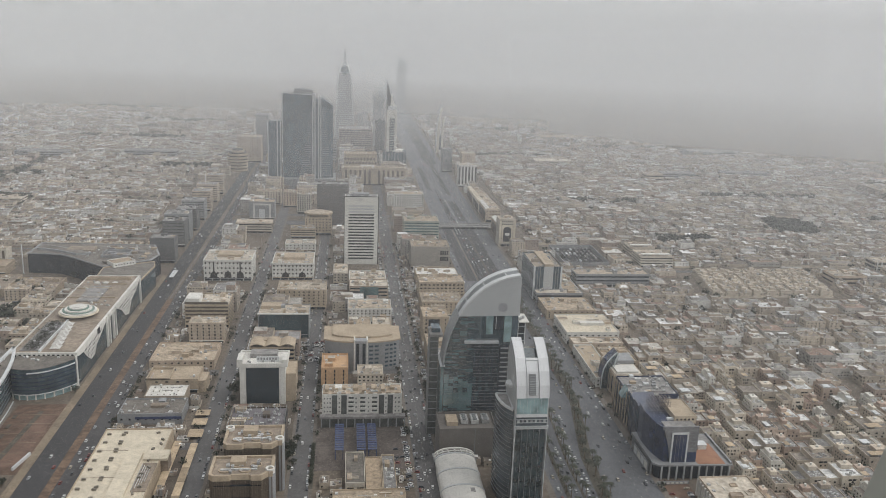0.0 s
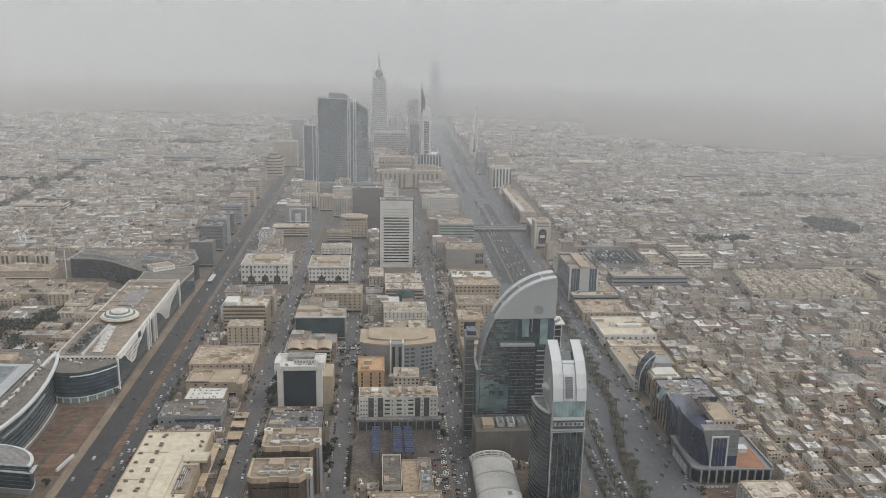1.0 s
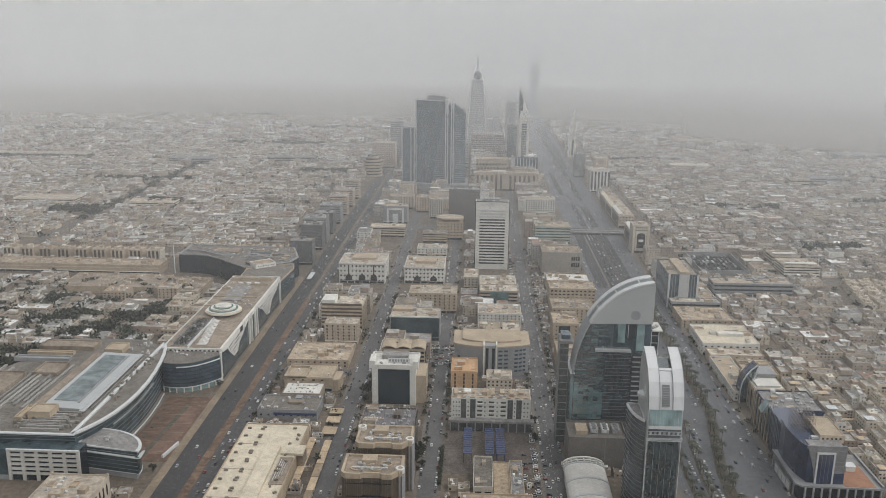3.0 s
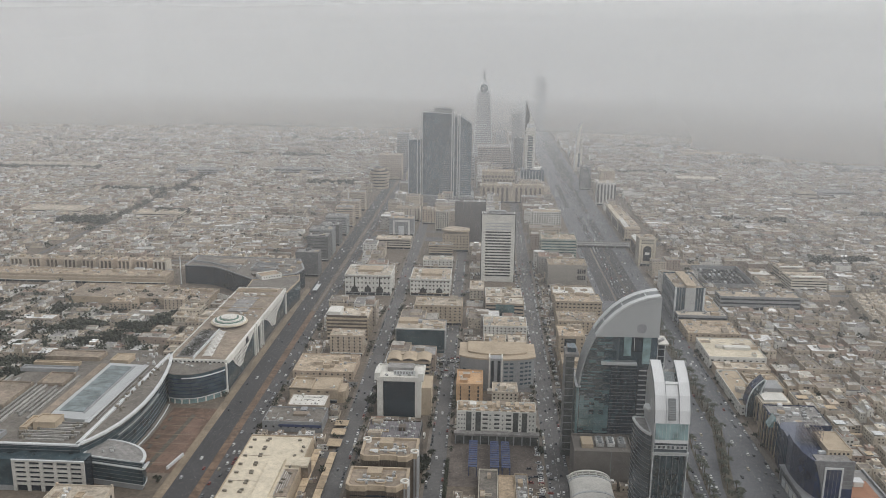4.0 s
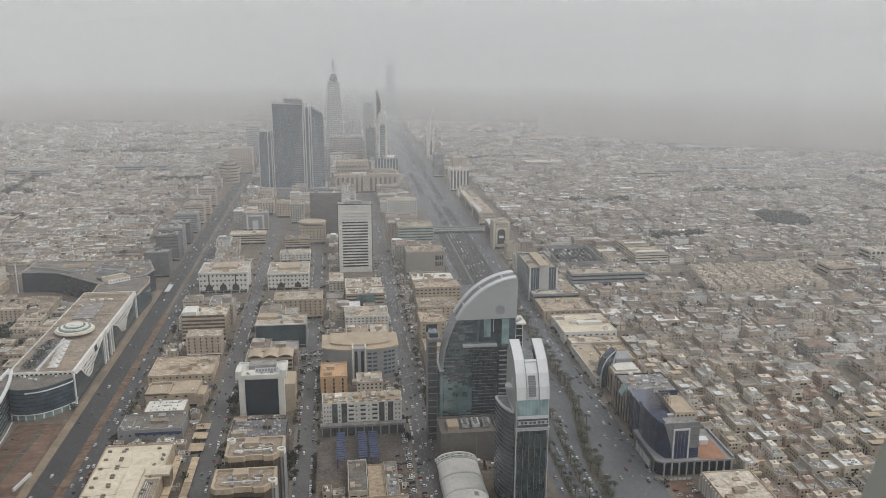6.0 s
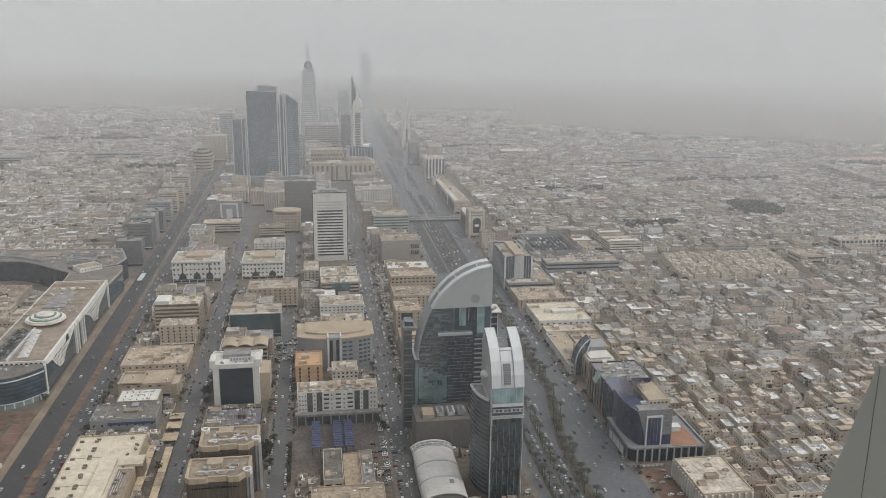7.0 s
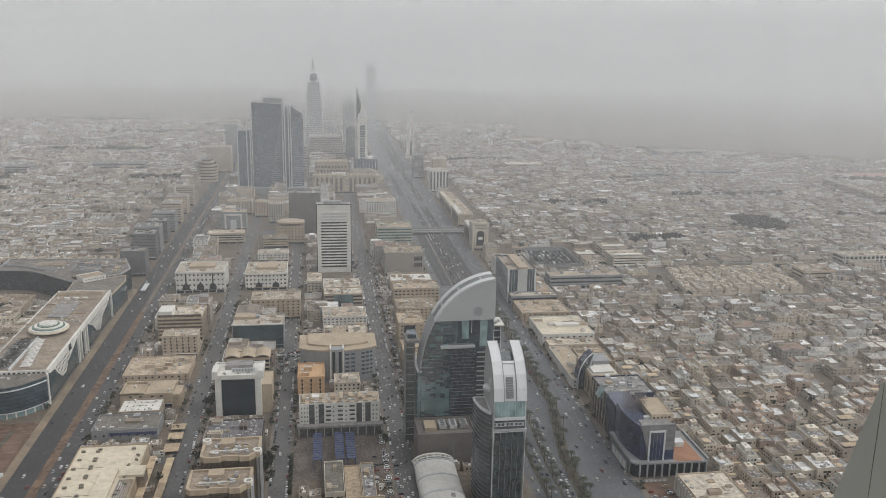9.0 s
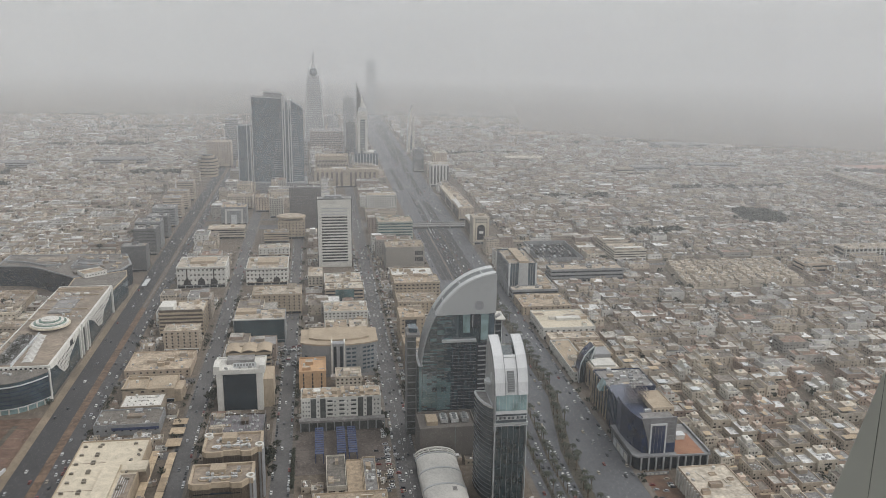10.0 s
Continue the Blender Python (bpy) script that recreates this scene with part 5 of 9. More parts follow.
def twin_shaft_tower():
    x0, y0 = -133.0, 1800.0
    t = thing("office_tower", x0, y0, "large dark glass tower with two pale vertical shafts", "tower")
    FOOT.append((-165, -20, 1795, 1880))
    body = [(0, 6), (60, 0), (70, -3), (80, 0), (104, 8), (104, 60), (0, 60)]
    part("glass_body", Geo().prism(body, 0, 163), M_GLASS_SLATE, t, "slate-grey glass body")
    part("crown_left", slab(Geo(), [(0, 163), (62, 163), (62, 188), (3, 191)], 7.0, 9.5), M_GLASS_SLATE, t)
    part("crown_side", Geo().box(0, 2.5, 9.5, 58, 163, 190), M_GLASS_SLATE, t)
    part("crown_back", slab(Geo(), [(22, 163), (62, 163), (62, 196), (22, 199)], 40, 43), M_GREYWALL, t)
    part("crown_right", slab(Geo(), [(78, 160), (104, 160), (104, 167), (78, 184)], 3, 40), M_GLASS_SLATE, t)
    for a in (61.5, 66.0, 73.5, 78.0):
        part("shaft", Geo().box(a, a + 2.4, -6, 8, 0, 192 if a < 70 else 186), M_STEEL, t, "pale vertical shaft")
    part("shaft_glass", Geo().box(66, 75, -4, 2, 0, 181), M_GLASS_SLATE, t)
    for k in range(38):
        z = 10 + k * 4.0
        left = 34 + 24 * k / 38
        y = 0.35 + (60 - left) * 0.1
        g = Geo()
        g.face([(left, y - 1.2, z), (61, -1.2, z), (61, -1.2, z + 0.9), (left, y - 1.2, z + 0.9)])
        g.face([(left, y - 1.2, z + 0.9), (61, -1.2, z + 0.9), (61, 1, z + 0.9), (left, y + 1, z + 0.9)])
        part("sunshade", g, M_SUNSHADE, t)
        right = 102 - 14 * k / 38
        g = Geo()
        g.face([(81, -0.5, z), (right, (right - 80) / 3 - 0.8, z), (right, (right - 80) / 3 - 0.8, z + 0.9), (81, -0.5, z + 0.9)])
        g.face([(81, -0.5, z + 0.9), (right, (right - 80) / 3 - 0.8, z + 0.9), (right, (right - 80) / 3 + 1.2, z + 0.9), (81, 1.5, z + 0.9)])
        part("sunshade", g, M_SUNSHADE, t)
    part("crown_rim", slab(Geo(), [(0, 189.5), (62, 186.5), (62, 188.2), (0, 191.4)], 6.4, 7.0), M_STEEL, t)
    part("crown_rim", slab(Geo(), [(22, 197.5), (62, 194.5), (62, 196.2), (22, 199.4)], 39.4, 40), M_STEEL, t)
    part("edge_rail", Geo().box(-0.8, 0.4, 5.4, 6.4, 14, 191), M_STEEL, t)
    part("podium", Geo().box(-6, 110, -14, 66, 0, 14), M_GREYWALL, t)
    part("slab_wing", Geo().box(-31, -4, 8, 40, 0, 131), M_GLASS_SLATE, t)
    for a in (-31.5, -12.5, -5.5):
        part("wing_pier", Geo().box(a, a + 2, 6.8, 9, 0, 131), M_STEEL, t)


twin_shaft_tower()


def pyramid_tower(cx, cy):
    t = thing("pyramid_tower", cx, cy, "tall tapering ribbed tower with a glass globe and spire", "tower")
    FOOT.append((cx - 30, cx + 30, cy - 30, cy + 30))
    def at(z):
        return 30.0 - 12.0 * z / 185
    zs = [0, 30, 60, 90, 120, 150, 185]
    g = Geo()
    for a, b in zip(zs, zs[1:]):
        p, q = at(a) - 2, at(b) - 2
        for i in range(4):
            u, v = [(-1, -1), (1, -1), (1, 1), (-1, 1)][i], [(1, -1), (1, 1), (-1, 1), (-1, -1)][i]
            g.face([(u[0] * p, u[1] * p, a), (v[0] * p, v[1] * p, a), (v[0] * q, v[1] * q, b), (u[0] * q, u[1] * q, b)])
    part("glass_body", g, M_GREYWALL, t)
    for k in range(30):
        z = 6 + k * 6
        r = at(z) - 1.6
        part("floor_band", Geo().box(-r, r, -r, r, z, z + 2.2), M_STEEL, t)
    for sx in (-1, 1):
        for sy in (-1, 1):
            g = Geo()
            for a, b in zip(zs + [215, 240], zs[1:] + [215, 240, 244]):
                p, q = (at(a) if a <= 185 else 18.0 - (a - 185) * 0.30), (at(b) if b <= 185 else 18.0 - (b - 185) * 0.30)
                for dx, dy in ((1, 0), (0, 1)):
                    g.face([(sx * p - dx * 1.6, sy * p - dy * 1.6, a), (sx * p + dx * 1.6, sy * p + dy * 1.2, a), (sx * q + dx * 0.9, sy * q + dy * 0.9, b), (sx * q - dx * 0.9, sy * q - dy * 0.9, b)])
            part("corner_rib", g, M_STEEL_LIGHT, t)
    g = Geo()
    rings = [(12 * math.cos(radians(a)), 202 + 12 * math.sin(radians(a))) for a in range(-90, 91, 15)]
    for (r0, z0), (r1, z1) in zip(rings, rings[1:]):
        for k in range(16):
            a, b = k * math.pi / 8, (k + 1) * math.pi / 8
            g.face([(r0 * math.cos(a), r0 * math.sin(a), z0), (r0 * math.cos(b), r0 * math.sin(b), z0), (r1 * math.cos(b), r1 * math.sin(b), z1), (r1 * math.cos(a), r1 * math.sin(a), z1)])
    part("globe", g, M_GLASS_SLATE, t, "round glass globe")
    for z in (188, 222, 232):
        r = 17.0 - (z - 188) * 0.30
        part("collar", Geo().box(-r, r, -r, r, z, z + 1.6), M_MULLION, t)
    g = Geo()
    for i in range(8):
        a, b = i * math.pi / 4, (i + 1) * math.pi / 4
        g.face([(4.2 * math.cos(a), 4.2 * math.sin(a), 228), (4.2 * math.cos(b), 4.2 * math.sin(b), 228), (0.2 * math.cos(b), 0.2 * math.sin(b), 266), (0.2 * math.cos(a), 0.2 * math.sin(a), 266)])
    part("spire", g, M_MULLION, t)


pyramid_tower(-7, 2570)


def blade_tower(cx, cy):
    t = thing("blade_tower", cx, cy, "pale slim tower with a dark blade-shaped spire", "tower")
    FOOT.append((cx - 30, cx + 35, cy - 5, cy + 60))
    part("podium", Geo().box(-20, 35, -4, 45, 0, 42), M_GLASS_SLATE, t)
    for k in range(8):
        part("podium_fin", Geo().box(-21 + k * 7.2, -20 + k * 7.2, -4.8, -4, 0, 41), M_STEEL_LIGHT, t)
    part("podium_drum", Geo().prism(arc(14, 12, 13, 13, 0, 345, 23), 42, 46), M_WHITE, t)
    part("shaft", Geo().box(-11, 12, 8, 34, 0, 140), M_WHITE, t)
    part("glass_strip", Geo().box(-5.5, 6.5, 7.4, 8, 34, 122), M_GLASS_SLATE, t)
    for k in range(22):
        part("floor_line", Geo().box(-5.5, 6.5, 7.1, 7.6, 36 + k * 4, 37.2 + k * 4), M_WHITE, t)
    part("cap", Geo().box(-9, 10, 10, 32, 140, 149), M_STEEL_LIGHT, t)
    part("blade", slab(Geo(), [(-13, 135), (-7, 135), (-1.5, 150), (-1.0, 162), (-5, 182), (-12.4, 207)], 18, 22), M_DARKCLAD, t, "dark blade-shaped spire")
    part("peak", slab(Geo(), [(-4, 149), (11, 149), (5, 156), (-0.6, 176), (-2.5, 170)], 14, 28), M_WHITE, t)


blade_tower(106, 2010)


def leaf_tower(cx, cy):
    t = thing("leaf_tower", cx, cy, "slim pale tower with two curved leaf-like ribs", "tower")
    FOOT.append((cx - 15, cx + 20, cy - 5, cy + 30))
    blade = [(-9, 0), (-8, 50), (-5, 90), (0, 115), (6, 128), (3.5, 106), (0, 60), (-1.5, 0)]
    part("blade", slab(Geo(), blade, 4, 22), M_WALL, t, "tall tan blade that bends to a point")
    part("rib", ribbon(Geo(), blade[:5], 1.2, 2, 24), M_STEEL_LIGHT, t)
    part("short_blade", slab(Geo(), [(4, 0), (5.5, 60), (8.5, 98), (10.5, 60), (10, 0)], 4, 22), M_WALL, t)
    part("glass_slot", Geo().box(-1.4, 4.4, 8, 20, 0, 46), M_GLASS_SLATE, t)


leaf_tower(252, 2300)
B("office_tower", -229, -197, 2200, 2235, 103, "grey office tower in the haze behind the avenue", M_GREYWALL, M_GREYROOF, floors=20, bands=(M_WINDOW, 0.4), units=3)
B("office_block", -262, -205, 2080, 2120, 62, "pale block beside the avenue in the haze", M_WALL, M_ROOF, floors=12, cols=10, units=3)
B("office_tower", 216, 256, 3750, 3790, 194, "tall slab tower faint in the haze", M_GLASS_SLATE, M_GREYROOF, units=2)
B("office_tower", 74, 102, 2393, 2425, 141, "grey slab tower behind the pale one", M_GREYWALL, M_GREYROOF, units=2)
B("office_tower", 74, 98, 2210, 2240, 95, "dark square office tower in the haze", M_GLASS_DARK, M_GREYROOF, units=2)
B("office_tower", 30, 44, 2380, 2400, 92, "thin grey tower in the haze", M_GREYWALL, M_GREYROOF, units=1)
B("office_block", -20, 68, 2300, 2380, 60, "broad brown-grey podium block in the haze", M_WALL_PINK, M_GREYROOF, floors=10, bands=(M_WINDOW, 0.4), units=4)
B("office_block", -60, -25, 2100, 2140, 62, "grey block behind the dark tower", M_GREYWALL, M_GREYROOF, floors=9, bands=(M_WINDOW, 0.4), units=3)
B("office_tower", 225, 249, 1987, 2012, 55, "blue-grey glass office tower beside the highway", M_GLASS_GREY, M_GREYROOF, units=3)
B("office_block", 268, 300, 1960, 1990, 50, "pale office block beside the highway", M_WALL, floors=10, cols=6, units=3)
t = B("office_block", 240, 279, 1796, 1822, 49, "white office block with dark vertical window strips", M_WHITE, floors=1, units=4)
for k in range(6):
    part("window_strip", Geo().box(-19 + k * 7, -15.5 + k * 7, -13.4, -12.8, 6, 45), M_WINDOW, t)
# long block with dark vertical bays
t = B("apartment_block", -9, 127, 1799, 1836, 36.7, "long beige block with tall dark vertical bays", M_TAN, M_ROOF, floors=1, units=10)
for k in range(13):
    if k != 6:
        part("dark_bay", Geo().box(-62 + k * 10, -57.5 + k * 10, -19.2, -18.3, 3, 33), M_BROWN, t)
        part("bay_top", Geo().box(-64 + k * 10, -55.5 + k * 10, -19.4, -10, 36.7, 40), M_TAN, t)
part("roof_light", Geo().box(-30, 0, -5, 5, 36, 41), M_WHITE, t)
# patterned front behind it
t = B("office_block", -5, 68, 1905, 1945, 52, "beige block with a dark diamond-patterned front", M_TAN, M_ROOF, floors=1, units=5)
for r in range(3):
    for c in range(10):
        part("diamond", slab(Geo(), [(0, -4), (3, 0), (0, 4), (-3, 0)], -0.5, 0.2), M_BROWN, t, at=(-32.4 + c * 7.2 + (r % 2) * 3.6 - 1.8, -20, 22 + r * 9))
# row along the avenue
B("office_block", -271, -238, 1182, 1206, 36.4, "plain dark grey office block by the avenue", M_DARKCLAD, M_GREYROOF, units=4)
for k, (y, h) in enumerate(((1270, 40), (1310, 42), (1375, 36), (1451, 34), (1522, 37), (1600, 34), (1680, 38))):
    B("office_block", -272 - (k % 2) * 5, -240, y, y + 30, h, ("pale" if k > 3 else "grey") + " office block in a row along the avenue", M_WALL if k > 3 else M_GREYWALL if k % 2 else M_DARKCLAD, M_GREYROOF, floors=8, bands=(M_GLASS_OLIVE, 0.3), units=5, group="blocks along the avenue")
t = thing("round_block", -246, 1965, "round stepped office block with open floors", "building")
FOOT.append((-280, -215, 1935, 1995))
for k, r in enumerate((22, 22, 22, 24, 25, 22, 14)):
    part("floor_drum", Geo().prism(arc(0, 0, r, r, 0, 345, 23), k * 7.0, k * 7.0 + 4.6), M_TAN, t)
    part("window_band", Geo().prism(arc(0, 0, r - 2, r - 2, 0, 345, 23), k * 7.0 + 4.6, k * 7.0 + 7.0), M_WINDOW, t)

# ---- beyond the highway ----
t = B("office_tower", 239, 276, 1023, 1097, 43, "grey glass office block with pale piers", M_GLASS_SLATE, M_ROOF, units=12, parapet=1.6)
for a, b, m in ((-18.6, -16.5, M_STEEL_LIGHT), (-5.5, 7, M_STEEL), (16.5, 18.6, M_STEEL_LIGHT)):
    part("pier", Geo().box(a, b, -37.8, -36.6, 0, 43), m, t)
for x in (-13.2, -10, 10.2, 13.4):
    part("fin", Geo().box(x - 0.4, x + 0.4, -37.5, -36.8, 0, 42), M_MULLION, t)
for k in range(12):
    part("side_pier", Geo().box(-18.9, -18.2, -36 + k * 6.4, -34.6 + k * 6.4, 0, 42), M_STEEL, t)
part("roof_ridge", Geo().box(-4, 8, -34, 34, 41.5, 45), M_TAN, t)
t = B("office_block", 240, 300, 1003, 1021, 14, "low podium with a dark glass strip and pale roof", M_GREYWALL, M_ROOF, floors=2, bands=(M_GLASS_DARK, 0.4), units=4, head=False)
B("office_block", 279, 300, 1024, 1095, 13, "low pale terrace beside the glass block", M_WHITE, M_ROOF, floors=2, cols=4, units=6)
B("office_block", 310, 413, 1075, 1102, 18, "long grey low block with ribbon windows", M_GREYWALL, M_ROOF, floors=3, bands=(M_GLASS_DARK, 0.4), units=10)
for x0, x1, y0, y1, h, far in ((434, 484, 1172, 1214, 17, 0), (438, 478, 1234, 1266, 15, 1)):
    t = B("warehouse", x0, x1, y0, y1, h, "stepped hall with a bright white canopy along its roof", M_WALL, M_ROOF, floors=4 - far, bands=(M_WINDOW, 0.35), units=5)
    part("roof_canopy", Geo().box((x0 - x1) / 2 + 2, (x1 - x0) / 2 - 4, (y0 - y1) / 2 + 4, (y0 - y1) / 2 + 12, h + 1.6, h + 2.2, bottom=True), M_WHITE, t, "bright white roof canopy")
    for k in range(4):
        part("canopy_post", Geo().box((x0 - x1) / 2 + 4 + k * 12, (x0 - x1) / 2 + 4.5 + k * 12, (y0 - y1) / 2 + 7, (y0 - y1) / 2 + 7.5, h - 1.2, h + 1.6), M_STEEL, t)
B("warehouse", 394, 424, 1222, 1250, 9, "low hall with a white sheet roof", M_WALL, M_WHITE, floors=2, cols=5, units=2, head=False)
B("warehouse", 398, 426, 1188, 1219, 8, "low cream hall with a cluttered roof", M_WALL, M_ROOF, floors=2, cols=5, units=6)
# walled dark yard full of parked trailers
t = thing("storage_yard", 354, 1228, "storage yard of dark tarmac inside grey walls", "yard")
FOOT.append((318, 390, 1174, 1284))
part("yard_floor", Geo().box(-33, 33, -50, 50, 0.02, 0.2), M_TAR, t)
for a, b, c, d in ((-34, 34, -51.2, -50.4), (-34, 34, 50.4, 51.2), (-34, -33.2, -50.3, 50.3), (33.2, 34, -50.3, 50.3)):
    part("yard_wall", Geo().box(a, b, c, d, 0, 6.5), M_GREYWALL, t)
ryard = random.Random(41)
for r in range(7):
    for c in range(9):
        if ryard.random() < 0.6:
            x, y = -29 + c * 6.6 + ryard.uniform(-0.8, 0.8), -44 + r * 13.4 + ryard.uniform(-1.5, 1.5)
            trailer = thing("trailer", 354 + x, 1228 + y, "dark grey box trailer parked in the walled yard", "trailer", "trailers in the yard", z=0.2)
            part("box", Geo().box(-1.3, 1.3, -4.5, 4.5, 0.9, ryard.uniform(2.9, 3.9)), ryard.choice((M_DARKCLAD, M_DARKCLAD, M_STEEL, M_GREYROOF)), trailer)
            part("wheel_bogie", Geo().box(-1.1, 1.1, -3.8, -1.4, 0.0, 0.9), M_TYRE, trailer)
            part("landing_gear", Geo().box(-0.8, 0.8, 2.6, 3.0, 0.0, 0.9), M_STEEL, trailer)
t = B("gatehouse_block", 241, 267, 1290, 1318, 44, "tan gatehouse block with tall central glass opening", M_WALL, floors=9, cols=8, units=4)
part("opening_frame", Geo().box(-8.4, 8.4, -14.7, -13.9, 6, 35), M_CREAM, t)
part("dark_opening", slab(Geo(), [(-6.2, 8)] + [(6.2 * math.cos(radians(180 - k * 22.5)), 27 + 5 * math.sin(radians(k * 22.5))) for k in range(9)] + [(6.2, 8)], -15.1, -14.6), M_BLACK_GLASS, t)
part("opening_panel", Geo().box(-3.6, 3.6, -15.5, -15.0, 18, 22), M_WHITE, t)
for a in (-12.6, 9.8):
    part("pilaster", Geo().box(a, a + 2.8, -15.0, -13.9, 0, 42), M_CREAM, t)
for y0, y1, h in ((1323, 1400, 24), (1462, 1540, 23), (1543, 1625, 20), (1628, 1700, 19)):
    t = B("shop_parade", 247, 274, y0, y1, h, "long tan shop parade beside the highway with tall front bays", M_WALL, M_ROOF, floors=4, cols=5, units=8, group="shop parades along the highway")
    part("roof_canopy", slab(Geo(), [(-13.8, h + 0.3), (-13.8, h + 0.7), (-7, h + 3.0), (-7, h + 2.6)], (y0 - y1) / 2 + 2, (y1 - y0) / 2 - 2), M_WHITE if y0 < 1500 else M_CREAM, t, "pale sloping roof canopy")
    for k in range(9):
        yb = (y0 - y1) / 2 + 4 + k * (y1 - y0 - 8) / 9
        part("front_bay", Geo().box(-14.1, -13.4, yb, yb + 4.6, 2, h - 5), M_BROWN, t)
t = B("shopping_hall", 243, 303, 862, 922, 14, "low white-walled hall with a bright cream roof", M_WHITE, M_CREAM, floors=2, cols=9, win=(2.4, 1.6), side_cols=8, units=1, head=False)
part("roof_light", Geo().box(-8, 20, -6, 2, 12.9, 16), M_WHITE, t)
B("shop_block", 245, 300, 838, 858, 10, "pale low shop row", M_WALL, M_ROOF, floors=2, cols=7, units=6)
B("shop_block", 243, 264, 746, 835, 10, "low hall with tan roof and white walls", M_WHITE, M_TAN, floors=2, cols=4, side_cols=12, units=3, head=False)
B("shop_block", 268, 300, 790, 832, 9, "tan low shops with cluttered roofs", M_TAN, M_ROOF, floors=2, cols=5, units=8)
B("shop_block", 240, 300, 945, 995, 11, "tan shop block with sunken roof yards", M_TAN, M_ROOF, floors=3, cols=9, side_cols=6, units=14)


def sail_block():
    t = thing("sail_block", 248, 722, "dark glass block with a curved sail-shaped fin", "building")
    FOOT.append((244, 282, 718, 775))
    part("core", Geo().box(6, 34, 2, 50, 0, 21), M_TAN, t)
    for k in range(6):
        part("dark_slot", Geo().box(5.85, 6.3, 6 + k * 7.5, 10 + k * 7.5, 2, 18.5), M_GLASS_NAVY, t)
        part("front_slot", Geo().box(9 + k * 4.2, 11.2 + k * 4.2, 1.8, 2.3, 2, 18), M_GLASS_NAVY, t)
    curve = [(0, 0), (0, 12), (1.2, 20), (4.2, 27), (8.5, 32.5), (13.5, 37)]
    part("sail", ribbon(Geo(), curve, 0.7, 20.4, 22.0), M_STEEL_LIGHT, t, "pale curved edge of the sail")
    part("sail_back", ribbon(Geo(), curve, 0.5, 22.0, 34), M_GLASS_NAVY, t)
    part("sail_glass", slab(Geo(), [(u + 0.2, z - 0.3) for u, z in curve[1:]] + [(13.5, 20), (10, 0), (0.2, 0)], 21, 34), M_GLASS_BLUE, t)
    part("sail_rib", ribbon(Geo(), [(9, 0), (9.5, 18), (11, 28), (13.8, 37.5)], 0.8, 17.5, 19), M_STEEL_LIGHT, t)
    for k in range(5):
        part("fin", Geo().box(5.2, 6, 4 + k * 9, 5 + k * 9, 0, 22), M_TAN, t)
    part("roof", Geo().box(7, 33, 3, 49, 21, 22.2), M_ROOF, t)
    part("upper_deck", Geo().box(16, 33, 28, 48, 22.2, 26), M_GREYWALL, t)
    part("white_deck", Geo().box(9, 30, 5, 22, 22.2, 24.2), M_WHITE, t)
    roof_units(t, 8, 32, 4, 46, 22.2, 10, random.Random(3))


sail_block()
t = B("office_block", 248, 292, 663, 704, 30, "dark blue glass office block with pale piers", M_GLASS_NAVY, M_GREYROOF, floors=1, units=22, mess=False, head=False)
r = random.Random(61)
for k in range(11):
    x, y, w, d = r.uniform(-20, 15), r.uniform(-21, 18), r.uniform(2.5, 6), r.uniform(2, 4)
    part("plant_unit", Geo().box(0, w, 0, d, 0, r.uniform(1.4, 2.8)), (M_STEEL_LIGHT, M_GREYWALL, M_TAN, M_PLANT)[k % 4], t, at=(x, y, 28.9 + 0.01 * k))
for k in range(3):
    part("white_screen", Geo().box(-22 + k * 9, -15 + k * 9, -22.5, -21.9, 28.9, 31.6), M_WHITE, t)
for k in range(7):
    part("pier", Geo().box(-23.4, -22.6, -22 + k * 7, -20.5 + k * 7, 0, 29), M_TAN, t)
for k in range(6):
    part("pier", Geo().box(-22 + k * 8.4, -20.8 + k * 8.4, -24.4, -23.7, 0, 29), M_STEEL, t)
part("glass_prism", slab(Geo(), [(-27, 24), (-22, 24), (-22, 33)], -14, -4, "y"), M_GLASS_PALE, t)


M_PANELSTONE = material("weathered_grey_stone", (0.20, 0.20, 0.205), rough=0.6, vary=0.2, grain=0.5, stain=0.08, dark=0.65)
M_SCAFFOLD = material("rusty_scaffold", (0.15, 0.125, 0.125), rough=0.7, vary=0.3, grain=2.0, stain=0.2)
M_CREAM_WALL = material("cream_stucco", (0.52, 0.43, 0.32), vary=0.15, grain=0.4, stain=0.08, dark=0.75)


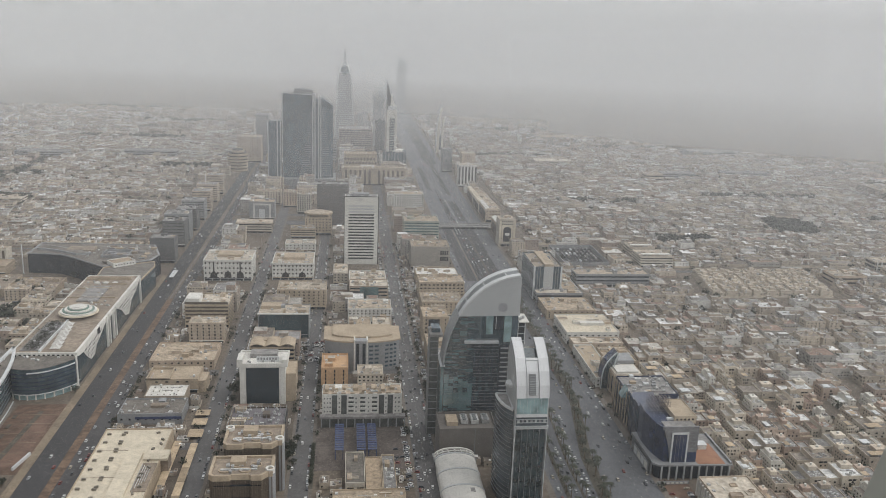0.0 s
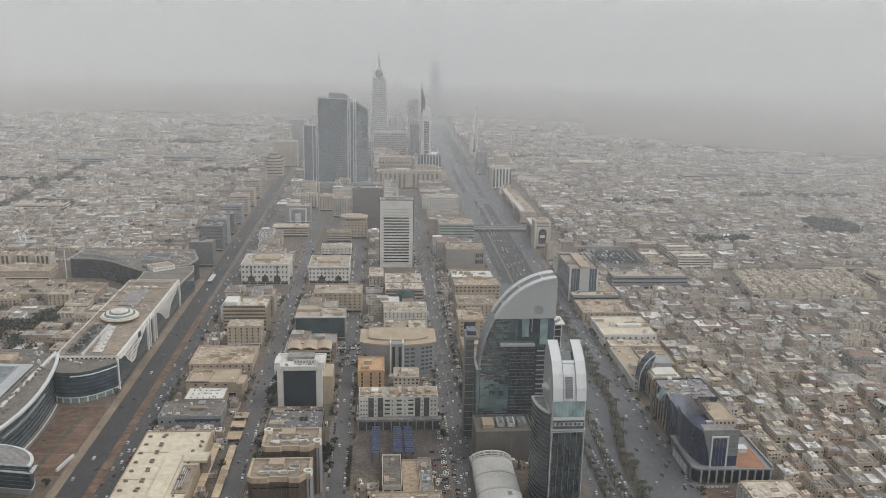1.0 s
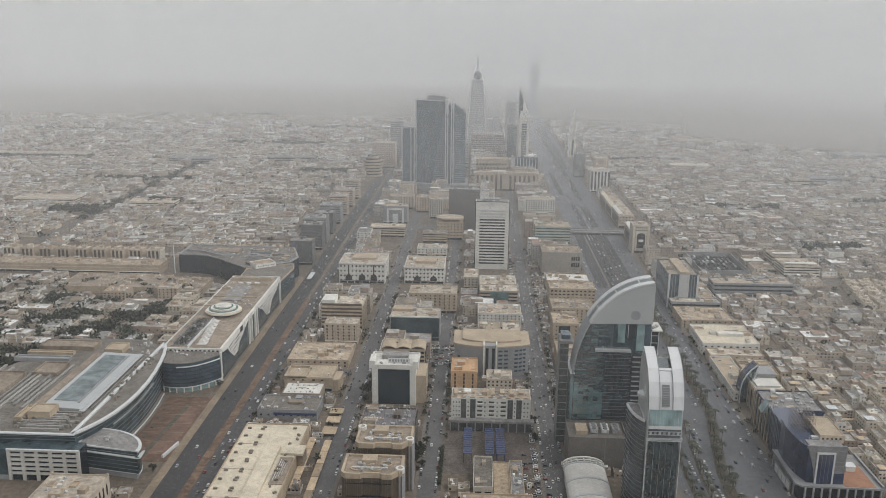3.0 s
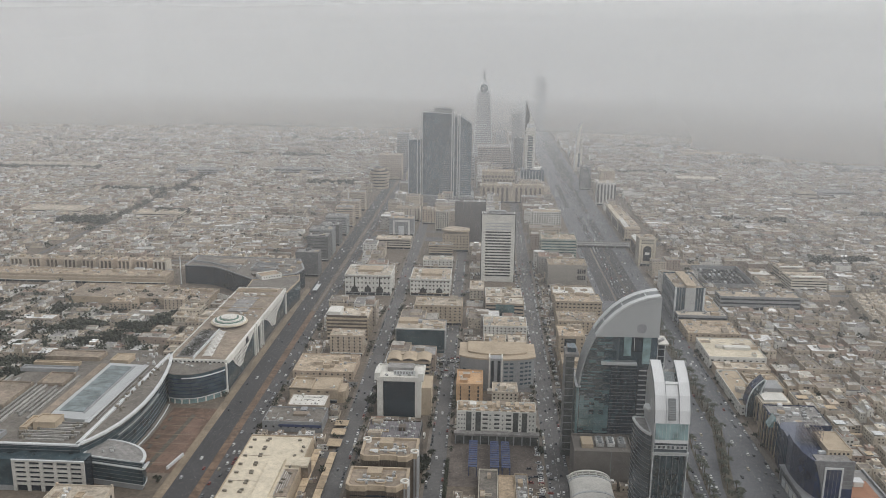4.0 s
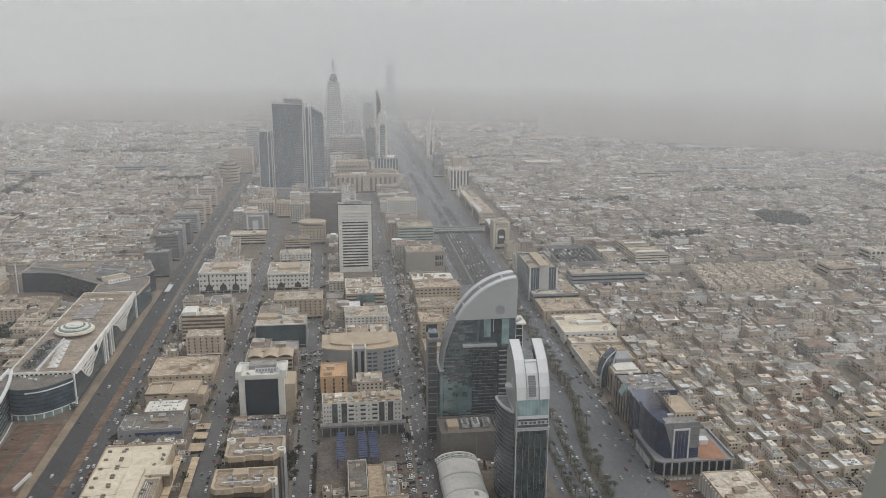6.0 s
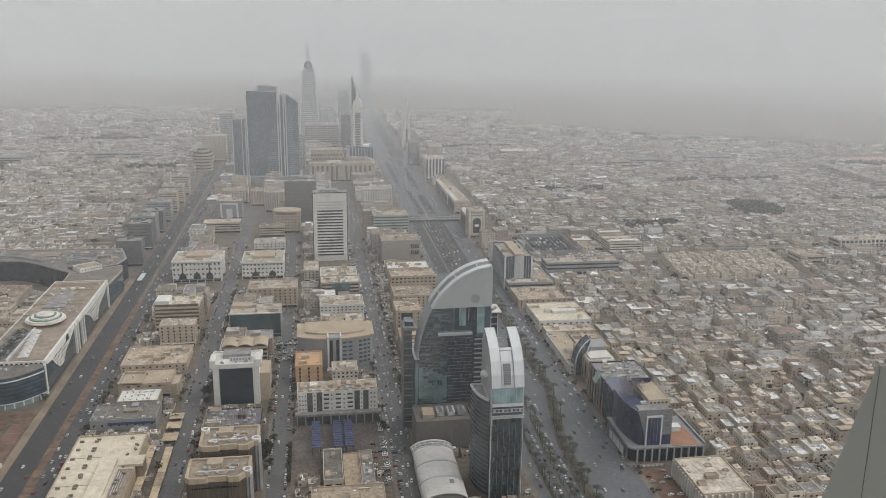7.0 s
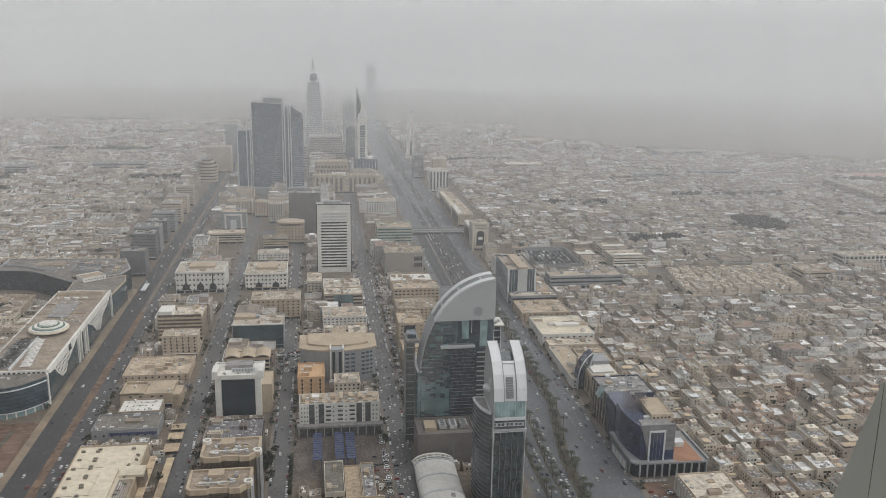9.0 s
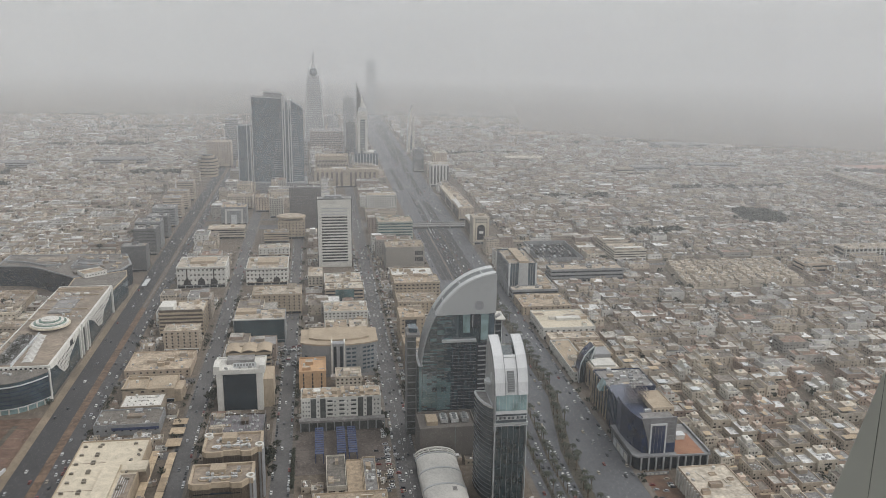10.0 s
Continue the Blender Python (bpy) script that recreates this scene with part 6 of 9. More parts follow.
def corner_block():
    t = thing("office_block", 240, 572, "dark blue glass corner block above a columned podium", "building")
    FOOT.append((238, 304, 560, 662))
    # hollow sweep of dark glass from the front panel round to the street side
    tower = [(5.5, 10), (8, 4.4), (33, 4.4), (33, 50), (20, 54), (3, 54), (1.6, 40), (2.2, 26), (3.6, 16)]
    part("glass_body", Geo().prism(tower, 12, 40), M_GLASS_NAVY, t)
    part("body_sheets", tilted_panes(6, 14, 13, 40, 2.0, 2.6, 4.2, 3, 0.02), [M_GLASS_NAVY, M_GLASS_DARK], t, "dark mirror sheets")
    # slanted left edge copies a shade boundary on the front, cut into the shape
    part("front_panel", slab(Geo(), [(12.2, 12), (33.4, 12), (33.4, 42.6), (5.0, 42.6), (7.6, 34), (10.6, 24)], 3.4, 4.3), M_PANELSTONE, t, "grey stone front panel, slanted edge cut along a shade boundary")
    for z in range(15, 42, 3):
        part("panel_joint", Geo().box(25.2, 33.3, 3.32, 3.42, z, z + 0.12), M_GREYWALL, t)
    part("tall_window", Geo().box(13.2, 24.2, 2.9, 3.5, 12.2, 36.4), M_GLASS_NAVY, t, "tall dark framed window")
    for k in range(1, 4):
        part("window_bar", Geo().box(13.2 + k * 2.75 - 0.08, 13.2 + k * 2.75 + 0.08, 2.8, 2.95, 12.2, 36.4), M_MULLION, t)
    for a, b, z0, z1 in ((12.0, 13.2, 12, 37.8), (24.2, 25.4, 12, 37.8), (13.2, 24.2, 36.4, 37.8)):
        part("window_frame", Geo().box(a, b, 2.5, 3.6, z0, z1), M_STEEL_LIGHT, t)
    part("lower_glass", Geo().box(25.4, 33.2, 3.0, 3.5, 12.2, 21), M_GLASS_NAVY, t)
    part("roof_deck", Geo().box(8, 32.6, 5, 18, 40, 40.6), M_GREYROOF, t)
    part("deck_parapet", Geo().box(5, 33.4, 4.3, 5.0, 40, 42.6), M_PANELSTONE, t)
    part("roof_block", Geo().box(19, 37, 18, 50, 38, 43.6), M_CREAM_WALL, t, "cream roof block with small dark windows")
    part("roof_block_top", Geo().ring([(19, 18), (37, 18), (37, 50), (19, 50)], [(19.6, 18.6), (36.4, 18.6), (36.4, 49.4), (19.6, 49.4)], 43.6, 44.5), M_CREAM_WALL, t)
    part("roof_sheet", Geo().box(19.62, 36.38, 18.62, 49.38, 43.6, 43.8), M_TAN, t)
    for k in range(5):
        part("roof_window", Geo().box(20.5 + k * 3.2, 21.9 + k * 3.2, 17.85, 18.1, 40.9, 42.3), M_BLACK_GLASS, t)
    part("roof_curb", Geo().box(14, 19, 20, 23, 40, 41.6), M_STEEL_LIGHT, t)
    # stepped glass towards the next block, with a folded pale sheet
    part("stepped_glass", Geo().prism([(3, 54), (20, 54), (24, 72), (7, 74), (4, 70)], 0, 36), M_GLASS_NAVY, t)
    part("stepped_glass", Geo().prism([(5, 74), (24, 72), (28, 90), (10, 90), (6, 84)], 0, 33), M_GLASS_NAVY, t)
    for k in range(9):
        part("glass_rib", Geo().box(2.6 + k * 0.35, 3.0 + k * 0.35, 55 + k * 4, 55.4 + k * 4, 12, 35), M_GLASS_SLATE, t)
    g = Geo()
    g.face([(4.4, 52, 31), (9.6, 53.4, 28), (5.4, 53.4, 21)])
    g.face([(5.4, 53.4, 21), (9.6, 53.4, 28), (9.2, 54.2, 27.4), (5.2, 54.2, 21.4)])
    part("folded_sheet", g, M_GLASS_PALE, t, "pale folded glass sheet")
    # scaffold round the top of the glass
    for k in range(7):
        for j in range(4):
            part("scaffold_post", Geo().box(6 + k * 2.5, 6.18 + k * 2.5, 34 + j * 4.5, 34.18 + j * 4.5, 38, 53), M_SCAFFOLD, t)
    for z in (42, 45.5, 49, 52.5):
        for j in range(4):
            part("scaffold_rail", Geo().box(5.6, 21.6, 33.9 + j * 4.5, 34.1 + j * 4.5, z - 0.2, z, bottom=True), M_SCAFFOLD, t)
        for k in range(7):
            part("scaffold_rail", Geo().box(5.95 + k * 2.5, 6.2 + k * 2.5, 33.6, 48, z - 0.2, z, bottom=True), M_SCAFFOLD, t)
    # podium with columns, terracotta terrace and walled east side
    part("podium", Geo().prism([(1, 4), (4, 1.4), (60, -0.4), (60, 48), (20, 54), (1, 54)], 0, 11.2), M_GLASS_DARK, t)
    part("podium_rim", Geo().prism([(-1.2, 3.2), (2.6, -0.6), (61.4, -2.4), (61.4, 49), (20, 55), (-1.2, 55)], 11.2, 12.6), M_GREYWALL, t)
    part("podium_roof", Geo().prism([(34, -0.4), (56, -1.2), (56, 32), (34, 32)], 12.6, 12.9), M_TERRACOTTA, t, "terracotta terrace")
    part("podium_deck", Geo().prism([(34, 32.3), (59, 32.3), (59, 47), (34, 47)], 12.6, 12.8), M_GREYROOF, t)
    part("podium_parapet", Geo().prism([(59.6, -2), (61, -2), (61, 48), (59.6, 48)], 12.6, 14.6), M_GREYWALL, t)
    part("terrace_room", Geo().box(43, 50, 22, 29, 12.9, 16.6), M_WHITE, t)
    part("terrace_room_roof", Geo().box(42.6, 50.4, 21.6, 29.4, 16.6, 17.0), M_STEEL_LIGHT, t)
    for k in range(10):
        part("column", Geo().box(4.6 + k * 6, 5.7 + k * 6, -0.9 - k * 0.19, 0.4 - k * 0.19, 0, 11.2), M_STEEL, t)
    for k in range(11):
        part("column", Geo().box(-0.6, 0.6, 8 + k * 4.4, 9.2 + k * 4.4, 0, 11.2), M_GREYWALL, t)
    screen = part("street_screen", Geo().box(-2.2, -1.6, 10, 44, 0, 8.4), M_GREYWALL, t, "tall poster screen along the pavement")
    for k in range(4):
        part("poster", Geo().box(-2.35, -2.2, 11.5 + k * 8.2, 18 + k * 8.2, 1.6, 7.4), M_STEEL_LIGHT if k % 2 else M_WHITE, screen)
    sign = part("sign_wall", Geo().box(-1, 25, -8.4, -7.8, 0, 2.6), M_GREYWALL, t, "low forecourt sign wall")
    for k in range(7):
        part("sign_bar", Geo().box(-0.4 + k * 3.6, 2.0 + k * 3.6, -8.55, -8.4, 0.7, 2.0), M_WHITE, sign)


M_TERRACOTTA = material("terracotta_paving", (0.34, 0.17, 0.10), vary=0.2, grain=0.6, stain=0.1, dark=0.75)
corner_block()
t = B("colonnade_hall", 265, 303, 498, 549, 15, "low hall with columned side and dusty flat roof", M_WALL, M_ROOF, units=2, head=False)
for k in range(12):
    part("column", Geo().box(-20.4, -18.9, -25 + k * 4.4, -23.6 + k * 4.4, 0, 13.5), M_WHITE, t)
for k in range(8):
    part("column", Geo().box(-18 + k * 5, -16.6 + k * 5, -27, -25.4, 0, 13.5), M_WHITE, t)
g = Geo().box(244, 264, 470, 568, 0, 0.12)
structure("pavement_forecourt", g, M_SOIL, "reddish brown paved forecourt with parked cars", "pavement")


# ---- curved glass shopping complex beside the avenue ----
M_GLASS_MALL = glass("mall_glass", (0.042, 0.063, 0.073), rough=0.12, spec=0.45)
M_GLASS_SKY = glass("skylight_glass", (0.165, 0.195, 0.20), rough=0.4, spec=0.15)


M_DUCT = material("dusty_duct_metal", (0.30, 0.29, 0.27), rough=0.6, vary=0.25, grain=1.0, stain=0.3, dark=0.6, per_object=0.35)


def sheet_along(path, z0, z1, out):
    """An upright strip that follows a path, with a ledge on top."""
    g = Geo()
    for p, q in zip(path, path[1:]):
        a, b = (p[0] + out, p[1]), (q[0] + out, q[1])
        g.face([(*a, z0), (*b, z0), (*b, z1), (*a, z1)])
        g.face([(*a, z1), (*b, z1), (q[0] - 0.3, q[1], z1), (p[0] - 0.3, p[1], z1)])
        g.face([(*b, z0), (*a, z0), (p[0] - 0.3, p[1], z0), (q[0] - 0.3, q[1], z0)])
    return g


def mall_hall():
    t = thing("mall_hall", 0, 0, "large hall with a sweeping curved glass front and roof plant", "building")
    FOOT.append((-440, -283, 566, 780))
    edge = [(-306, 580), (-300, 590), (-294, 603), (-289, 620), (-286, 640), (-285, 660), (-285.5, 680), (-287.5, 703), (-291, 726), (-295, 746), (-300, 764)]
    foot = [(x - 1.6 - 2.2 * math.sin(math.pi * k / 10), y) for k, (x, y) in enumerate(edge)]
    back = [(-330, 785), (-400, 785), (-430, 700), (-430, 580)]
    part("glass_front", Geo().prism(foot + back, 0, 30), M_GLASS_MALL, t, "dark blue-green curved glass front")
    part("roof_deck", Geo().prism(edge + back, 30, 31.6), M_DECK, t)
    inn = [(x - 2.0, y + 0.3) for x, y in edge]
    part("roof_rim", Geo().ring([(x + 0.8, y) for x, y in edge] + [(-304, 778)], inn + [(-307, 778)], 31.2, 33), M_STEEL_LIGHT, t, "pale sweeping roof rim")
    for k in range(7):
        part("floor_line", sheet_along(foot, 3.5 + k * 3.9, 3.85 + k * 3.9, 0.3), M_MULLION, t)
    part("glass_brow", sheet_along(foot[3:8], 21.4, 22.0, 1.4), M_STEEL, t)
    part("plinth", sheet_along([(x + 3.5, y) for x, y in foot[2:9]], 0, 1.6, 0.6), M_STEEL_LIGHT, t, "pale stone plinth")
    part("plinth_bed", Geo().prism([(x + 6, y) for x, y in foot[2:9]] + [(x, y) for x, y in reversed(foot[2:9])], 0, 0.9), M_PAVING, t)
    # front towards the side street
    part("front_wall", Geo().box(-430, -304, 579.6, 583, 0, 31.5), M_GLASS_MALL, t)
    part("front_edge", Geo().box(-432, -304.4, 578.6, 581, 31.6, 32.8), M_STEEL_LIGHT, t)
    for z in (27.5, 30):
        part("front_line", Geo().box(-430, -304, 579.3, 579.7, z, z + 0.3), M_MULLION, t)
    # long hipped skylight
    sky = part("skylight", slab(Geo(), [(-351, 31.6), (-317, 31.6), (-316, 34.2), (-350, 35.6)], 620, 740), M_STEEL, t, "long pale skylight housing")
    part("skylight_glass", slab(Geo(), [(-346, 35.5), (-326, 34.7), (-326, 35.1), (-346, 35.9)], 633, 733), M_GLASS_SKY, sky, "grey-blue roof glazing")
    for k in range(1, 10):
        part("glazing_bar", slab(Geo(), [(-346, 35.9), (-326, 35.1), (-326, 35.22), (-346, 36.02)], 633 + k * 10 - 0.12, 633 + k * 10 + 0.12), M_MULLION, sky)
    part("skylight_eave", slab(Geo(), [(-318, 33.2), (-313.6, 33.0), (-313.6, 33.5), (-318, 34.1)], 617, 742), M_STEEL, sky)
    part("skylight_valley", Geo().box(-325.4, -323.6, 631, 735, 34.3, 34.9), M_GREYWALL, sky)
    part("skylight_side", Geo().box(-317, -315, 621, 739, 31.6, 33.2), M_BROWN, sky)
    for a, b, c, d, z in ((-353, -335, 604, 619, 38), (-352, -335, 744, 762, 36)):
        part("stair_head", Geo().box(a, b, c, d, 31.6, z), M_TAN, t)
        part("stair_roof", Geo().ring([(a - 0.3, c - 0.3), (b + 0.3, c - 0.3), (b + 0.3, d + 0.3), (a - 0.3, d + 0.3)], [(a + 0.6, c + 0.6), (b - 0.6, c + 0.6), (b - 0.6, d - 0.6), (a + 0.6, d - 0.6)], z, z + 0.9), M_TAN, t)
    for k, (a, b, c, d, z, m) in enumerate(((-430, -398, 640, 690, 35, M_BROWNROOF), (-395, -372, 690, 716, 34, M_BROWNROOF), (-428, -376, 722, 730, 34.5, M_GREYWALL), (-424, -380, 738, 744, 34, M_TAN), (-420, -366, 752, 770, 35, M_BROWNROOF), (-362, -356, 600, 622, 35, M_TAN), (-398, -370, 586, 596, 34.5, M_GREYWALL))):
        part("roof_terrace", Geo().ring([(a, c), (b, c), (b, d), (a, d)], [(a + 1, c + 1), (b - 1, c + 1), (b - 1, d - 1), (a + 1, d - 1)], 31.6, z + 0.8), m, t)
        part("terrace_floor", Geo().box(a + 1.02, b - 1.02, c + 1.02, d - 1.02, 31.6, z - 0.4), m, t)
    part("walkway", Geo().box(-362, -354, 622, 745, 31.6, 32.6), M_BROWNROOF, t)
    rng = random.Random(17)
    for k in range(14):
        part("duct", Geo().box(-430 + k * 4.7, -427.6 + k * 4.7, 606 + rng.uniform(0, 30), 700 + rng.uniform(-30, 20), 31.6, 33.2), M_DUCT, t)
    for k in range(10):
        part("cross_duct", Geo().box(-350 + rng.uniform(-8, 4), -318 + rng.uniform(-6, 8), 586 + k * 3.2, 587.6 + k * 3.2, 31.6, 33.2 + rng.uniform(0, 1)), M_DUCT, t)
    for k in range(3):
        part("side_duct", Geo().box(-312 + k * 2.6, -311 + k * 2.6, 625, 738 - k * 9, 31.6, 32.5), M_DUCT, t)
    roof_units(t, -312, -296, 640, 740, 31.6, 30, rng, 3.4, M_FAN)
    roof_units(t, -365, -308, 584, 618, 31.6, 28, rng, 3.4, M_FAN)
    roof_units(t, -334, -302, 743, 775, 31.6, 12, rng, 3.0)


mall_hall()


def grid_office():
    t = thing("office_block", -351, 566, "white gridded office front with dark ribbon windows", "building")
    FOOT.append((-380, -290, 552, 580))
    part("core", Geo().box(0, 56, 1.2, 13, 0, 26), M_GLASS_DARK, t)
    for k in range(6):
        part("pier", Geo().box(k * 10.7, k * 10.7 + 2.5, 0, 1.6, 0, 25), M_SHEET, t)
    for k in range(6):
        part("spandrel", Geo().box(2.5, 53.5, 0.1, 1.4, 5.0 + k * 3.8, 6.9 + k * 3.8 if k < 5 else 25), M_SHEET, t)
    part("ledge", Geo().box(0.4, 56.4, -1.0, 0.4, 25.6, 26.4, bottom=True), M_STEEL_LIGHT, t)
    # roof coloured as dark glass to read as a glass storey from the camera
    part("roof", Geo().box(0, 56, 0.5, 13, 26, 26.3), M_GLASS_MALL, t, "roof strip in dark glass to suit the camera view")
    part("side_glass", Geo().box(-26, -0.4, 1.6, 13, 0, 25), M_GLASS_MALL, t)
    part("ground_floor", Geo().box(-26, 0, 0.4, 4.4, 0, 3.6), M_GREYWALL, t)


grid_office()


def quarter_round():
    t = thing("office_block", -303, 575, "rounded dark glass block with pale roof rim", "building")
    FOOT.append((-305, -250, 565, 612))
    curve = arc(0, 0, 49.5, 34, -4, 92, 16)
    plan = [(0, 7)] + curve
    part("glass_body", Geo().prism(plan, 4.2, 22.8), M_GLASS_MALL, t)
    part("base", Geo().prism([(x * 0.97, y * 0.97 + 0.5) for x, y in plan], 0, 4.2), M_GREYWALL, t)
    part("base_line", Geo().prism([(x * 1.01, y - 0.3) for x, y in plan], 4.2, 4.7), M_STEEL_LIGHT, t)
    part("roof", Geo().prism([(x * 0.97, y * 0.97 + 0.4) for x, y in plan], 22.8, 23.1), M_GREYROOF, t)
    o = [(x * 1.015 + 0.3, y * 1.015) for x, y in curve]
    part("roof_rim", Geo().ring(o + [(-1, 6.4)], [(x * 0.97, y * 0.97 + 0.3) for x, y in curve] + [(0.6, 7.4)], 22.6, 23.7), M_STEEL_LIGHT, t, "pale curved roof rim")
    def front(f, y):
        return 49.4 * f, 7 - 9.4 * f + y
    for k in range(5):
        z = 7.4 + k * 3.2
        g = Geo()
        p, q = front(0, -0.25), front(1, -0.25)
        g.face([(*p, z), (*q, z), (*q, z + 0.35), (*p, z + 0.35)])
        g.face([(*p, z + 0.35), (*q, z + 0.35), (q[0], q[1] + 0.4, z + 0.35), (p[0], p[1] + 0.4, z + 0.35)])
        part("floor_line", g, M_MULLION, t)
    p, q = front(0.0, -1.6), front(1.03, -2.2)
    part("brow", Geo().prism([p, q, front(1.03, 0.4), front(0, 0.4)], 18.4, 19.0), M_STEEL_LIGHT, t, "pale sloping brow")
    part("tip_fin", Geo().prism([front(0.97, -2.0), front(1.06, -1.0), (51.5, 8), (49.8, 8)], 18.4, 19.0), M_STEEL_LIGHT, t)
    roof_units(t, 6, 30, 8, 24, 23.1, 5, random.Random(3))


quarter_round()


def bow_block():
    t = thing("office_block", -268, 757, "dark banded glass block with a bowed front", "building")
    FOOT.append((-300, -243, 718, 775))
    bow = [(-25, -24), (-18, -26.5), (-10, -27), (-2, -25.5), (6, -21.5), (13, -15), (19, -8), (23, -2)]
    plan = bow + [(23.4, 8), (-30, 8), (-30, -14)]
    part("base", Geo().prism([(x * 0.96, y * 0.95) for x, y in plan], 0, 5), M_GLASS_PALE, t)
    for k in range(9):
        f = k / 8 * 6.99
        i = int(f)
        x, y = bow[i][0] + (bow[i + 1][0] - bow[i][0]) * (f - i), bow[i][1] + (bow[i + 1][1] - bow[i][1]) * (f - i)
        part("column", Geo().box(x - 0.5, x + 0.5, y + 0.2, y + 1.2, 0, 5), M_WHITE, t)
    part("soffit", Geo().prism([(x * 1.01, y - 0.4) for x, y in bow] + plan[8:], 5, 5.8), M_STEEL_LIGHT, t)
    part("glass_body", Geo().prism(plan, 5.8, 29), M_GLASS_MALL, t)
    for k in range(5):
        o = [(x * 1.015, y - 0.5) for x, y in plan[:8]] + plan[8:]
        part("sun_rail", Geo().prism(o, 9.2 + k * 3.8, 9.8 + k * 3.8), M_GLASS_NAVY, t)
    o = [(x * 1.03, y - 1.2) for x, y in bow[2:]] + [(p[0], p[1] + 1) for p in reversed(bow[2:])]
    part("brow", Geo().prism(o, 25.6, 26.4), M_STEEL_LIGHT, t, "pale brow over the windows")
    part("roof", Geo().prism([(x * 0.98, y + 0.4) for x, y in plan], 29, 29.6), M_DECK, t)
    part("corner_post", Geo().box(22.6, 24.0, 0, 2.6, 0, 31), M_WHITE, t)
    roof_units(t, -26, 10, -12, 6, 29.6, 6, random.Random(21))


bow_block()


def white_screen(t, prof, h, y0):
    """White perforated wall hung before the glass, with its own square windows."""
    part("white_screen", slab(Geo(), prof, -0.3, 0.8, "x"), M_WHITE, t, "white screen wall with square openings")
    me = window_mesh(1.9, 2.2, M_WHITE, M_BLACK_GLASS)
    n = len(prof)
    for k in range(24):
        for r in range(6):
            y, z = y0 + 3 + k * 4.3, h - 7.4 - r * 3.9
            inside = False
            for i in range(n):
                (u0, z0), (u1, z1) = prof[i], prof[(i + 1) % n]
                if (z0 > z - 1.6) != (z1 > z - 1.6) and y < u0 + (z - 1.6 - z0) / (z1 - z0) * (u1 - u0):
                    inside = not inside
            if inside:
                part("window", me, None, t, at=(0.8, y, z), turn=math.pi / 2)


def tent_roof():
    """Four-sided canvas peak with hollow slopes."""
    g = Geo()
    rings = [[(sx * w, sy * d, z) for sx, sy in ((-1, -1), (1, -1), (1, 1), (-1, 1))] for w, d, z in ((4.6, 4.6, 0.8), (2.6, 2.4, 1.6), (1.1, 1.0, 2.8), (0.2, 0.2, 4.0))]
    for a, b in zip(rings, rings[1:]):
        for i in range(4):
            j = (i + 1) % 4
            g.face([a[i], a[j], b[j], b[i]])
    for x, y, _ in rings[0]:
        g.box(x - 0.15, x + 0.15, y - 0.15, y + 0.15, 0, 0.9)
    return g


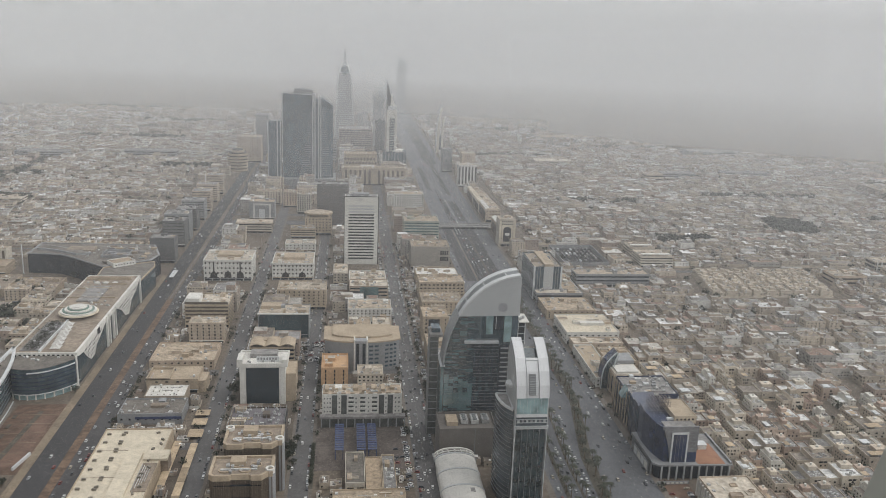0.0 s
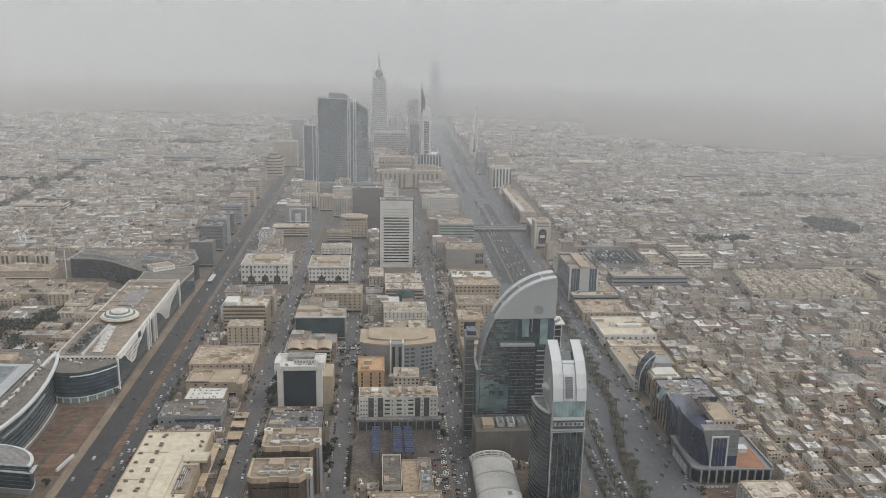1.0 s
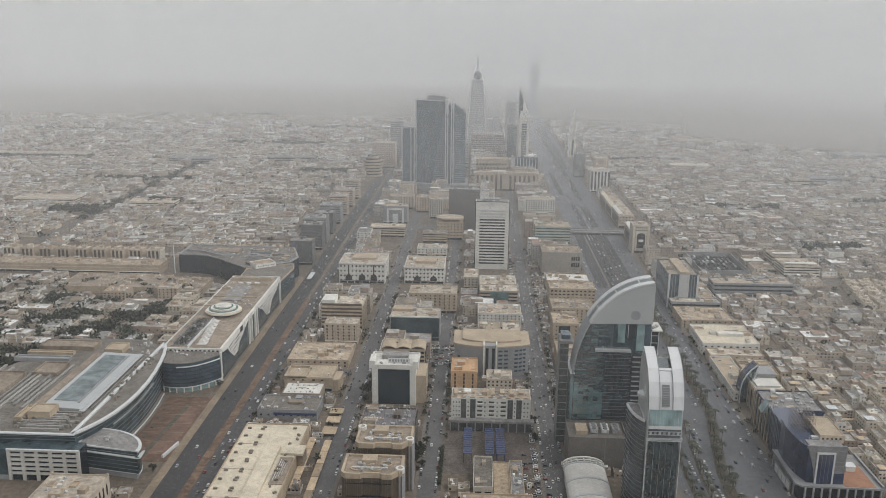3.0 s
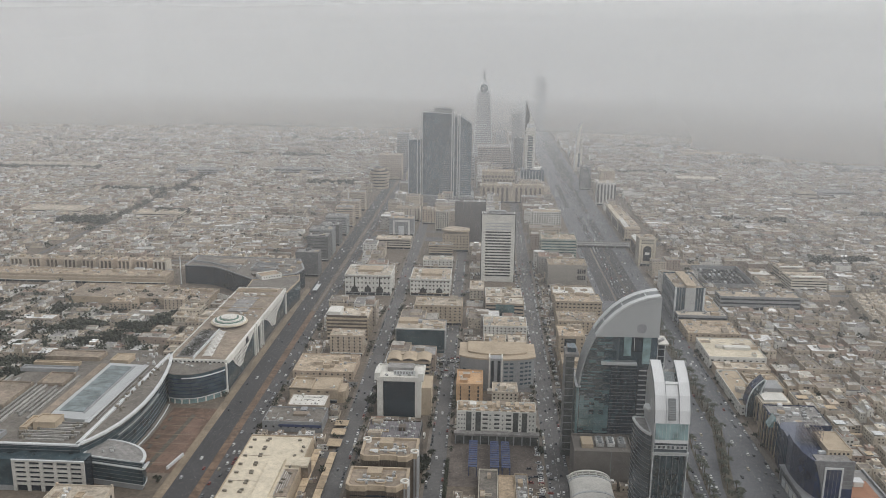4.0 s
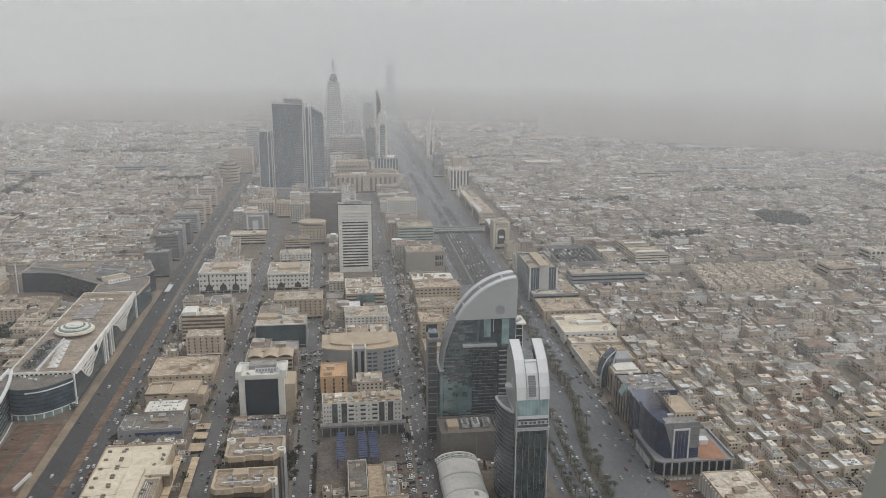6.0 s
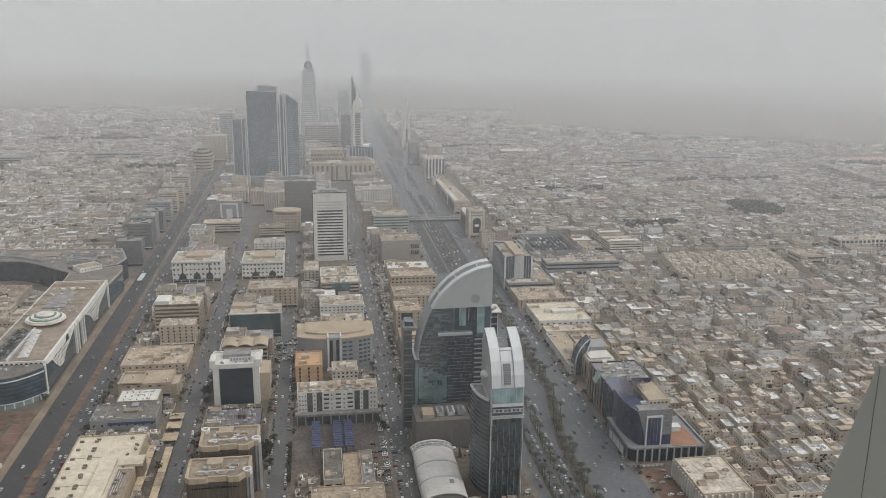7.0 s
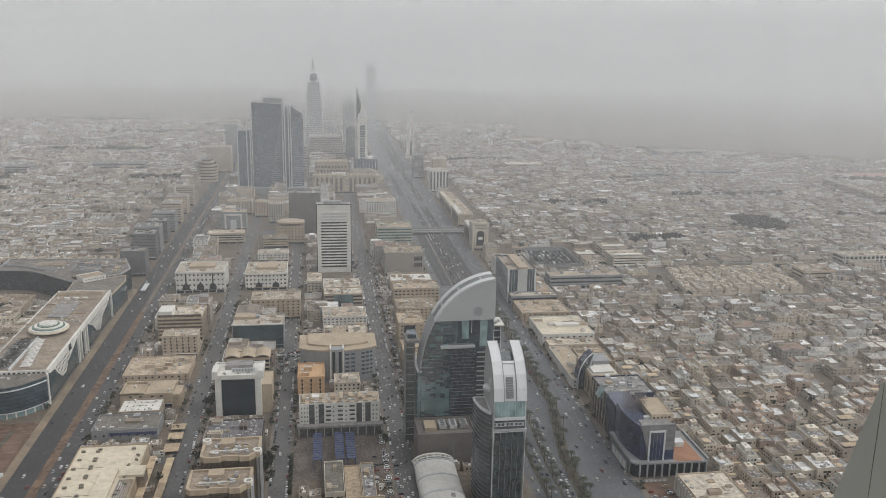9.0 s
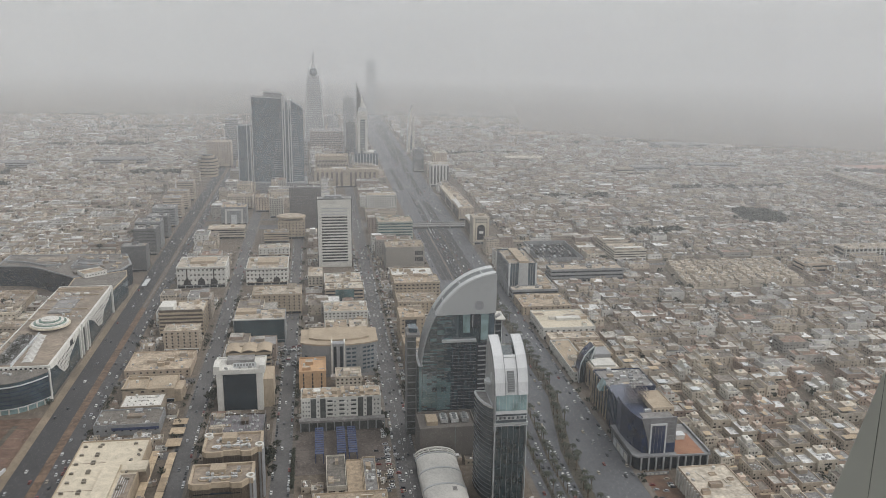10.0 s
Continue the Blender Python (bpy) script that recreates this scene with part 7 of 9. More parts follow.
def long_block():
    x1, y0, y1, h = -246.0, 763.0, 1012.0, 32.5
    d = y1 - y0
    t = thing("mall_block", x1, y0, "long mall block with white screens over dark glass", "building")
    FOOT.append((-312, x1 + 3, y0, 1096))
    part("body", Geo().box(-58, -0.6, 0, d, 0, h - 1), M_GREYWALL, t)
    part("roof", Geo().box(-57, -1.6, 1, d - 1, h - 1, h - 0.6), M_BROWNROOF, t, "dusty tan roof")
    part("street_glass", Geo().box(-0.6, 0.2, 0, d, 0, h - 4.5), M_GLASS_MALL, t, "dark blue glass along the street")
    part("parapet", Geo().ring([(-58.4, -0.4), (0.9, -0.4), (0.9, d), (-58.4, d)], [(-57.4, 0.8), (-1.4, 0.8), (-1.4, d - 1), (-57.4, d - 1)], h - 5, h), M_WHITE, t, "white parapet with square holes")
    for k in range(13):
        part("parapet_window", Geo().box(-54.5 + k * 4.2, -52.4 + k * 4.2, -0.6, -0.3, h - 3.9, h - 1.7), M_BLACK_GLASS, t)
    # the first white screen falls from the corner, then climbs to the piers
    white_screen(t, [(1, h - 4.9), (20, h - 7), (28, 18), (41, 9.5), (54, 9.5), (62, 17), (80, 22), (96, h - 4.9)], h, 0)
    white_screen(t, [(140, h - 4.9), (160, 19), (174, 8), (190, 5), (202, 17), (228, 22), (240, h - 4.9)], h, 138)
    for y in (98, 107, 122, 131, 243):
        part("white_pier", Geo().box(-0.5, 2.0, y, y + 2.4, 0, h + (0.4 if y < 110 else -3)), M_WHITE, t)
    part("stair_slot", Geo().box(0.8, 1.3, 66, 74, h - 7, h - 1.5), M_BLACK_GLASS, t)
    # roof: planted terrace, tents, dome, courts
    for k in range(7):
        part("tent", tent_roof(), M_SHEET, t, "white tensile tent roof", at=(-22 - k * 1.2, 14 + k * 10.5, h - 0.6))
    part("terrace", Geo().box(-52, -34, 6, 84, h - 0.6, h - 0.1), M_GREYROOF, t)
    part("terrace_wall", Geo().box(-33.6, -32.4, 2, 86, h - 0.6, h + 1.8), M_STEEL_LIGHT, t)
    g, r = Geo(), random.Random(44)
    for _ in range(1500):
        x, y, w = -43 + r.gauss(0, 4.2), 6 + 78 * r.random(), r.uniform(0.3, 0.7)
        z, a = h + r.uniform(0, 2.4), r.uniform(0, 3.14)
        g.face([(x - w, y, z), (x, y - w, z + w * math.sin(a)), (x + w, y, z + 0.3), (x, y + w, z + w * math.cos(a))])
    tagged(part("terrace_planting", g, M_TREE, t), kind="stuff")
    roof_units(t, -51, -35, 8, 82, h - 0.1, 16, random.Random(18))
    dx, dy = -28.5, 107
    dome = part("dome", Geo().prism(arc(dx, dy, 14.5, 14.5, 0, 350, 35), h - 0.6, h + 2.4), M_BROWN, t, "low stepped round dome")
    for k, (rad, z0, z1, m) in enumerate(((19.4, 2.4, 3.7, M_CREAM), (17.8, 3.7, 5.0, M_WHITE), (15.6, 5.0, 5.8, M_GLASS_SAGE), (13.4, 5.8, 7.0, M_WHITE), (10.6, 7.0, 7.9, M_GLASS_SAGE), (8.6, 7.9, 8.9, M_WHITE), (5.0, 8.9, 9.6, M_WHITE))):
        part("dome_ring", Geo().prism(arc(dx, dy, rad, rad, 0, 350, 35), h + z0, h + z1), m, dome)
    part("court", Geo().box(-44, -22, 150, 205, h - 0.6, h + 0.6), M_GREYROOF, t)
    for k in range(7):
        part("roof_wall", Geo().box(-57 + (k % 2) * 30, -30 + (k % 3) * 12, 128 + k * 17, 128.8 + k * 17, h - 0.6, h + 1.0), M_TAN, t)
    for k in range(3):
        part("roof_tank", Geo().prism(arc(-40 + k * 10, 216, 3.2, 2.2, 0, 330, 11), h - 0.6, h + 1.6), M_WHITE, t)
    part("rear_wall", Geo().box(-56, -6, 232, 234, h - 0.6, h + 2.6), M_TAN, t)
    roof_units(t, -56, -4, 128, 230, h - 0.6, 22, random.Random(8))
    # lower glass end
    end = [(-54, d), (1, d), (5, 310), (0, 334), (-57, 304)]
    part("end_glass", Geo().prism(end, 0, 25), M_GLASS_MALL, t, "dark glass end of the mall")
    inner = [(-53, d + 1), (0, d + 1), (3.8, 310), (-0.5, 332.6), (-56, 303)]
    part("end_roof", Geo().prism(inner, 25, 25.8), M_DECK, t)
    part("end_rim", Geo().ring(end, inner, 25, 26.8), M_TAN, t)


M_GLASS_SAGE = glass("sage_green_glass", (0.15, 0.22, 0.185), rough=0.25)
long_block()
FOOT.append((-292, -242, 566, 762))
# soil and forecourt in front of the curved glass
g = Geo().box(-284, -243, 600, 722, 0, 0.1)
structure("pavement_plaza", g, M_SOIL, "red-brown soil of the unfinished mall forecourt", "pavement")
M_PAVER = material("red_brown_pavers", (0.175, 0.108, 0.078), vary=0.3, grain=0.8, stain=0.06, dark=0.65)
walk_line = [(-268, 606), (-263.5, 606), (-258.5, 708), (-262.5, 708)]
structure("pavement_walk", Geo().prism(walk_line, 0.1, 0.22), M_VERGE, "dark planted strip along the forecourt", "pavement")
structure("pavement_walk", Geo().prism([(-262.8, 612), (-247, 612), (-246, 700), (-258.4, 700)], 0.1, 0.2), M_PAVER, "red-brown paved half of the forecourt", "pavement")
for k in range(6):
    structure("kerb", Geo().box(-282 + k * 0.3, -246, 616 + k * 17, 616.5 + k * 17, 0.1, 0.32), M_SAND, "pale kerb across the forecourt", "kerb")
for k in range(5):
    x, y = -279.5 + 1.5 * math.sin(k), 622 + k * 18
    structure("planting_bed", Geo().box(x, x + 3, y, y + 7, 0.1, 0.6), M_VERGE, "small planted bed beside the curved front", "planting bed")
structure("planting_bed", Geo().prism(arc(-266, 603, 5.5, 4.5, 0, 345, 23), 0.1, 0.5), M_PAVER, "round paved end of the forecourt strip", "planting bed")
g = Geo().prism([(-248.6, 606), (-247.2, 606), (-242.6, 630), (-244, 630)], 0, 2.6)
structure("wall_forecourt", g, M_STEEL_LIGHT, "low white forecourt wall", "wall")
t = B("office_block", -304, -262, 498, 542, 21, "cream block with roof rooms in front of the mall", M_WALL, M_ROOF, floors=4, cols=7, units=12)
for k in range(7):
    part("tall_window", Geo().box(20.8, 21.2, -19 + k * 5.8, -17.2 + k * 5.8, 8, 16.5), M_WINDOW, t)
for x, y in ((-21, -22), (19.4, -22), (-21, 20.4), (19.4, 20.4)):
    part("corner_block", Geo().box(x, x + 1.6, y, y + 1.6, 21, 22.2), M_WALL, t)
# dark hall at the end of the mall
t = thing("dark_hall", 0, 0, "dark glass hall with slanting walls and open roof court", "building")
FOOT.append((-440, -240, 1060, 1190))
plan = [(-416, 1131), (-395, 1130), (-374, 1126), (-354, 1112), (-336, 1096), (-318, 1080), (-304, 1068.5), (-252, 1100), (-246, 1127), (-262, 1178), (-416, 1186)]
cx, cy = -330, 1135
part("wall", Geo().prism(plan, 0, 26), M_GLASS_DARK, t, "sheer dark glass walls")
part("roof_edge", Geo().ring(plan, [(x + (cx - x) * 0.03, y + (cy - y) * 0.03) for x, y in plan], 26, 27.4), M_GREYWALL, t)
part("roof", Geo().prism([(x + (cx - x) * 0.03, y + (cy - y) * 0.03) for x, y in plan], 26, 26.4), M_DECK, t)
part("upper_wall", Geo().prism([(-410, 1150), (-384, 1142), (-352, 1122), (-334, 1128), (-372, 1152), (-408, 1170)], 26.4, 29.2), M_GREYWALL, t)
part("upper_roof", Geo().prism([(-408.5, 1151.5), (-384, 1144), (-352, 1124), (-337, 1128.5), (-373, 1150.5), (-407, 1168)], 29.2, 29.4), M_DECK, t)
rr = random.Random(83)
for k in range(26):
    a, c = rr.uniform(-330, -262), rr.uniform(1104, 1164)
    part("roof_wall", Geo().box(a, a + rr.uniform(2, 14), c, c + rr.uniform(0.8, 6), 26.4, 27.2 + rr.uniform(0.2, 2.2)), rr.choice((M_TAN, M_GREYWALL, M_BROWNROOF, M_GREYROOF)), t)
part("roof_court", Geo().ring([(-318, 1112), (-284, 1112), (-284, 1142), (-318, 1142)], [(-317, 1113), (-285, 1113), (-285, 1141), (-317, 1141)], 26.4, 30), M_GREYWALL, t)
part("court_floor", Geo().box(-316.5, -285.5, 1113.5, 1140.5, 26.4, 26.7), M_GREYROOF, t)
part("roof_room", Geo().box(-370, -335, 1140, 1160, 26.4, 29.5), M_BROWNROOF, t)
roof_units(t, -350, -255, 1106, 1170, 26.4, 24, random.Random(29))
B("shopping_hall", -406, -352, 1034, 1080, 9, "low brown-roofed wing behind the mall", M_TAN, M_BROWNROOF, floors=2, cols=10, units=8)
# white annex set askew on the mall's end
t = thing("roof_annex", -287, 1081, "small white annex set askew at the end of the mall", "building", turn=radians(37))
part("wall", Geo().ring([(-11.5, -10), (17, -10), (17, 11), (-11.5, 11)], [(-11, -9.5), (16.5, -9.5), (16.5, 10.5), (-11, 10.5)], 25.9, 31.6), M_WHITE, t)
part("roof", Geo().box(-10.98, 16.48, -9.48, 10.48, 25.9, 30.6), M_ROOF, t)
for k in range(7):
    part("annex_window", Geo().box(-9 + k * 3.7, -7.6 + k * 3.7, -10.15, -9.9, 28.0, 29.4), M_GLASS_OLIVE, t)
part("roof_court", Geo().box(-14, -2, 11.4, 20, 25.9, 29.4), M_BROWN, t)
# pale mast, low crenellated wall and bus shelter beside the mall
t = thing("flag_mast", -421, 1126, "tall pale steel mast beside the dark hall", "mast")
part("base", Geo().box(-1.2, 1.2, -1.2, 1.2, 0, 0.8), M_GREYWALL, t)
part("pole", Geo().prism(arc(0, 0, 0.7, 0.7, 0, 315, 7), 0.8, 40), M_STEEL_LIGHT, t)
t = thing("boundary_wall", -392, 1090, "low white crenellated wall along the flats", "wall", turn=radians(-29))
part("wall", Geo().box(0, 70, 0, 0.8, 0, 4.6), M_WHITE, t)
for k in range(12):
    part("merlon", Geo().box(0.6 + k * 5.9, 4.2 + k * 5.9, 0, 0.8, 4.6, 6.4), M_WHITE, t)
t = thing("bus_shelter", -230, 1098, "long pale shelter roof beside the avenue", "shelter")
part("roof", Geo().box(0, 6, 0, 32, 4.2, 4.8, bottom=True), M_STEEL_LIGHT, t)
for k in range(5):
    part("post", Geo().box(2.7, 3.2, 1 + k * 7.2, 1.5 + k * 7.2, 0, 4.2), M_GREYWALL, t)
# brown flat roofs, stepped flats and long walls behind the mall
B("shopping_hall", -540, -410, 1030, 1092, 9, "low brown flat-roofed hall behind the mall", M_TAN, M_BROWNROOF, units=6)
B("office_block", -468, -440, 1000, 1026, 12, "pale low block with flat white roof", M_WALL, M_ROOF, floors=3, cols=6, units=4)
for k, (x, y, h) in enumerate(((-338, 838, 10), (-346, 868, 12), (-340, 900, 10), (-347, 930, 13), (-338, 958, 12), (-372, 955, 10), (-378, 905, 9), (-370, 975, 14))):
    t = B("apartment_block", x, x + 26, y, y + 22, h, "stepped cream apartment block with open terraces", M_WALL, M_ROOF, floors=3, cols=6, side_cols=4, win=(1.9, 1.3), units=4, group="stepped flats behind the mall", base=False)
    part("terrace_step", Geo().ring([(-11, -14.5), (9, -14.5), (9, -11.02), (-11, -11.02)], [(-10.6, -14.1), (8.6, -14.1), (8.6, -11.3), (-10.6, -11.3)], 0, 4.2), M_WALL, t)
# long parade and its rows of blocks
B("parade_block", -690, -440, 1118, 1150, 13, "long low parade with a striped sand-coloured front", M_TAN, M_ROOF, floors=2, bands=(M_WALL, 0.3), units=14)
for k in range(9):
    t = B("apartment_block", -700 + k * 27, -680 + k * 27, 1186, 1206, 17, "small cream block with dark window columns", M_WALL, M_ROOF, floors=1, units=3, group="terrace of cream blocks")
    for x in (-6, 0, 6):
        part("window_column", Geo().box(x - 1.6, x + 1.6, -10.5, -9.7, 2, 15), M_BROWN, t)
for k in range(8):
    t = B("apartment_block", -440 + k * 22, -424 + k * 22, 1215, 1235, 17, "small cream block with dark window columns", M_WALL, M_ROOF, floors=1, units=3, group="terrace of cream blocks")
    for x in (-4, 4):
        part("window_column", Geo().box(x - 1.6, x + 1.6, -10.5, -9.7, 2, 15), M_BROWN, t)
B("apartment_block", -398, -373, 1000, 1018, 18.6, "cream apartment block with small windows", floors=5, cols=5, side_cols=4, units=4)
B("apartment_block", -368, -345, 995, 1015, 16, "cream apartment block beside the mall", floors=4, cols=5, side_cols=4, units=4)


# ---- cars, palms and trees ----
def car_meshes(paint):
    body = Geo()
    prof = [(-2.25, 0.35), (2.25, 0.35), (2.28, 0.75), (1.5, 0.92), (-1.6, 0.95), (-2.28, 0.85)]
    slab(body, prof, -0.88, 0.88, "x")
    roof = [(-1.75, 0.93), (1.25, 0.92), (0.45, 1.43), (-1.25, 1.45)]
    cabin = slab(Geo(), roof, -0.76, 0.76, "x")
    body.box(-0.72, 0.72, -1.28, 0.48, 1.44, 1.50)
    wheel = Geo().prism(arc(0, 0, 0.33, 0.33, 0, 330, 11), -0.11, 0.11)
    return body.mesh("body", paint), cabin.mesh("cabin", M_GLASS_DARK), wheel.mesh("wheel", M_TYRE)


CAR_SETS = [car_meshes(p) for p in CAR_PAINTS]
CAR_WORDS = ("white", "silver grey", "black", "beige", "dark red", "dark grey")


def car_proto(k):
    t = thing("car", 0, -900, CAR_WORDS[k] + " saloon car standing on the asphalt", "car", "cars in the streets")
    body, cabin, wheel = CAR_SETS[k]
    part("body", body, None, t)
    part("cabin", cabin, None, t)
    for sx in (-0.82, 0.82):
        for sy in (-1.4, 1.4):
            w = part("wheel", wheel, None, t, at=(sx, sy, 0.33))
            w.rotation_euler = (0, radians(90), 0)
    return t


rng = random.Random(77)
CAR_SPOTS = []


def car_row(x, y0, y1, gap, turn, fill, sway=0.3):
    y = y0
    while y < y1:
        if rng.random() < fill and not taken(x - 1, x + 1, y - 2, y + 2, 0.0):
            CAR_SPOTS.append((x + rng.uniform(-sway, sway), y + rng.uniform(-0.8, 0.8), radians(turn + rng.uniform(-2, 2))))
        y += gap * rng.uniform(0.85, 1.25)


# parked along the streets
for x, tn in ((-118.5, 0), (-105.5, 180), (-39.6, 0), (-27.4, 180)):
    car_row(x, 480, 1300, 6.2, tn, 0.66)
for x in (50.0, 78.5):
    car_row(x, 560, 1300, 3.1, 90, 0.62, 0.6)
car_row(56.6, 470, 1300, 6.4, 0, 0.62)
car_row(71.5, 470, 1300, 6.4, 180, 0.62)
car_row(62, 470, 1600, 24, 0, 0.7)
car_row(66.5, 470, 1600, 24, 180, 0.7)
car_row(-112, 470, 1500, 45, 0, 0.8)
car_row(-34, 640, 1200, 45, 180, 0.8)
# car parks
for r in range(5):
    car_row(-46 + r * 5.5, 816, 872, 3.3, 90, 0.55, 1.0)
for r in range(4):
    car_row(41 + r * 5.4, 560, 632, 3.4, 90, 0.27, 1.0)
for r in range(3):
    car_row(246 + r * 7, 480, 560, 3.4, 90, 0.35)
# highway
for x, g, f in ((160.5, 16, 0.5), (165, 38, 0.6), (170.2, 9, 0.7), (173.6, 9, 0.75), (182.4, 8, 0.75), (186.2, 8, 0.75)):
    car_row(x, 430, 640 if x > 171 else 700 if x > 167 else 2300, g, 0, f, 0.5)
for x, g in ((201.5, 46), (206, 52), (211, 60)):
    car_row(x, 430, 640, g, 180, 0.7, 0.5)
for x, g, f in ((181, 9, 0.7), (188, 8, 0.7), (191.5, 9, 0.6)):
    car_row(x, 650 if x < 189 else 645, 720, g, 0, f, 0.5)
for x, g, f in ((186, 10, 0.6), (190.5, 12, 0.6), (196, 14, 0.6), (205, 18, 0.6), (210, 20, 0.5)):
    car_row(x, 700, 2300, g, 0, f, 0.6)
for x, g in ((219.4, 52), (223, 60), (226.8, 55), (230.5, 64)):
    car_row(x, 430, 2300, g, 180, 0.7, 0.5)
car_row(236.8, 560, 1000, 6.3, 180, 0.6)
car_row(231.5, 480, 1200, 9, 180, 0.35)
# avenue
for x, g, tn in ((-232, 60, 180), (-226, 50, 180), (-219.5, 60, 180), (-207, 22, 0), (-202.6, 20, 0), (-198.4, 9, 0)):
    car_row(x, 470, 2200, g, tn, 0.6, 0.5)

def car_rest(x, y):
    """Height of the surface a car stands on."""
    on_road = any(a <= x <= b for a, b in ((-236, -216.6), (-209.4, -196), (-120, -104), (-41, -26), (55, 73), (156, 239)))
    if 244 < x < 264 and 470 < y < 568 or -24 < x < 52 and 596 < y < 672:
        return 0.12
    return 0.05 if on_road else 0.0


CAR_SPOTS.sort(key=lambda s: s[0] ** 2 + s[1] ** 2)
protos = [car_proto(k) for k in range(len(CAR_PAINTS))]
CHOICE = (0, 0, 0, 0, 1, 1, 1, 2, 2, 2, 3, 5, 5, 4)
used = set()
far_cars = {k: Geo() for k in range(len(CAR_PAINTS))}
for i, (x, y, a) in enumerate(CAR_SPOTS):
    k = rng.choice(CHOICE)
    if i < 92:
        if k not in used:
            used.add(k)
            protos[k].location, protos[k].rotation_euler = (x, y, car_rest(x, y)), (0, 0, a)
        else:
            copy_thing(protos[k], Matrix.Translation((x, y, car_rest(x, y))) @ Matrix.Rotation(a, 4, "Z"))
    else:
        g, c, s = far_cars[k], math.cos(a), math.sin(a)
        for z0, z1, w0, w1, l0, l1, m in ((0.25, 0.95, 0.9, 0.86, 2.2, 2.15, 0), (0.95, 1.4, 0.78, 0.7, 1.5, 0.95, 1), (1.4, 1.5, 0.7, 0.68, 0.95, 0.9, 0)):
            b = len(g.v)
            for z, w, l in ((z0, w0, l0), (z1, w1, l1)):
                g.v += [(x + c * u - s * v, y + s * u + c * v, z + 0.06) for u, v in ((-w, -l), (w, -l), (w, l), (-w, l))]
            g.f += [(b, b + 1, b + 5, b + 4), (b + 1, b + 2, b + 6, b + 5), (b + 2, b + 3, b + 7, b + 6), (b + 3, b, b + 4, b + 7), (b + 4, b + 5, b + 6, b + 7)]
            g.m += [m] * 5
for k, g in far_cars.items():
    tagged(new("distant_cars", g.mesh("distant_cars", [CAR_PAINTS[k], M_GLASS_DARK])), CAR_WORDS[k] + " cars far off on the roads", "cars", kind="stuff")


def palm_meshes(seed):
    r = random.Random(seed)
    trunk = Geo()
    hgt = r.uniform(8.5, 12.5)
    for k in range(4):
        z0, z1 = hgt * k / 4, hgt * (k + 1) / 4
        w0, w1 = 0.34 - 0.03 * k, 0.34 - 0.03 * (k + 1)
        for i in range(6):
            a, b = i * math.pi / 3, (i + 1) * math.pi / 3
            trunk.face([(w0 * math.cos(a), w0 * math.sin(a), z0), (w0 * math.cos(b), w0 * math.sin(b), z0), (w1 * math.cos(b), w1 * math.sin(b), z1), (w1 * math.cos(a), w1 * math.sin(a), z1)])
    crown = Geo()
    for k in range(22):
        a, up = k * 2.4 + r.uniform(-0.2, 0.2), r.uniform(0.1, 1.0)
        ln = r.uniform(3.0, 4.4)
        pts = []
        for s in (0, 0.35, 0.7, 1.0):
            rad, z = ln * s, hgt + up * 1.6 * s - 2.3 * s * s
            wd = 0.62 * (1 - s * 0.75)
            c, n = (math.cos(a) * rad, math.sin(a) * rad, z), (-math.sin(a) * wd, math.cos(a) * wd, -0.12)
            pts.append(((c[0] + n[0], c[1] + n[1], c[2] + n[2]), c, (c[0] - n[0], c[1] - n[1], c[2] + n[2])))
        for p, q in zip(pts, pts[1:]):
            crown.face([p[0], p[1], q[1], q[0]])
            crown.face([p[1], p[2], q[2], q[1]])
    return trunk.mesh("trunk", M_TRUNK), crown.mesh("crown", M_TREE)


PALMS = [palm_meshes(s) for s in range(4)]


def palm(x, y, k, z=0.2):
    t = thing("palm_tree", x, y, "date palm in the planted strip of the highway", "palm", "palms along the highway", z=z, turn=rng.uniform(0, 6))
    part("trunk", PALMS[k][0], None, t)
    part("crown", PALMS[k][1], None, t)


def tree_meshes(seed, size):
    r = random.Random(seed)
    trunk = Geo()
    for z0, z1, w0, w1, dx in ((0, size * 0.25, 0.3, 0.24, 0), (size * 0.25, size * 0.55, 0.24, 0.14, 0.3)):
        for i in range(6):
            a, b = i * math.pi / 3, (i + 1) * math.pi / 3
            trunk.face([(w0 * math.cos(a), w0 * math.sin(a), z0), (w0 * math.cos(b), w0 * math.sin(b), z0), (w1 * math.cos(b) + dx, w1 * math.sin(b), z1), (w1 * math.cos(a) + dx, w1 * math.sin(a), z1)])
    for k in range(4):
        a = k * 1.6 + r.random()
        trunk.face([(0, 0, size * 0.25), (0.15, 0, size * 0.25), (math.cos(a) * size * 0.3, math.sin(a) * size * 0.3, size * 0.62)])
    crown = Geo()
    clumps = [(r.gauss(0, 0.2) * size, r.gauss(0, 0.2) * size, size * r.uniform(0.4, 0.95)) for _ in range(11)]
    for cx, cy, cz in clumps:
        rad = size * r.uniform(0.14, 0.24)
        for _ in range(26):
            d = Vector((r.gauss(0, 1), r.gauss(0, 1), r.gauss(0, 0.8))).normalized() * rad * r.uniform(0.55, 1.05)
            u = Vector((r.gauss(0, 1), r.gauss(0, 1), r.gauss(0, 1))).normalized() * size * 0.055
            v = u.cross(Vector((r.gauss(0, 1), r.gauss(0, 1), r.gauss(0, 1)))).normalized() * size * 0.045
            c = Vector((cx, cy, cz)) + d
            crown.face([c - u - v, c + u - v, c + u + v, c - u + v])
    return trunk.mesh("trunk", M_TRUNK), crown.mesh("crown", M_TREE)


TREES = [tree_meshes(s, z) for s, z in ((1, 7), (2, 9), (3, 6), (4, 11))]


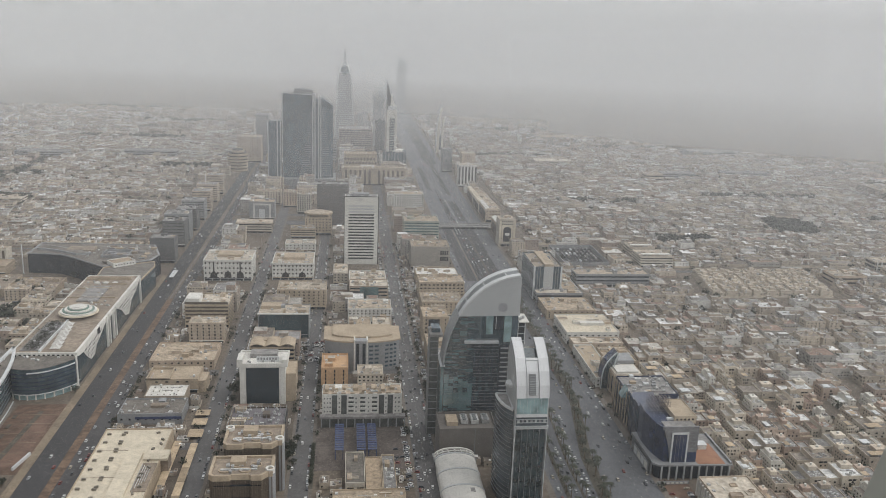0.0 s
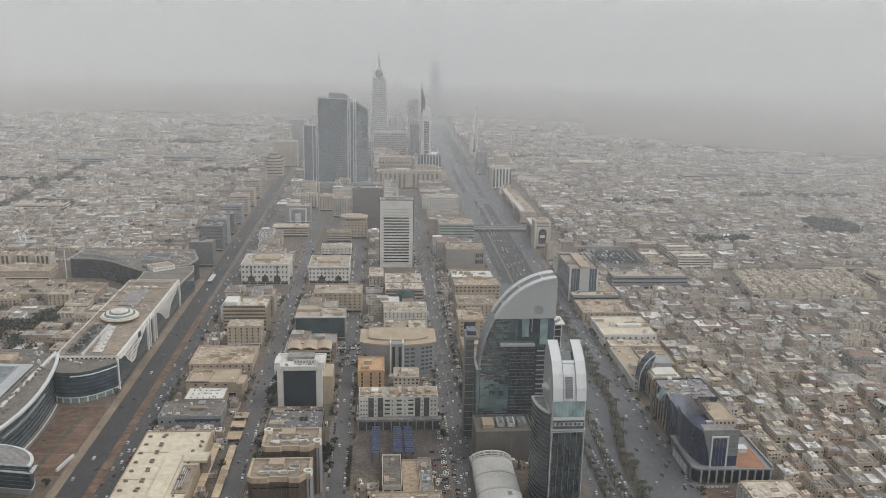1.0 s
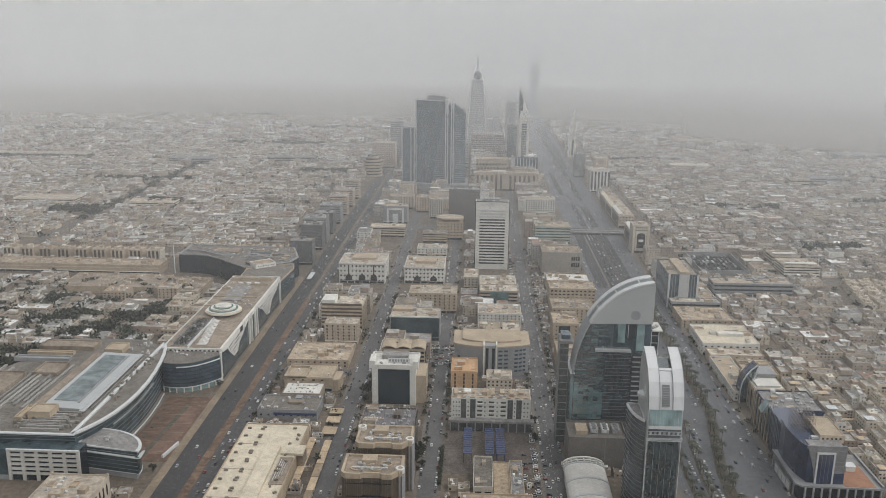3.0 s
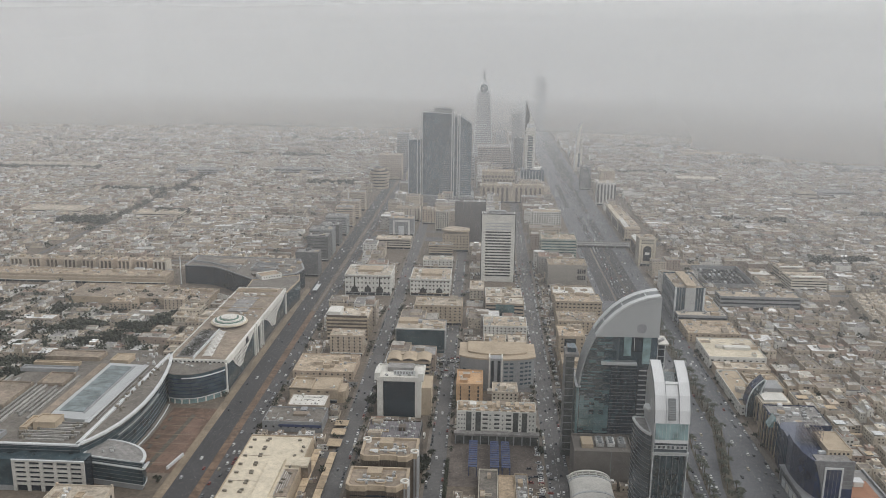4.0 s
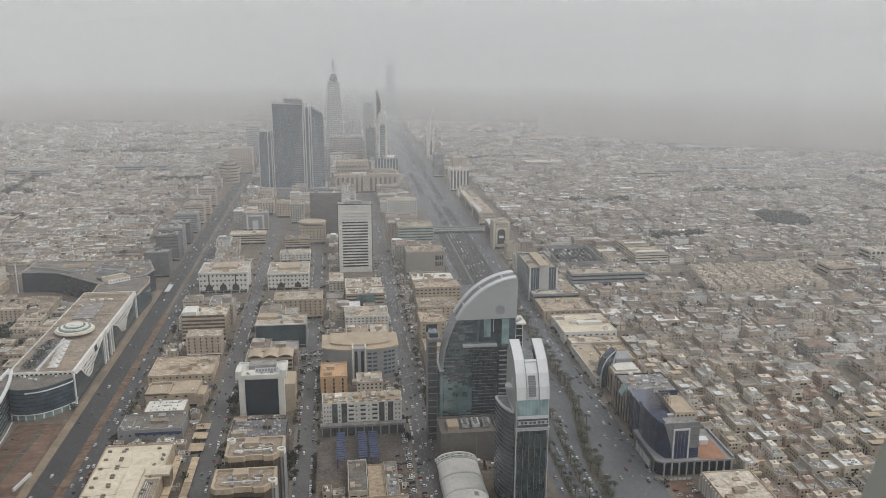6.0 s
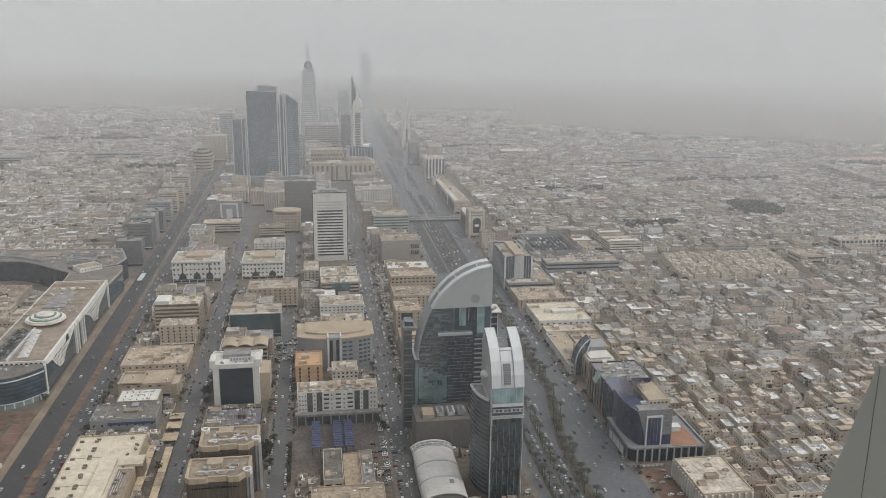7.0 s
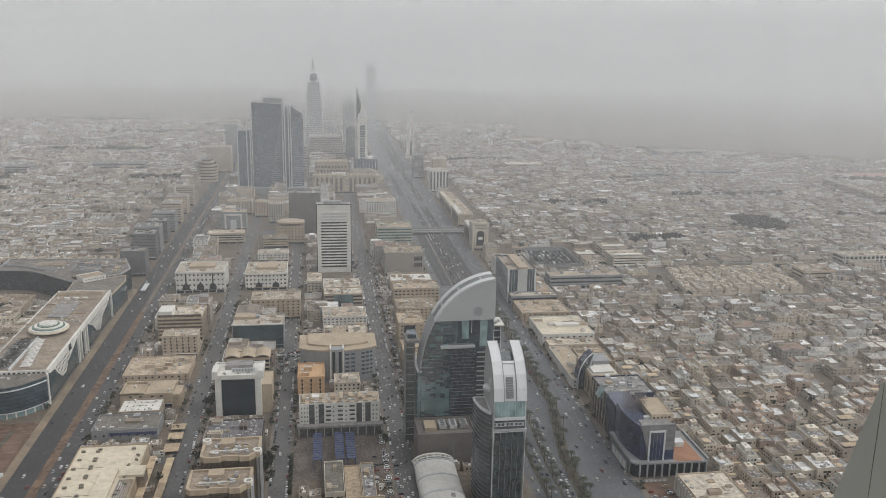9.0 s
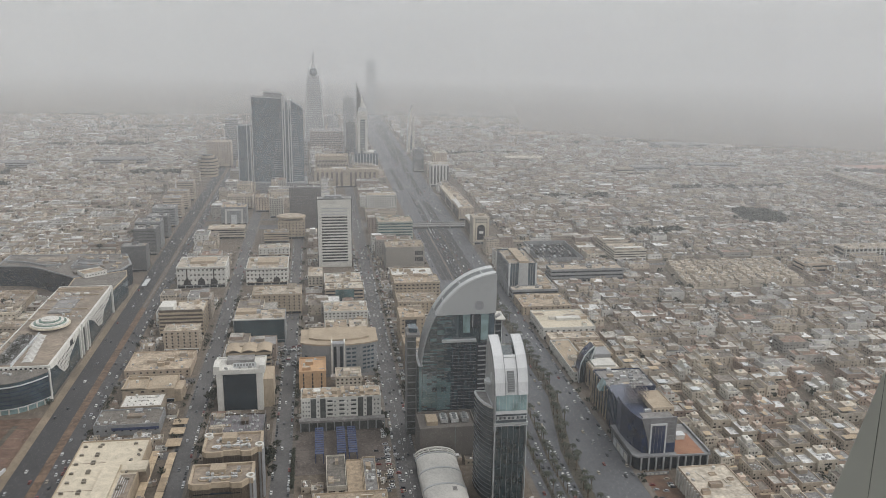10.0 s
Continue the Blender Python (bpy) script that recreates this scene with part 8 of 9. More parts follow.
def tree(x, y, k, label="dusty dark green street tree"):
    t = thing("tree", x, y, label, "tree", "street trees", turn=rng.uniform(0, 6))
    part("trunk", TREES[k][0], None, t)
    part("crown", TREES[k][1], None, t)


y = 470.0
while y < 1080:
    if rng.random() < 0.6:
        palm(along(STRIP_A, y) + rng.uniform(-1.5, 1.5), y, rng.randrange(4))
    for _ in range(rng.choice((1, 1, 1, 2))):
        palm(along(STRIP_B, y + 5) + rng.uniform(-4.4, 4.4), y + rng.uniform(-3, 9), rng.randrange(4))
    if y < 690 and rng.random() < 0.7:
        palm(along(STRIP_C, y) + rng.uniform(-0.8, 0.8), y, rng.randrange(4))
    y += rng.uniform(6.5, 10)
for x, y, k in ((-101, 735, 3), (-99, 741, 1), (-100, 720, 0), (-99, 756, 0), (-46.5, 738, 1), (-101, 772, 0), (-41, 620, 0), (-40, 604, 2), (-44.5, 612, 1), (303, 908, 1), (306, 890, 3), (-244, 748, 2), (-250, 752, 0), (-248, 585, 2), (77.5, 840, 2), (-100, 905, 2), (-99, 640, 2)):
    tree(x, y, k)
# low shrubs under the palms
g, r = Geo(), random.Random(19)
for _ in range(3800):
    u, strip = r.random(), r.random() < 0.55
    x, y, z = (along(STRIP_A, 440 + 650 * u) + r.gauss(0, 0.7) if not strip else along(STRIP_B, 440 + 650 * u) + max(-4.4, min(4.4, r.gauss(0, 2.4)))), 440 + 650 * u, r.uniform(0.25, 1.3 + 1.2 * abs(math.sin(u * 90)))
    a, w = r.uniform(0, 3.14), r.uniform(0.25, 0.6)
    dx, dy = math.cos(a) * w, math.sin(a) * w
    g.face([(x - dx, y - dy, z), (x + dx, y + dy, z), (x + dx - dy * 0.7, y + dy + dx * 0.7, z + w * r.uniform(0.2, 1.0)), (x - dx - dy * 0.7, y - dy + dx * 0.7, z + w * r.uniform(0.2, 1.0))])
tagged(new("verge_shrubs", g.mesh("verge_shrubs", M_TREE)), "dark dusty shrubs in the highway planting strips", "shrubs", kind="stuff")
# clipped hedge along the yard
g, r = Geo(), random.Random(9)
for _ in range(2600):
    u = r.random()
    x, y, z = -24.8 + r.gauss(0, 0.75), 577 + 62 * u, r.uniform(0.2, 2.6 + 0.9 * math.sin(u * 31))
    a, w = r.uniform(0, 3.14), r.uniform(0.25, 0.5)
    dx, dy = math.cos(a) * w, math.sin(a) * w
    g.face([(x - dx, y - dy, z), (x + dx, y + dy, z), (x + dx * 0.8 - dy * 0.7, y + dy * 0.8 + dx * 0.7, z + w * r.uniform(0.3, 1.1)), (x - dx * 0.8 - dy * 0.7, y - dy * 0.8 + dx * 0.7, z + w * r.uniform(0.3, 1.1))])
tagged(new("hedge", g.mesh("hedge", M_TREE)), "long dark green hedge beside the yard", "hedge", kind="stuff")
for x, y, k in ((-40, 628, 0), (-42, 636, 2), (-38.5, 644, 2), (-43.5, 625, 1)):
    tree(x, y, k)


# ---- the low city: near houses one by one, the rest joined ----
def in_view(x, y):
    """The stretch of the city that lies before the tower."""
    return y > 0 and abs(x) < 0.72 * y + 140 and math.hypot(x, y) < 9500


def district(xa, xb, ya, yb, seed, lot=(26, 23), hs=(6.5, 10.5), row=2, run=5, lane=8.0, skip=0.025):
    """Lots in blocks between lanes; gives the footprints."""
    rng, out = random.Random(seed), []
    y = ya
    while y < yb:
        for r in range(row):
            x, k = xa + rng.uniform(0, 6), 0
            while x < xb:
                lw = lot[0] * rng.uniform(0.62, 1.38)
                w, d = lw * rng.uniform(0.86, 1.0), lot[1] * rng.uniform(0.70, 1.0)
                y2 = y + rng.uniform(0, lot[1] - d) + rng.uniform(-1.2, 1.2)
                if k % run == 0:
                    size, vacant = rng.choice((0.75, 0.9, 1.0, 1.0, 1.15, 1.5)), rng.random() < 0.005
                lw *= size
                w *= size
                if in_view(x, y) and not vacant and rng.random() > skip and x + w < xb and not taken(x, x + w, y2, y2 + d, 1.2) and not (1415 < y2 + d / 2 < 1465 and -300 < x < 335):
                    out.append((x + rng.uniform(0, 1.2), x + w, y2, y2 + d, rng.choice(hs) + rng.uniform(-0.8, 0.8)))
                x += lw
                k += 1
                if k % run == 0:
                    x += lane
            y += lot[1]
        y += lane
    return out


PROTO_SIZE = []


def house_proto(seed):
    """A two- or three-storey villa: stepped volumes, sunken roofs, windows, stair head, tank and yard wall."""
    r = random.Random(seed)
    t = thing("house", 0, -900 - seed * 40, r.choice(("cream flat-roofed villa with stepped roof terraces", "sand-coloured flat-roofed villa with a stair tower", "pale beige villa with small dark windows")), "house", "villas beyond the highway")
    w, d, h = r.uniform(17, 23), r.uniform(15.5, 19.5), r.choice((8.0, 9.2, 10.8, 11.2, 12.0))
    x0, y0 = -w / 2, -d / 2
    PROTO_SIZE.append((w, d))
    g, rf = Geo(), Geo()

    def volume(a, b, c, e, z0, z1, p=0.9):
        o = [(a, c), (b, c), (b, e), (a, e)]
        i = [(a + 0.3, c + 0.3), (b - 0.3, c + 0.3), (b - 0.3, e - 0.3), (a + 0.3, e - 0.3)]
        for k in range(4):
            j = (k + 1) % 4
            g.face([(*o[k], z0), (*o[j], z0), (*o[j], z1 - p), (*o[k], z1 - p)])
        g.ring(o, i, z1 - p, z1)
        rf.face([(*q, z1 - p) for q in i])

    cut = r.uniform(0.5, 0.72)
    low = h - r.choice((3.3, 3.3, 3.6, 0.4))
    left = r.random() < 0.5
    xa, xb = (x0, x0 + w * cut) if left else (x0 + w * (1 - cut), x0 + w)
    volume(xa, xb, y0, y0 + d, 0, h)
    y_low = y0 + r.uniform(0.5, 2.5)
    if left:
        volume(xb + 0.01, x0 + w, y_low, y0 + d * r.uniform(0.75, 1), 0, low)
    else:
        volume(x0, xa - 0.01, y_low, y0 + d * r.uniform(0.75, 1), 0, low)
    wall = M_WALL_PINK if seed % 3 == 1 else M_HOUSE_WHITE if seed % 4 == 2 else M_HOUSE_WALL
    part("wall", g, wall, t)
    part("roof", rf, M_HOUSE_ROOF, t)
    sw, sd = r.uniform(4.5, 8), r.uniform(4.5, 7.5)
    sx, sy = r.uniform(xa + 0.6, xb - sw - 0.6), y0 + d - sd - r.uniform(0.5, 3)
    sg = Geo().box(sx, sx + sw, sy, sy + sd, h - 0.9, h + 2.3)
    sg.box(sx - 0.2, sx + sw + 0.2, sy - 0.2, sy + sd + 0.2, h + 2.3, h + 2.55)
    part("stair_head", sg, wall, t)
    tk = Geo().prism(arc(0, 0, 0.9, 0.9, 0, 315, 7), 0, 1.7)
    part("water_tank", tk, M_WHITE, t, at=(sx + sw / 2, sy + sd / 2, h + 2.55))
    ac = Geo()
    for _ in range(9):
        cx, cy = r.uniform(xa + 1.5, xb - 1.5), r.uniform(y0 + 1.5, y0 + d * 0.45)
        ac.box(cx - 0.6, cx + 0.6, cy - 0.5, cy + 0.5, h - 0.9, h + r.uniform(-0.1, 0.5))
    tagged(part("roof_clutter", ac, M_PLANT, t), kind="stuff")
    wg = Geo()
    for k in range(int((h - 1.2) / 3.1)):
        wz, n = 1.9 + k * 3.2, max(3, int((xb - xa) / 3.0))
        for c in range(n):
            wx, ww = xa + (xb - xa) * (c + 0.5) / n + r.uniform(-0.4, 0.4), r.choice((0.4, 0.55, 0.7, 1.1))
            if r.random() < 0.35:
                continue
            wg.box(wx - ww, wx + ww, y0 - 0.06, y0 + 0.1, wz - 0.75, wz + 0.75)
        if wz < low - 1.5:
            oa, ob = (xb + 0.6, x0 + w - 0.4) if left else (x0 + 0.4, xa - 0.6)
            for c in range(2):
                wx = oa + (ob - oa) * (0.3 + 0.4 * c)
                wg.box(wx - 0.6, wx + 0.6, y_low - 0.06, y_low + 0.1, wz - 0.75, wz + 0.75)
        wxs, top = (xa, h) if left else (x0, low)
        if wz < top - 1.4:
            for c in range(4):
                wy = y0 + 2.6 + d * (0.1 + 0.17 * c)
                wg.box(wxs - 0.06, wxs + 0.2, wy - 0.55, wy + 0.55, wz - 0.7, wz + 0.7)
    tagged(part("house_windows", wg, M_WINDOW, t), kind="stuff")
    part("roof_sheet", Geo().box(xa + 1, xa + (xb - xa) * r.uniform(0.4, 0.7), y0 + 0.8, y0 + d * 0.4, h + 1.2, h + 1.35, bottom=True), M_CANVAS if seed % 2 else M_STEEL_LIGHT, t) if r.random() < 0.7 else None
    wl = Geo()
    wl.box(x0 - 2, x0 + w + 1.5, y0 - 3.2, y0 - 2.95, 0, 2.7)
    wl.box(x0 - 2, x0 - 1.75, y0 - 2.95, y0 + d, 0, 2.7)
    part("yard_wall", wl, wall, t)
    if r.random() < 0.7:
        part("car_shade", Geo().box(x0 + w * 0.55, x0 + w + 1.2, y0 - 2.9, y0 - 0.1, 2.5, 2.7, bottom=True), M_CANVAS, t)
    return t


# keep the avenues clear
for x0, ya, y1 in ((1400, 420, 4000), (-703, 1262, 2105), (-1243, 2210, 3600), (-1600, 620, 4200)):
    FOOT.append((x0 - 7, x0 + 7, ya, y1) if x0 in (-703, -1243) else (x0 - 4, x0 + 4, ya, y1))
for y0 in (2030, 2750):
    FOOT.append((305, 2600, y0 - 4, y0 + 4))
for y0 in (1255, 1900, 2600):
    FOOT.append((-2600, -305, y0 - 4, y0 + 4))
# big far sheds and schools that stand out of the houses
for k, (x, y, w, d, h, dark) in enumerate(((-788, 2117, 120, 34, 12, 1), (-664, 1562, 86, 36, 11, 0), (-900, 1580, 120, 46, 10, 0), (-1270, 2163, 248, 34, 11, 0), (-542, 2146, 123, 36, 14, 1), (-1350, 1800, 90, 60, 10, 0),
                                           (760, 1962, 82, 34, 12, 1), (480, 2120, 100, 45, 12, 0), (980, 2350, 160, 60, 13, 1), 
                                           (600, 2600, 120, 60, 14, 0), (924, 1992, 118, 28, 12, 1), (700, 1912, 42, 30, 17, 0), (688, 1084, 48, 32, 14, 0))):
    building("warehouse", x, x + w, y, y + d, h, "long dark-roofed hall among the houses" if dark else "long pale flat-roofed hall among the houses", M_GREYWALL if dark else M_WALL, M_GREYROOF if dark else M_ROOF, floors=2, bands=(M_WINDOW, 0.35), units=3, base=False)
COMPOUND = [(484 + r * 3 + c * 19.0, 500.8 + r * 3 + c * 19.0, 1028 + r * 18.2, 1043.4 + r * 18.2, 9.4 if (c + r) % 3 else 10.2) for r in range(6) for c in range(9)]
FOOT += [(476, 674, 1024, 1138), (478, 910, 1145, 1158), (768, 842, 1392, 1480), (1340, 1520, 1848, 2026)]
t = building("school_hall", 800, 912, 1163, 1190, 14, "long pale hall with a row of white columns", M_WALL, M_ROOF, floors=2, bands=(M_WINDOW, 0.6), units=6)
for k in range(16):
    part("column", Geo().box(-54 + k * 7.2, -52.4 + k * 7.2, -15.2, -13.8, 0, 13), M_WHITE, t)
for k in range(9):
    building("apartment_block", 1168, 1190, 1600 + k * 24.5, 1619 + k * 24.5, 21 + k % 2, "pale apartment slab in a long even row", M_WALL, M_ROOF, floors=6, bands=(M_WINDOW, 0.4), units=3, group="row of apartment slabs")
structure("sports_ground", Geo().box(1342, 1518, 1850, 2024, 0, 0.12), M_RED_GROUND, "flat faded red sports ground among the houses", "ground")
HS = (7.4, 8.2, 9.0, 9.8, 10.6, 11.6, 5.2)
RIGHT = district(303, 3700, 470, 6200, 3, hs=HS)
LEFT = district(-3700, -300, 560, 6200, 5, hs=(6.0, 6.6, 7.2, 8.0, 9.4, 4.4))
# houses that close the open corners between the rows
rng = random.Random(61)
for i in range(30):
    for j in range(60):
        x, y, w, d = 305 + i * 17 + rng.uniform(-3, 3), 520 + j * 15.5 + rng.uniform(-2, 2), rng.uniform(13, 16.5), rng.uniform(12, 15)
        if not taken(x, x + w, y, y + d, 1.0) and all(x > b[1] + 1 or x + w < b[0] - 1 or y > b[3] + 1 or y + d < b[2] - 1 for b in RIGHT if abs(b[2] - y) < 60):
            RIGHT.append((x, x + w, y, y + d, rng.choice(HS)))
RIGHT.sort(key=lambda b: b[0] ** 2 + b[2] ** 2)
NEAR, RIGHT = RIGHT[:120], RIGHT[120:]
rng = random.Random(31)
house_protos = [house_proto(s) for s in range(12)]
for i, (x0, x1, y0, y1, h) in enumerate(NEAR):
    k = i if i < len(house_protos) else rng.randrange(12)
    w, d = PROTO_SIZE[k]
    fit = Matrix.Diagonal((min(1.4, (x1 - x0) / w), min(1.15, (y1 - y0) / d), rng.uniform(0.88, 1.12), 1.0))
    at = Matrix.Translation(((x0 + x1) / 2, (y0 + y1) / 2, 0)) @ fit
    if i < len(house_protos):
        house_protos[i].matrix_basis = at
    else:
        copy_thing(house_protos[k], at)


def city_boxes(name, spots, label, seed, wall=None, roof=None):
    """spots: (x0, x1, y0, y1, h). Walls, sunken roofs, stair heads and roof clutter, joined."""
    rng = random.Random(seed)
    g = Geo()

    def pan(x0, x1, y0, y1, z0, h, p=0.9, e=0.35):
        k = len(g.v)
        o = ((x0, y0), (x1, y0), (x1, y1), (x0, y1))
        i = ((x0 + e, y0 + e), (x1 - e, y0 + e), (x1 - e, y1 - e), (x0 + e, y1 - e))
        g.v += [(*q, z0) for q in o] + [(*q, h) for q in o] + [(*q, h) for q in i] + [(*q, h - p) for q in i]
        for a in range(4):
            b = (a + 1) % 4
            g.f += [(k + a, k + b, k + 4 + b, k + 4 + a), (k + 4 + a, k + 4 + b, k + 8 + b, k + 8 + a), (k + 8 + a, k + 8 + b, k + 12 + b, k + 12 + a)]
            g.m += [0, 0, 0]
        g.f.append((k + 12, k + 13, k + 14, k + 15))
        g.m.append(1)

    for x0, x1, y0, y1, h in spots:
        dist = math.hypot(x0, y0)
        far = dist > 2500
        w, d = x1 - x0, y1 - y0
        if far:
            h *= rng.choice((0.55, 0.8, 1.0, 1.0, 1.3, 1.7))
            w, d = w * rng.uniform(0.6, 1.0), d * rng.uniform(0.6, 1.0)
            x1, y1 = x0 + w, y0 + d
            g.box(x0, x1, y0, y1, 0, h, 0, 1)
        elif rng.random() < 0.55:
            c = x0 + w * rng.uniform(0.38, 0.66)
            hl = max(3.4, h - 3.3)
            pan(x0, c - 0.02, y0, y1 - rng.uniform(0, 3), 0, h if c - x0 > w / 2 else hl)
            pan(c, x1, y0 + rng.uniform(0, 3), y1, 0, hl if c - x0 > w / 2 else h)
        else:
            pan(x0, x1, y0, y1, 0, h)
        sw, sd = w * rng.uniform(0.2, 0.46), d * rng.uniform(0.22, 0.46)
        sx, sy = rng.uniform(x0 + 0.5, x1 - sw - 0.5), rng.uniform(y0 + d * 0.3, max(y0 + d * 0.31, y1 - sd - 3.2))
        g.box(sx, sx + sw, sy, sy + sd, max(0, h - 3.4), h + rng.uniform(1.6, 2.8) * min(1, h / 6), 0, 1)
        for _ in range(1 if far else rng.randint(3, 6)):
            cw = rng.uniform(0.7, 2.4)
            ax, ay = rng.uniform(x0 + 0.6, x1 - cw - 0.6), rng.uniform(y0 + 0.6, y1 - cw - 0.6)
            g.box(ax, ax + cw, ay, ay + cw * rng.uniform(0.5, 1.3), max(0, h - 4), h + rng.uniform(0.0, 0.9), 2)
        if dist < 2200:
            n = max(2, int(w / rng.uniform(3.2, 5.0)))
            for s in range(max(1, int((h - 0.6) / 3.2))):
                for c in range(n):
                    wx, wz = x0 + (c + 0.5) * w / n + rng.uniform(-0.5, 0.5), 1.9 + s * 3.3
                    if rng.random() < 0.35:
                        continue
                    g.box(wx - 0.65, wx + 0.65, y0 - 0.05, y0 + 0.1, wz - 0.7, wz + 0.7, 3)
                for c in range(n - 1 if s % 2 == 0 or dist < 1500 else 0):
                    wy, wz = y0 + (c + 0.7) * d / n, 1.9 + s * 3.3
                    if rng.random() < 0.4:
                        continue
                    xs = x0 if x0 > 0 else x1
                    g.box(xs - 0.06, xs + 0.06, wy - 0.65, wy + 0.65, wz - 0.7, wz + 0.7, 3)
        elif dist < 4200:
            for s in range(max(1, int((h - 0.6) / 3.2))):
                a = x0 + w * rng.uniform(0.05, 0.3)
                while a < x1 - 2.0:
                    b = min(x1 - 0.6, a + rng.uniform(1.5, 6.0))
                    g.box(a, b, y0 - 0.08, y0 + 0.1, 1.1 + s * 3.3, 2.7 + s * 3.3, 3)
                    a = b + rng.uniform(1.5, 6.0)
        if dist < 1700 and 6 < h < 12:
            ym, xm = rng.uniform(1.5, 3.5), rng.uniform(1.2, 2.5)
            g.box(x0 - xm, x1 + 1, y0 - ym, y0 - ym + 0.3, 0, 2.6, 0)
            xs = x0 - xm if x0 > 0 else x1 + 1
            g.box(xs, xs + 0.3, y0 - ym + 0.3, y1, 0, 2.6, 0)
            if rng.random() < 0.35:
                g.box(x0 + 1, x0 + 1 + rng.uniform(3, 6), y0 - ym + 0.3, y0 - 0.1, 2.3, 2.5, 2)
    return tagged(new(name, g.mesh(name, [wall or M_CITY_WALL, roof or M_CITY_ROOF, M_CLUTTER, M_WINDOW])), label, "houses", kind="stuff")


city_boxes("city_houses", district(-6400, 6400, 6240, 9300, 21, lot=(44, 40), hs=HS, row=3, run=5, lane=9), "faint low sand-coloured houses at the edge of sight", 14)
city_boxes("city_houses", district(3710, 5600, 4300, 6200, 22, lot=(44, 40), hs=HS, row=3, run=5, lane=9) + district(-5600, -3710, 4300, 6200, 23, lot=(44, 40), hs=HS, row=3, run=5, lane=9), "faint low sand-coloured houses at the edge of sight", 15)
city_boxes("compound_villas", COMPOUND, "rows of alike pale cream villas in a walled compound", 16, M_COMPOUND, M_COMPOUND_ROOF)
city_boxes("city_houses", RIGHT, "low cream and sand-coloured flat-roofed houses, closely packed", 11)
city_boxes("city_houses", LEFT, "low cream and sand-coloured flat-roofed houses, closely packed", 12)
FOOT.append((-192, -38, 1060, 1100))
FOOT.append((-6, 50, 1092, 1182))
MID = []
for xa, xb in ((-192, -124), (-100, -45), (-22, 51), (77, 154), (-300, -245), (246, 298)):
    MID += district(xa, xb, 820, 4650, int(abs(xa)), lot=(36, 34), hs=(12, 16, 20, 24, 28), row=3, run=3, lane=8, skip=0.04)
FOOT += [b[:4] for b in MID if b[2] < 1300]
FOOT.append((-26, 54, 594, 674))
FOOT.append((-46, -24, 560, 672))
FOOT.append((243, 265, 465, 568))
# low sheds, walls and shops that fill the plots between the blocks
for xa, xb in ((-194, -124), (-100, -45), (-22, 51), (77, 153), (244, 300), (-300, -244)):
    MID += district(xa, xb, 480, 1250, int(abs(xa)) + 7, lot=(13, 12), hs=(3.2, 3.6, 4.2, 5.5, 7.0), row=4, run=6, lane=4, skip=0.25)
    FOOT += [b[:4] for b in MID[-900:] if b[2] < 1300 and b[4] < 8]
    MID += district(xa, xb, 486, 1250, int(abs(xa)) + 9, lot=(7, 6.5), hs=(2.4, 2.8, 3.2), row=5, run=9, lane=3, skip=0.45) if xa != -300 else []
# out-of-view blocks, added so that the tower glass has a city to mirror
for xa, xb in ((-192, -124), (-100, -45), (-22, 51), (77, 154), (246, 330), (-330, -245)):
    MID += district(xa, xb, 120, 465, int(abs(xa)) + 3, lot=(34, 32), hs=(9, 13, 16, 20), row=2, run=3, lane=9, skip=0.04)
city_boxes("city_blocks", MID, "mid-rise sand-coloured office and apartment blocks along the streets", 13)


def tree_belt(r):
    x, y, w = BELTS[r.randrange(len(BELTS))]
    return x + r.uniform(0, w), y + r.gauss(0, 7)


BELTS = [(420, 1640, 160), (760, 1720, 260), (1000, 1480, 150), (520, 1330, 90), (1250, 1900, 240), (330, 2250, 200), (700, 2450, 300), (-790, 1512, 85), (-640, 1600, 60), (-900, 1850, 260), (-1300, 2150, 300), (-420, 1990, 140), (-760, 2480, 300), (742, 1412, 100), (770, 1408, 70), (742, 1406, 90), (1250, 1330, 130), (450, 2850, 260), (1150, 2700, 380), (900, 3250, 420), (1700, 3050, 300), (400, 3650, 340), (1500, 3600, 500), (-700, 2900, 320), (-1500, 2750, 380), (-1100, 3300, 480), (-1900, 3500, 420), (-500, 3600, 300)]


def tree_stuff(name, n, pick, seed, label, sizes=(3.5, 8.0)):
    """Many small dusty trees between the houses, joined: each a trunk and loose clumps of leaves."""
    r = random.Random(seed)
    g = Geo()
    for _ in range(n):
        x, y = pick(r)
        s = r.uniform(*sizes)
        g.box(x - 0.15, x + 0.15, y - 0.15, y + 0.15, 0, s * 0.5, 1)
        for _ in range(26):
            c = Vector((x + r.gauss(0, 0.3) * s, y + r.gauss(0, 0.3) * s, s * r.uniform(0.35, 1.0)))
            u = Vector((r.gauss(0, 1), r.gauss(0, 1), r.gauss(0, 1))).normalized() * s * 0.16
            v = u.cross(Vector((r.gauss(0, 1), r.gauss(0, 1), r.gauss(0, 1)))).normalized() * s * 0.12
            g.face([c - u - v, c + u - v, c + u + v, c - u + v], 0)
    tagged(new(name, g.mesh(name, [M_TREE, M_TRUNK])), label, "trees", kind="stuff")


GROVES = [(-452, 806, 13), (-440, 812, 10), (-470, 932, 14), (-414, 891, 9), (-424, 828, 10), (-500, 800, 16), (-540, 830, 14), (-405, 930, 9), (-560, 880, 14), (-500, 905, 12), (-600, 950, 16), (-440, 870, 8), (-520, 985, 12), (-470, 775, 12), (-385, 960, 8), (-640, 900, 15), (-380, 1035, 8)]


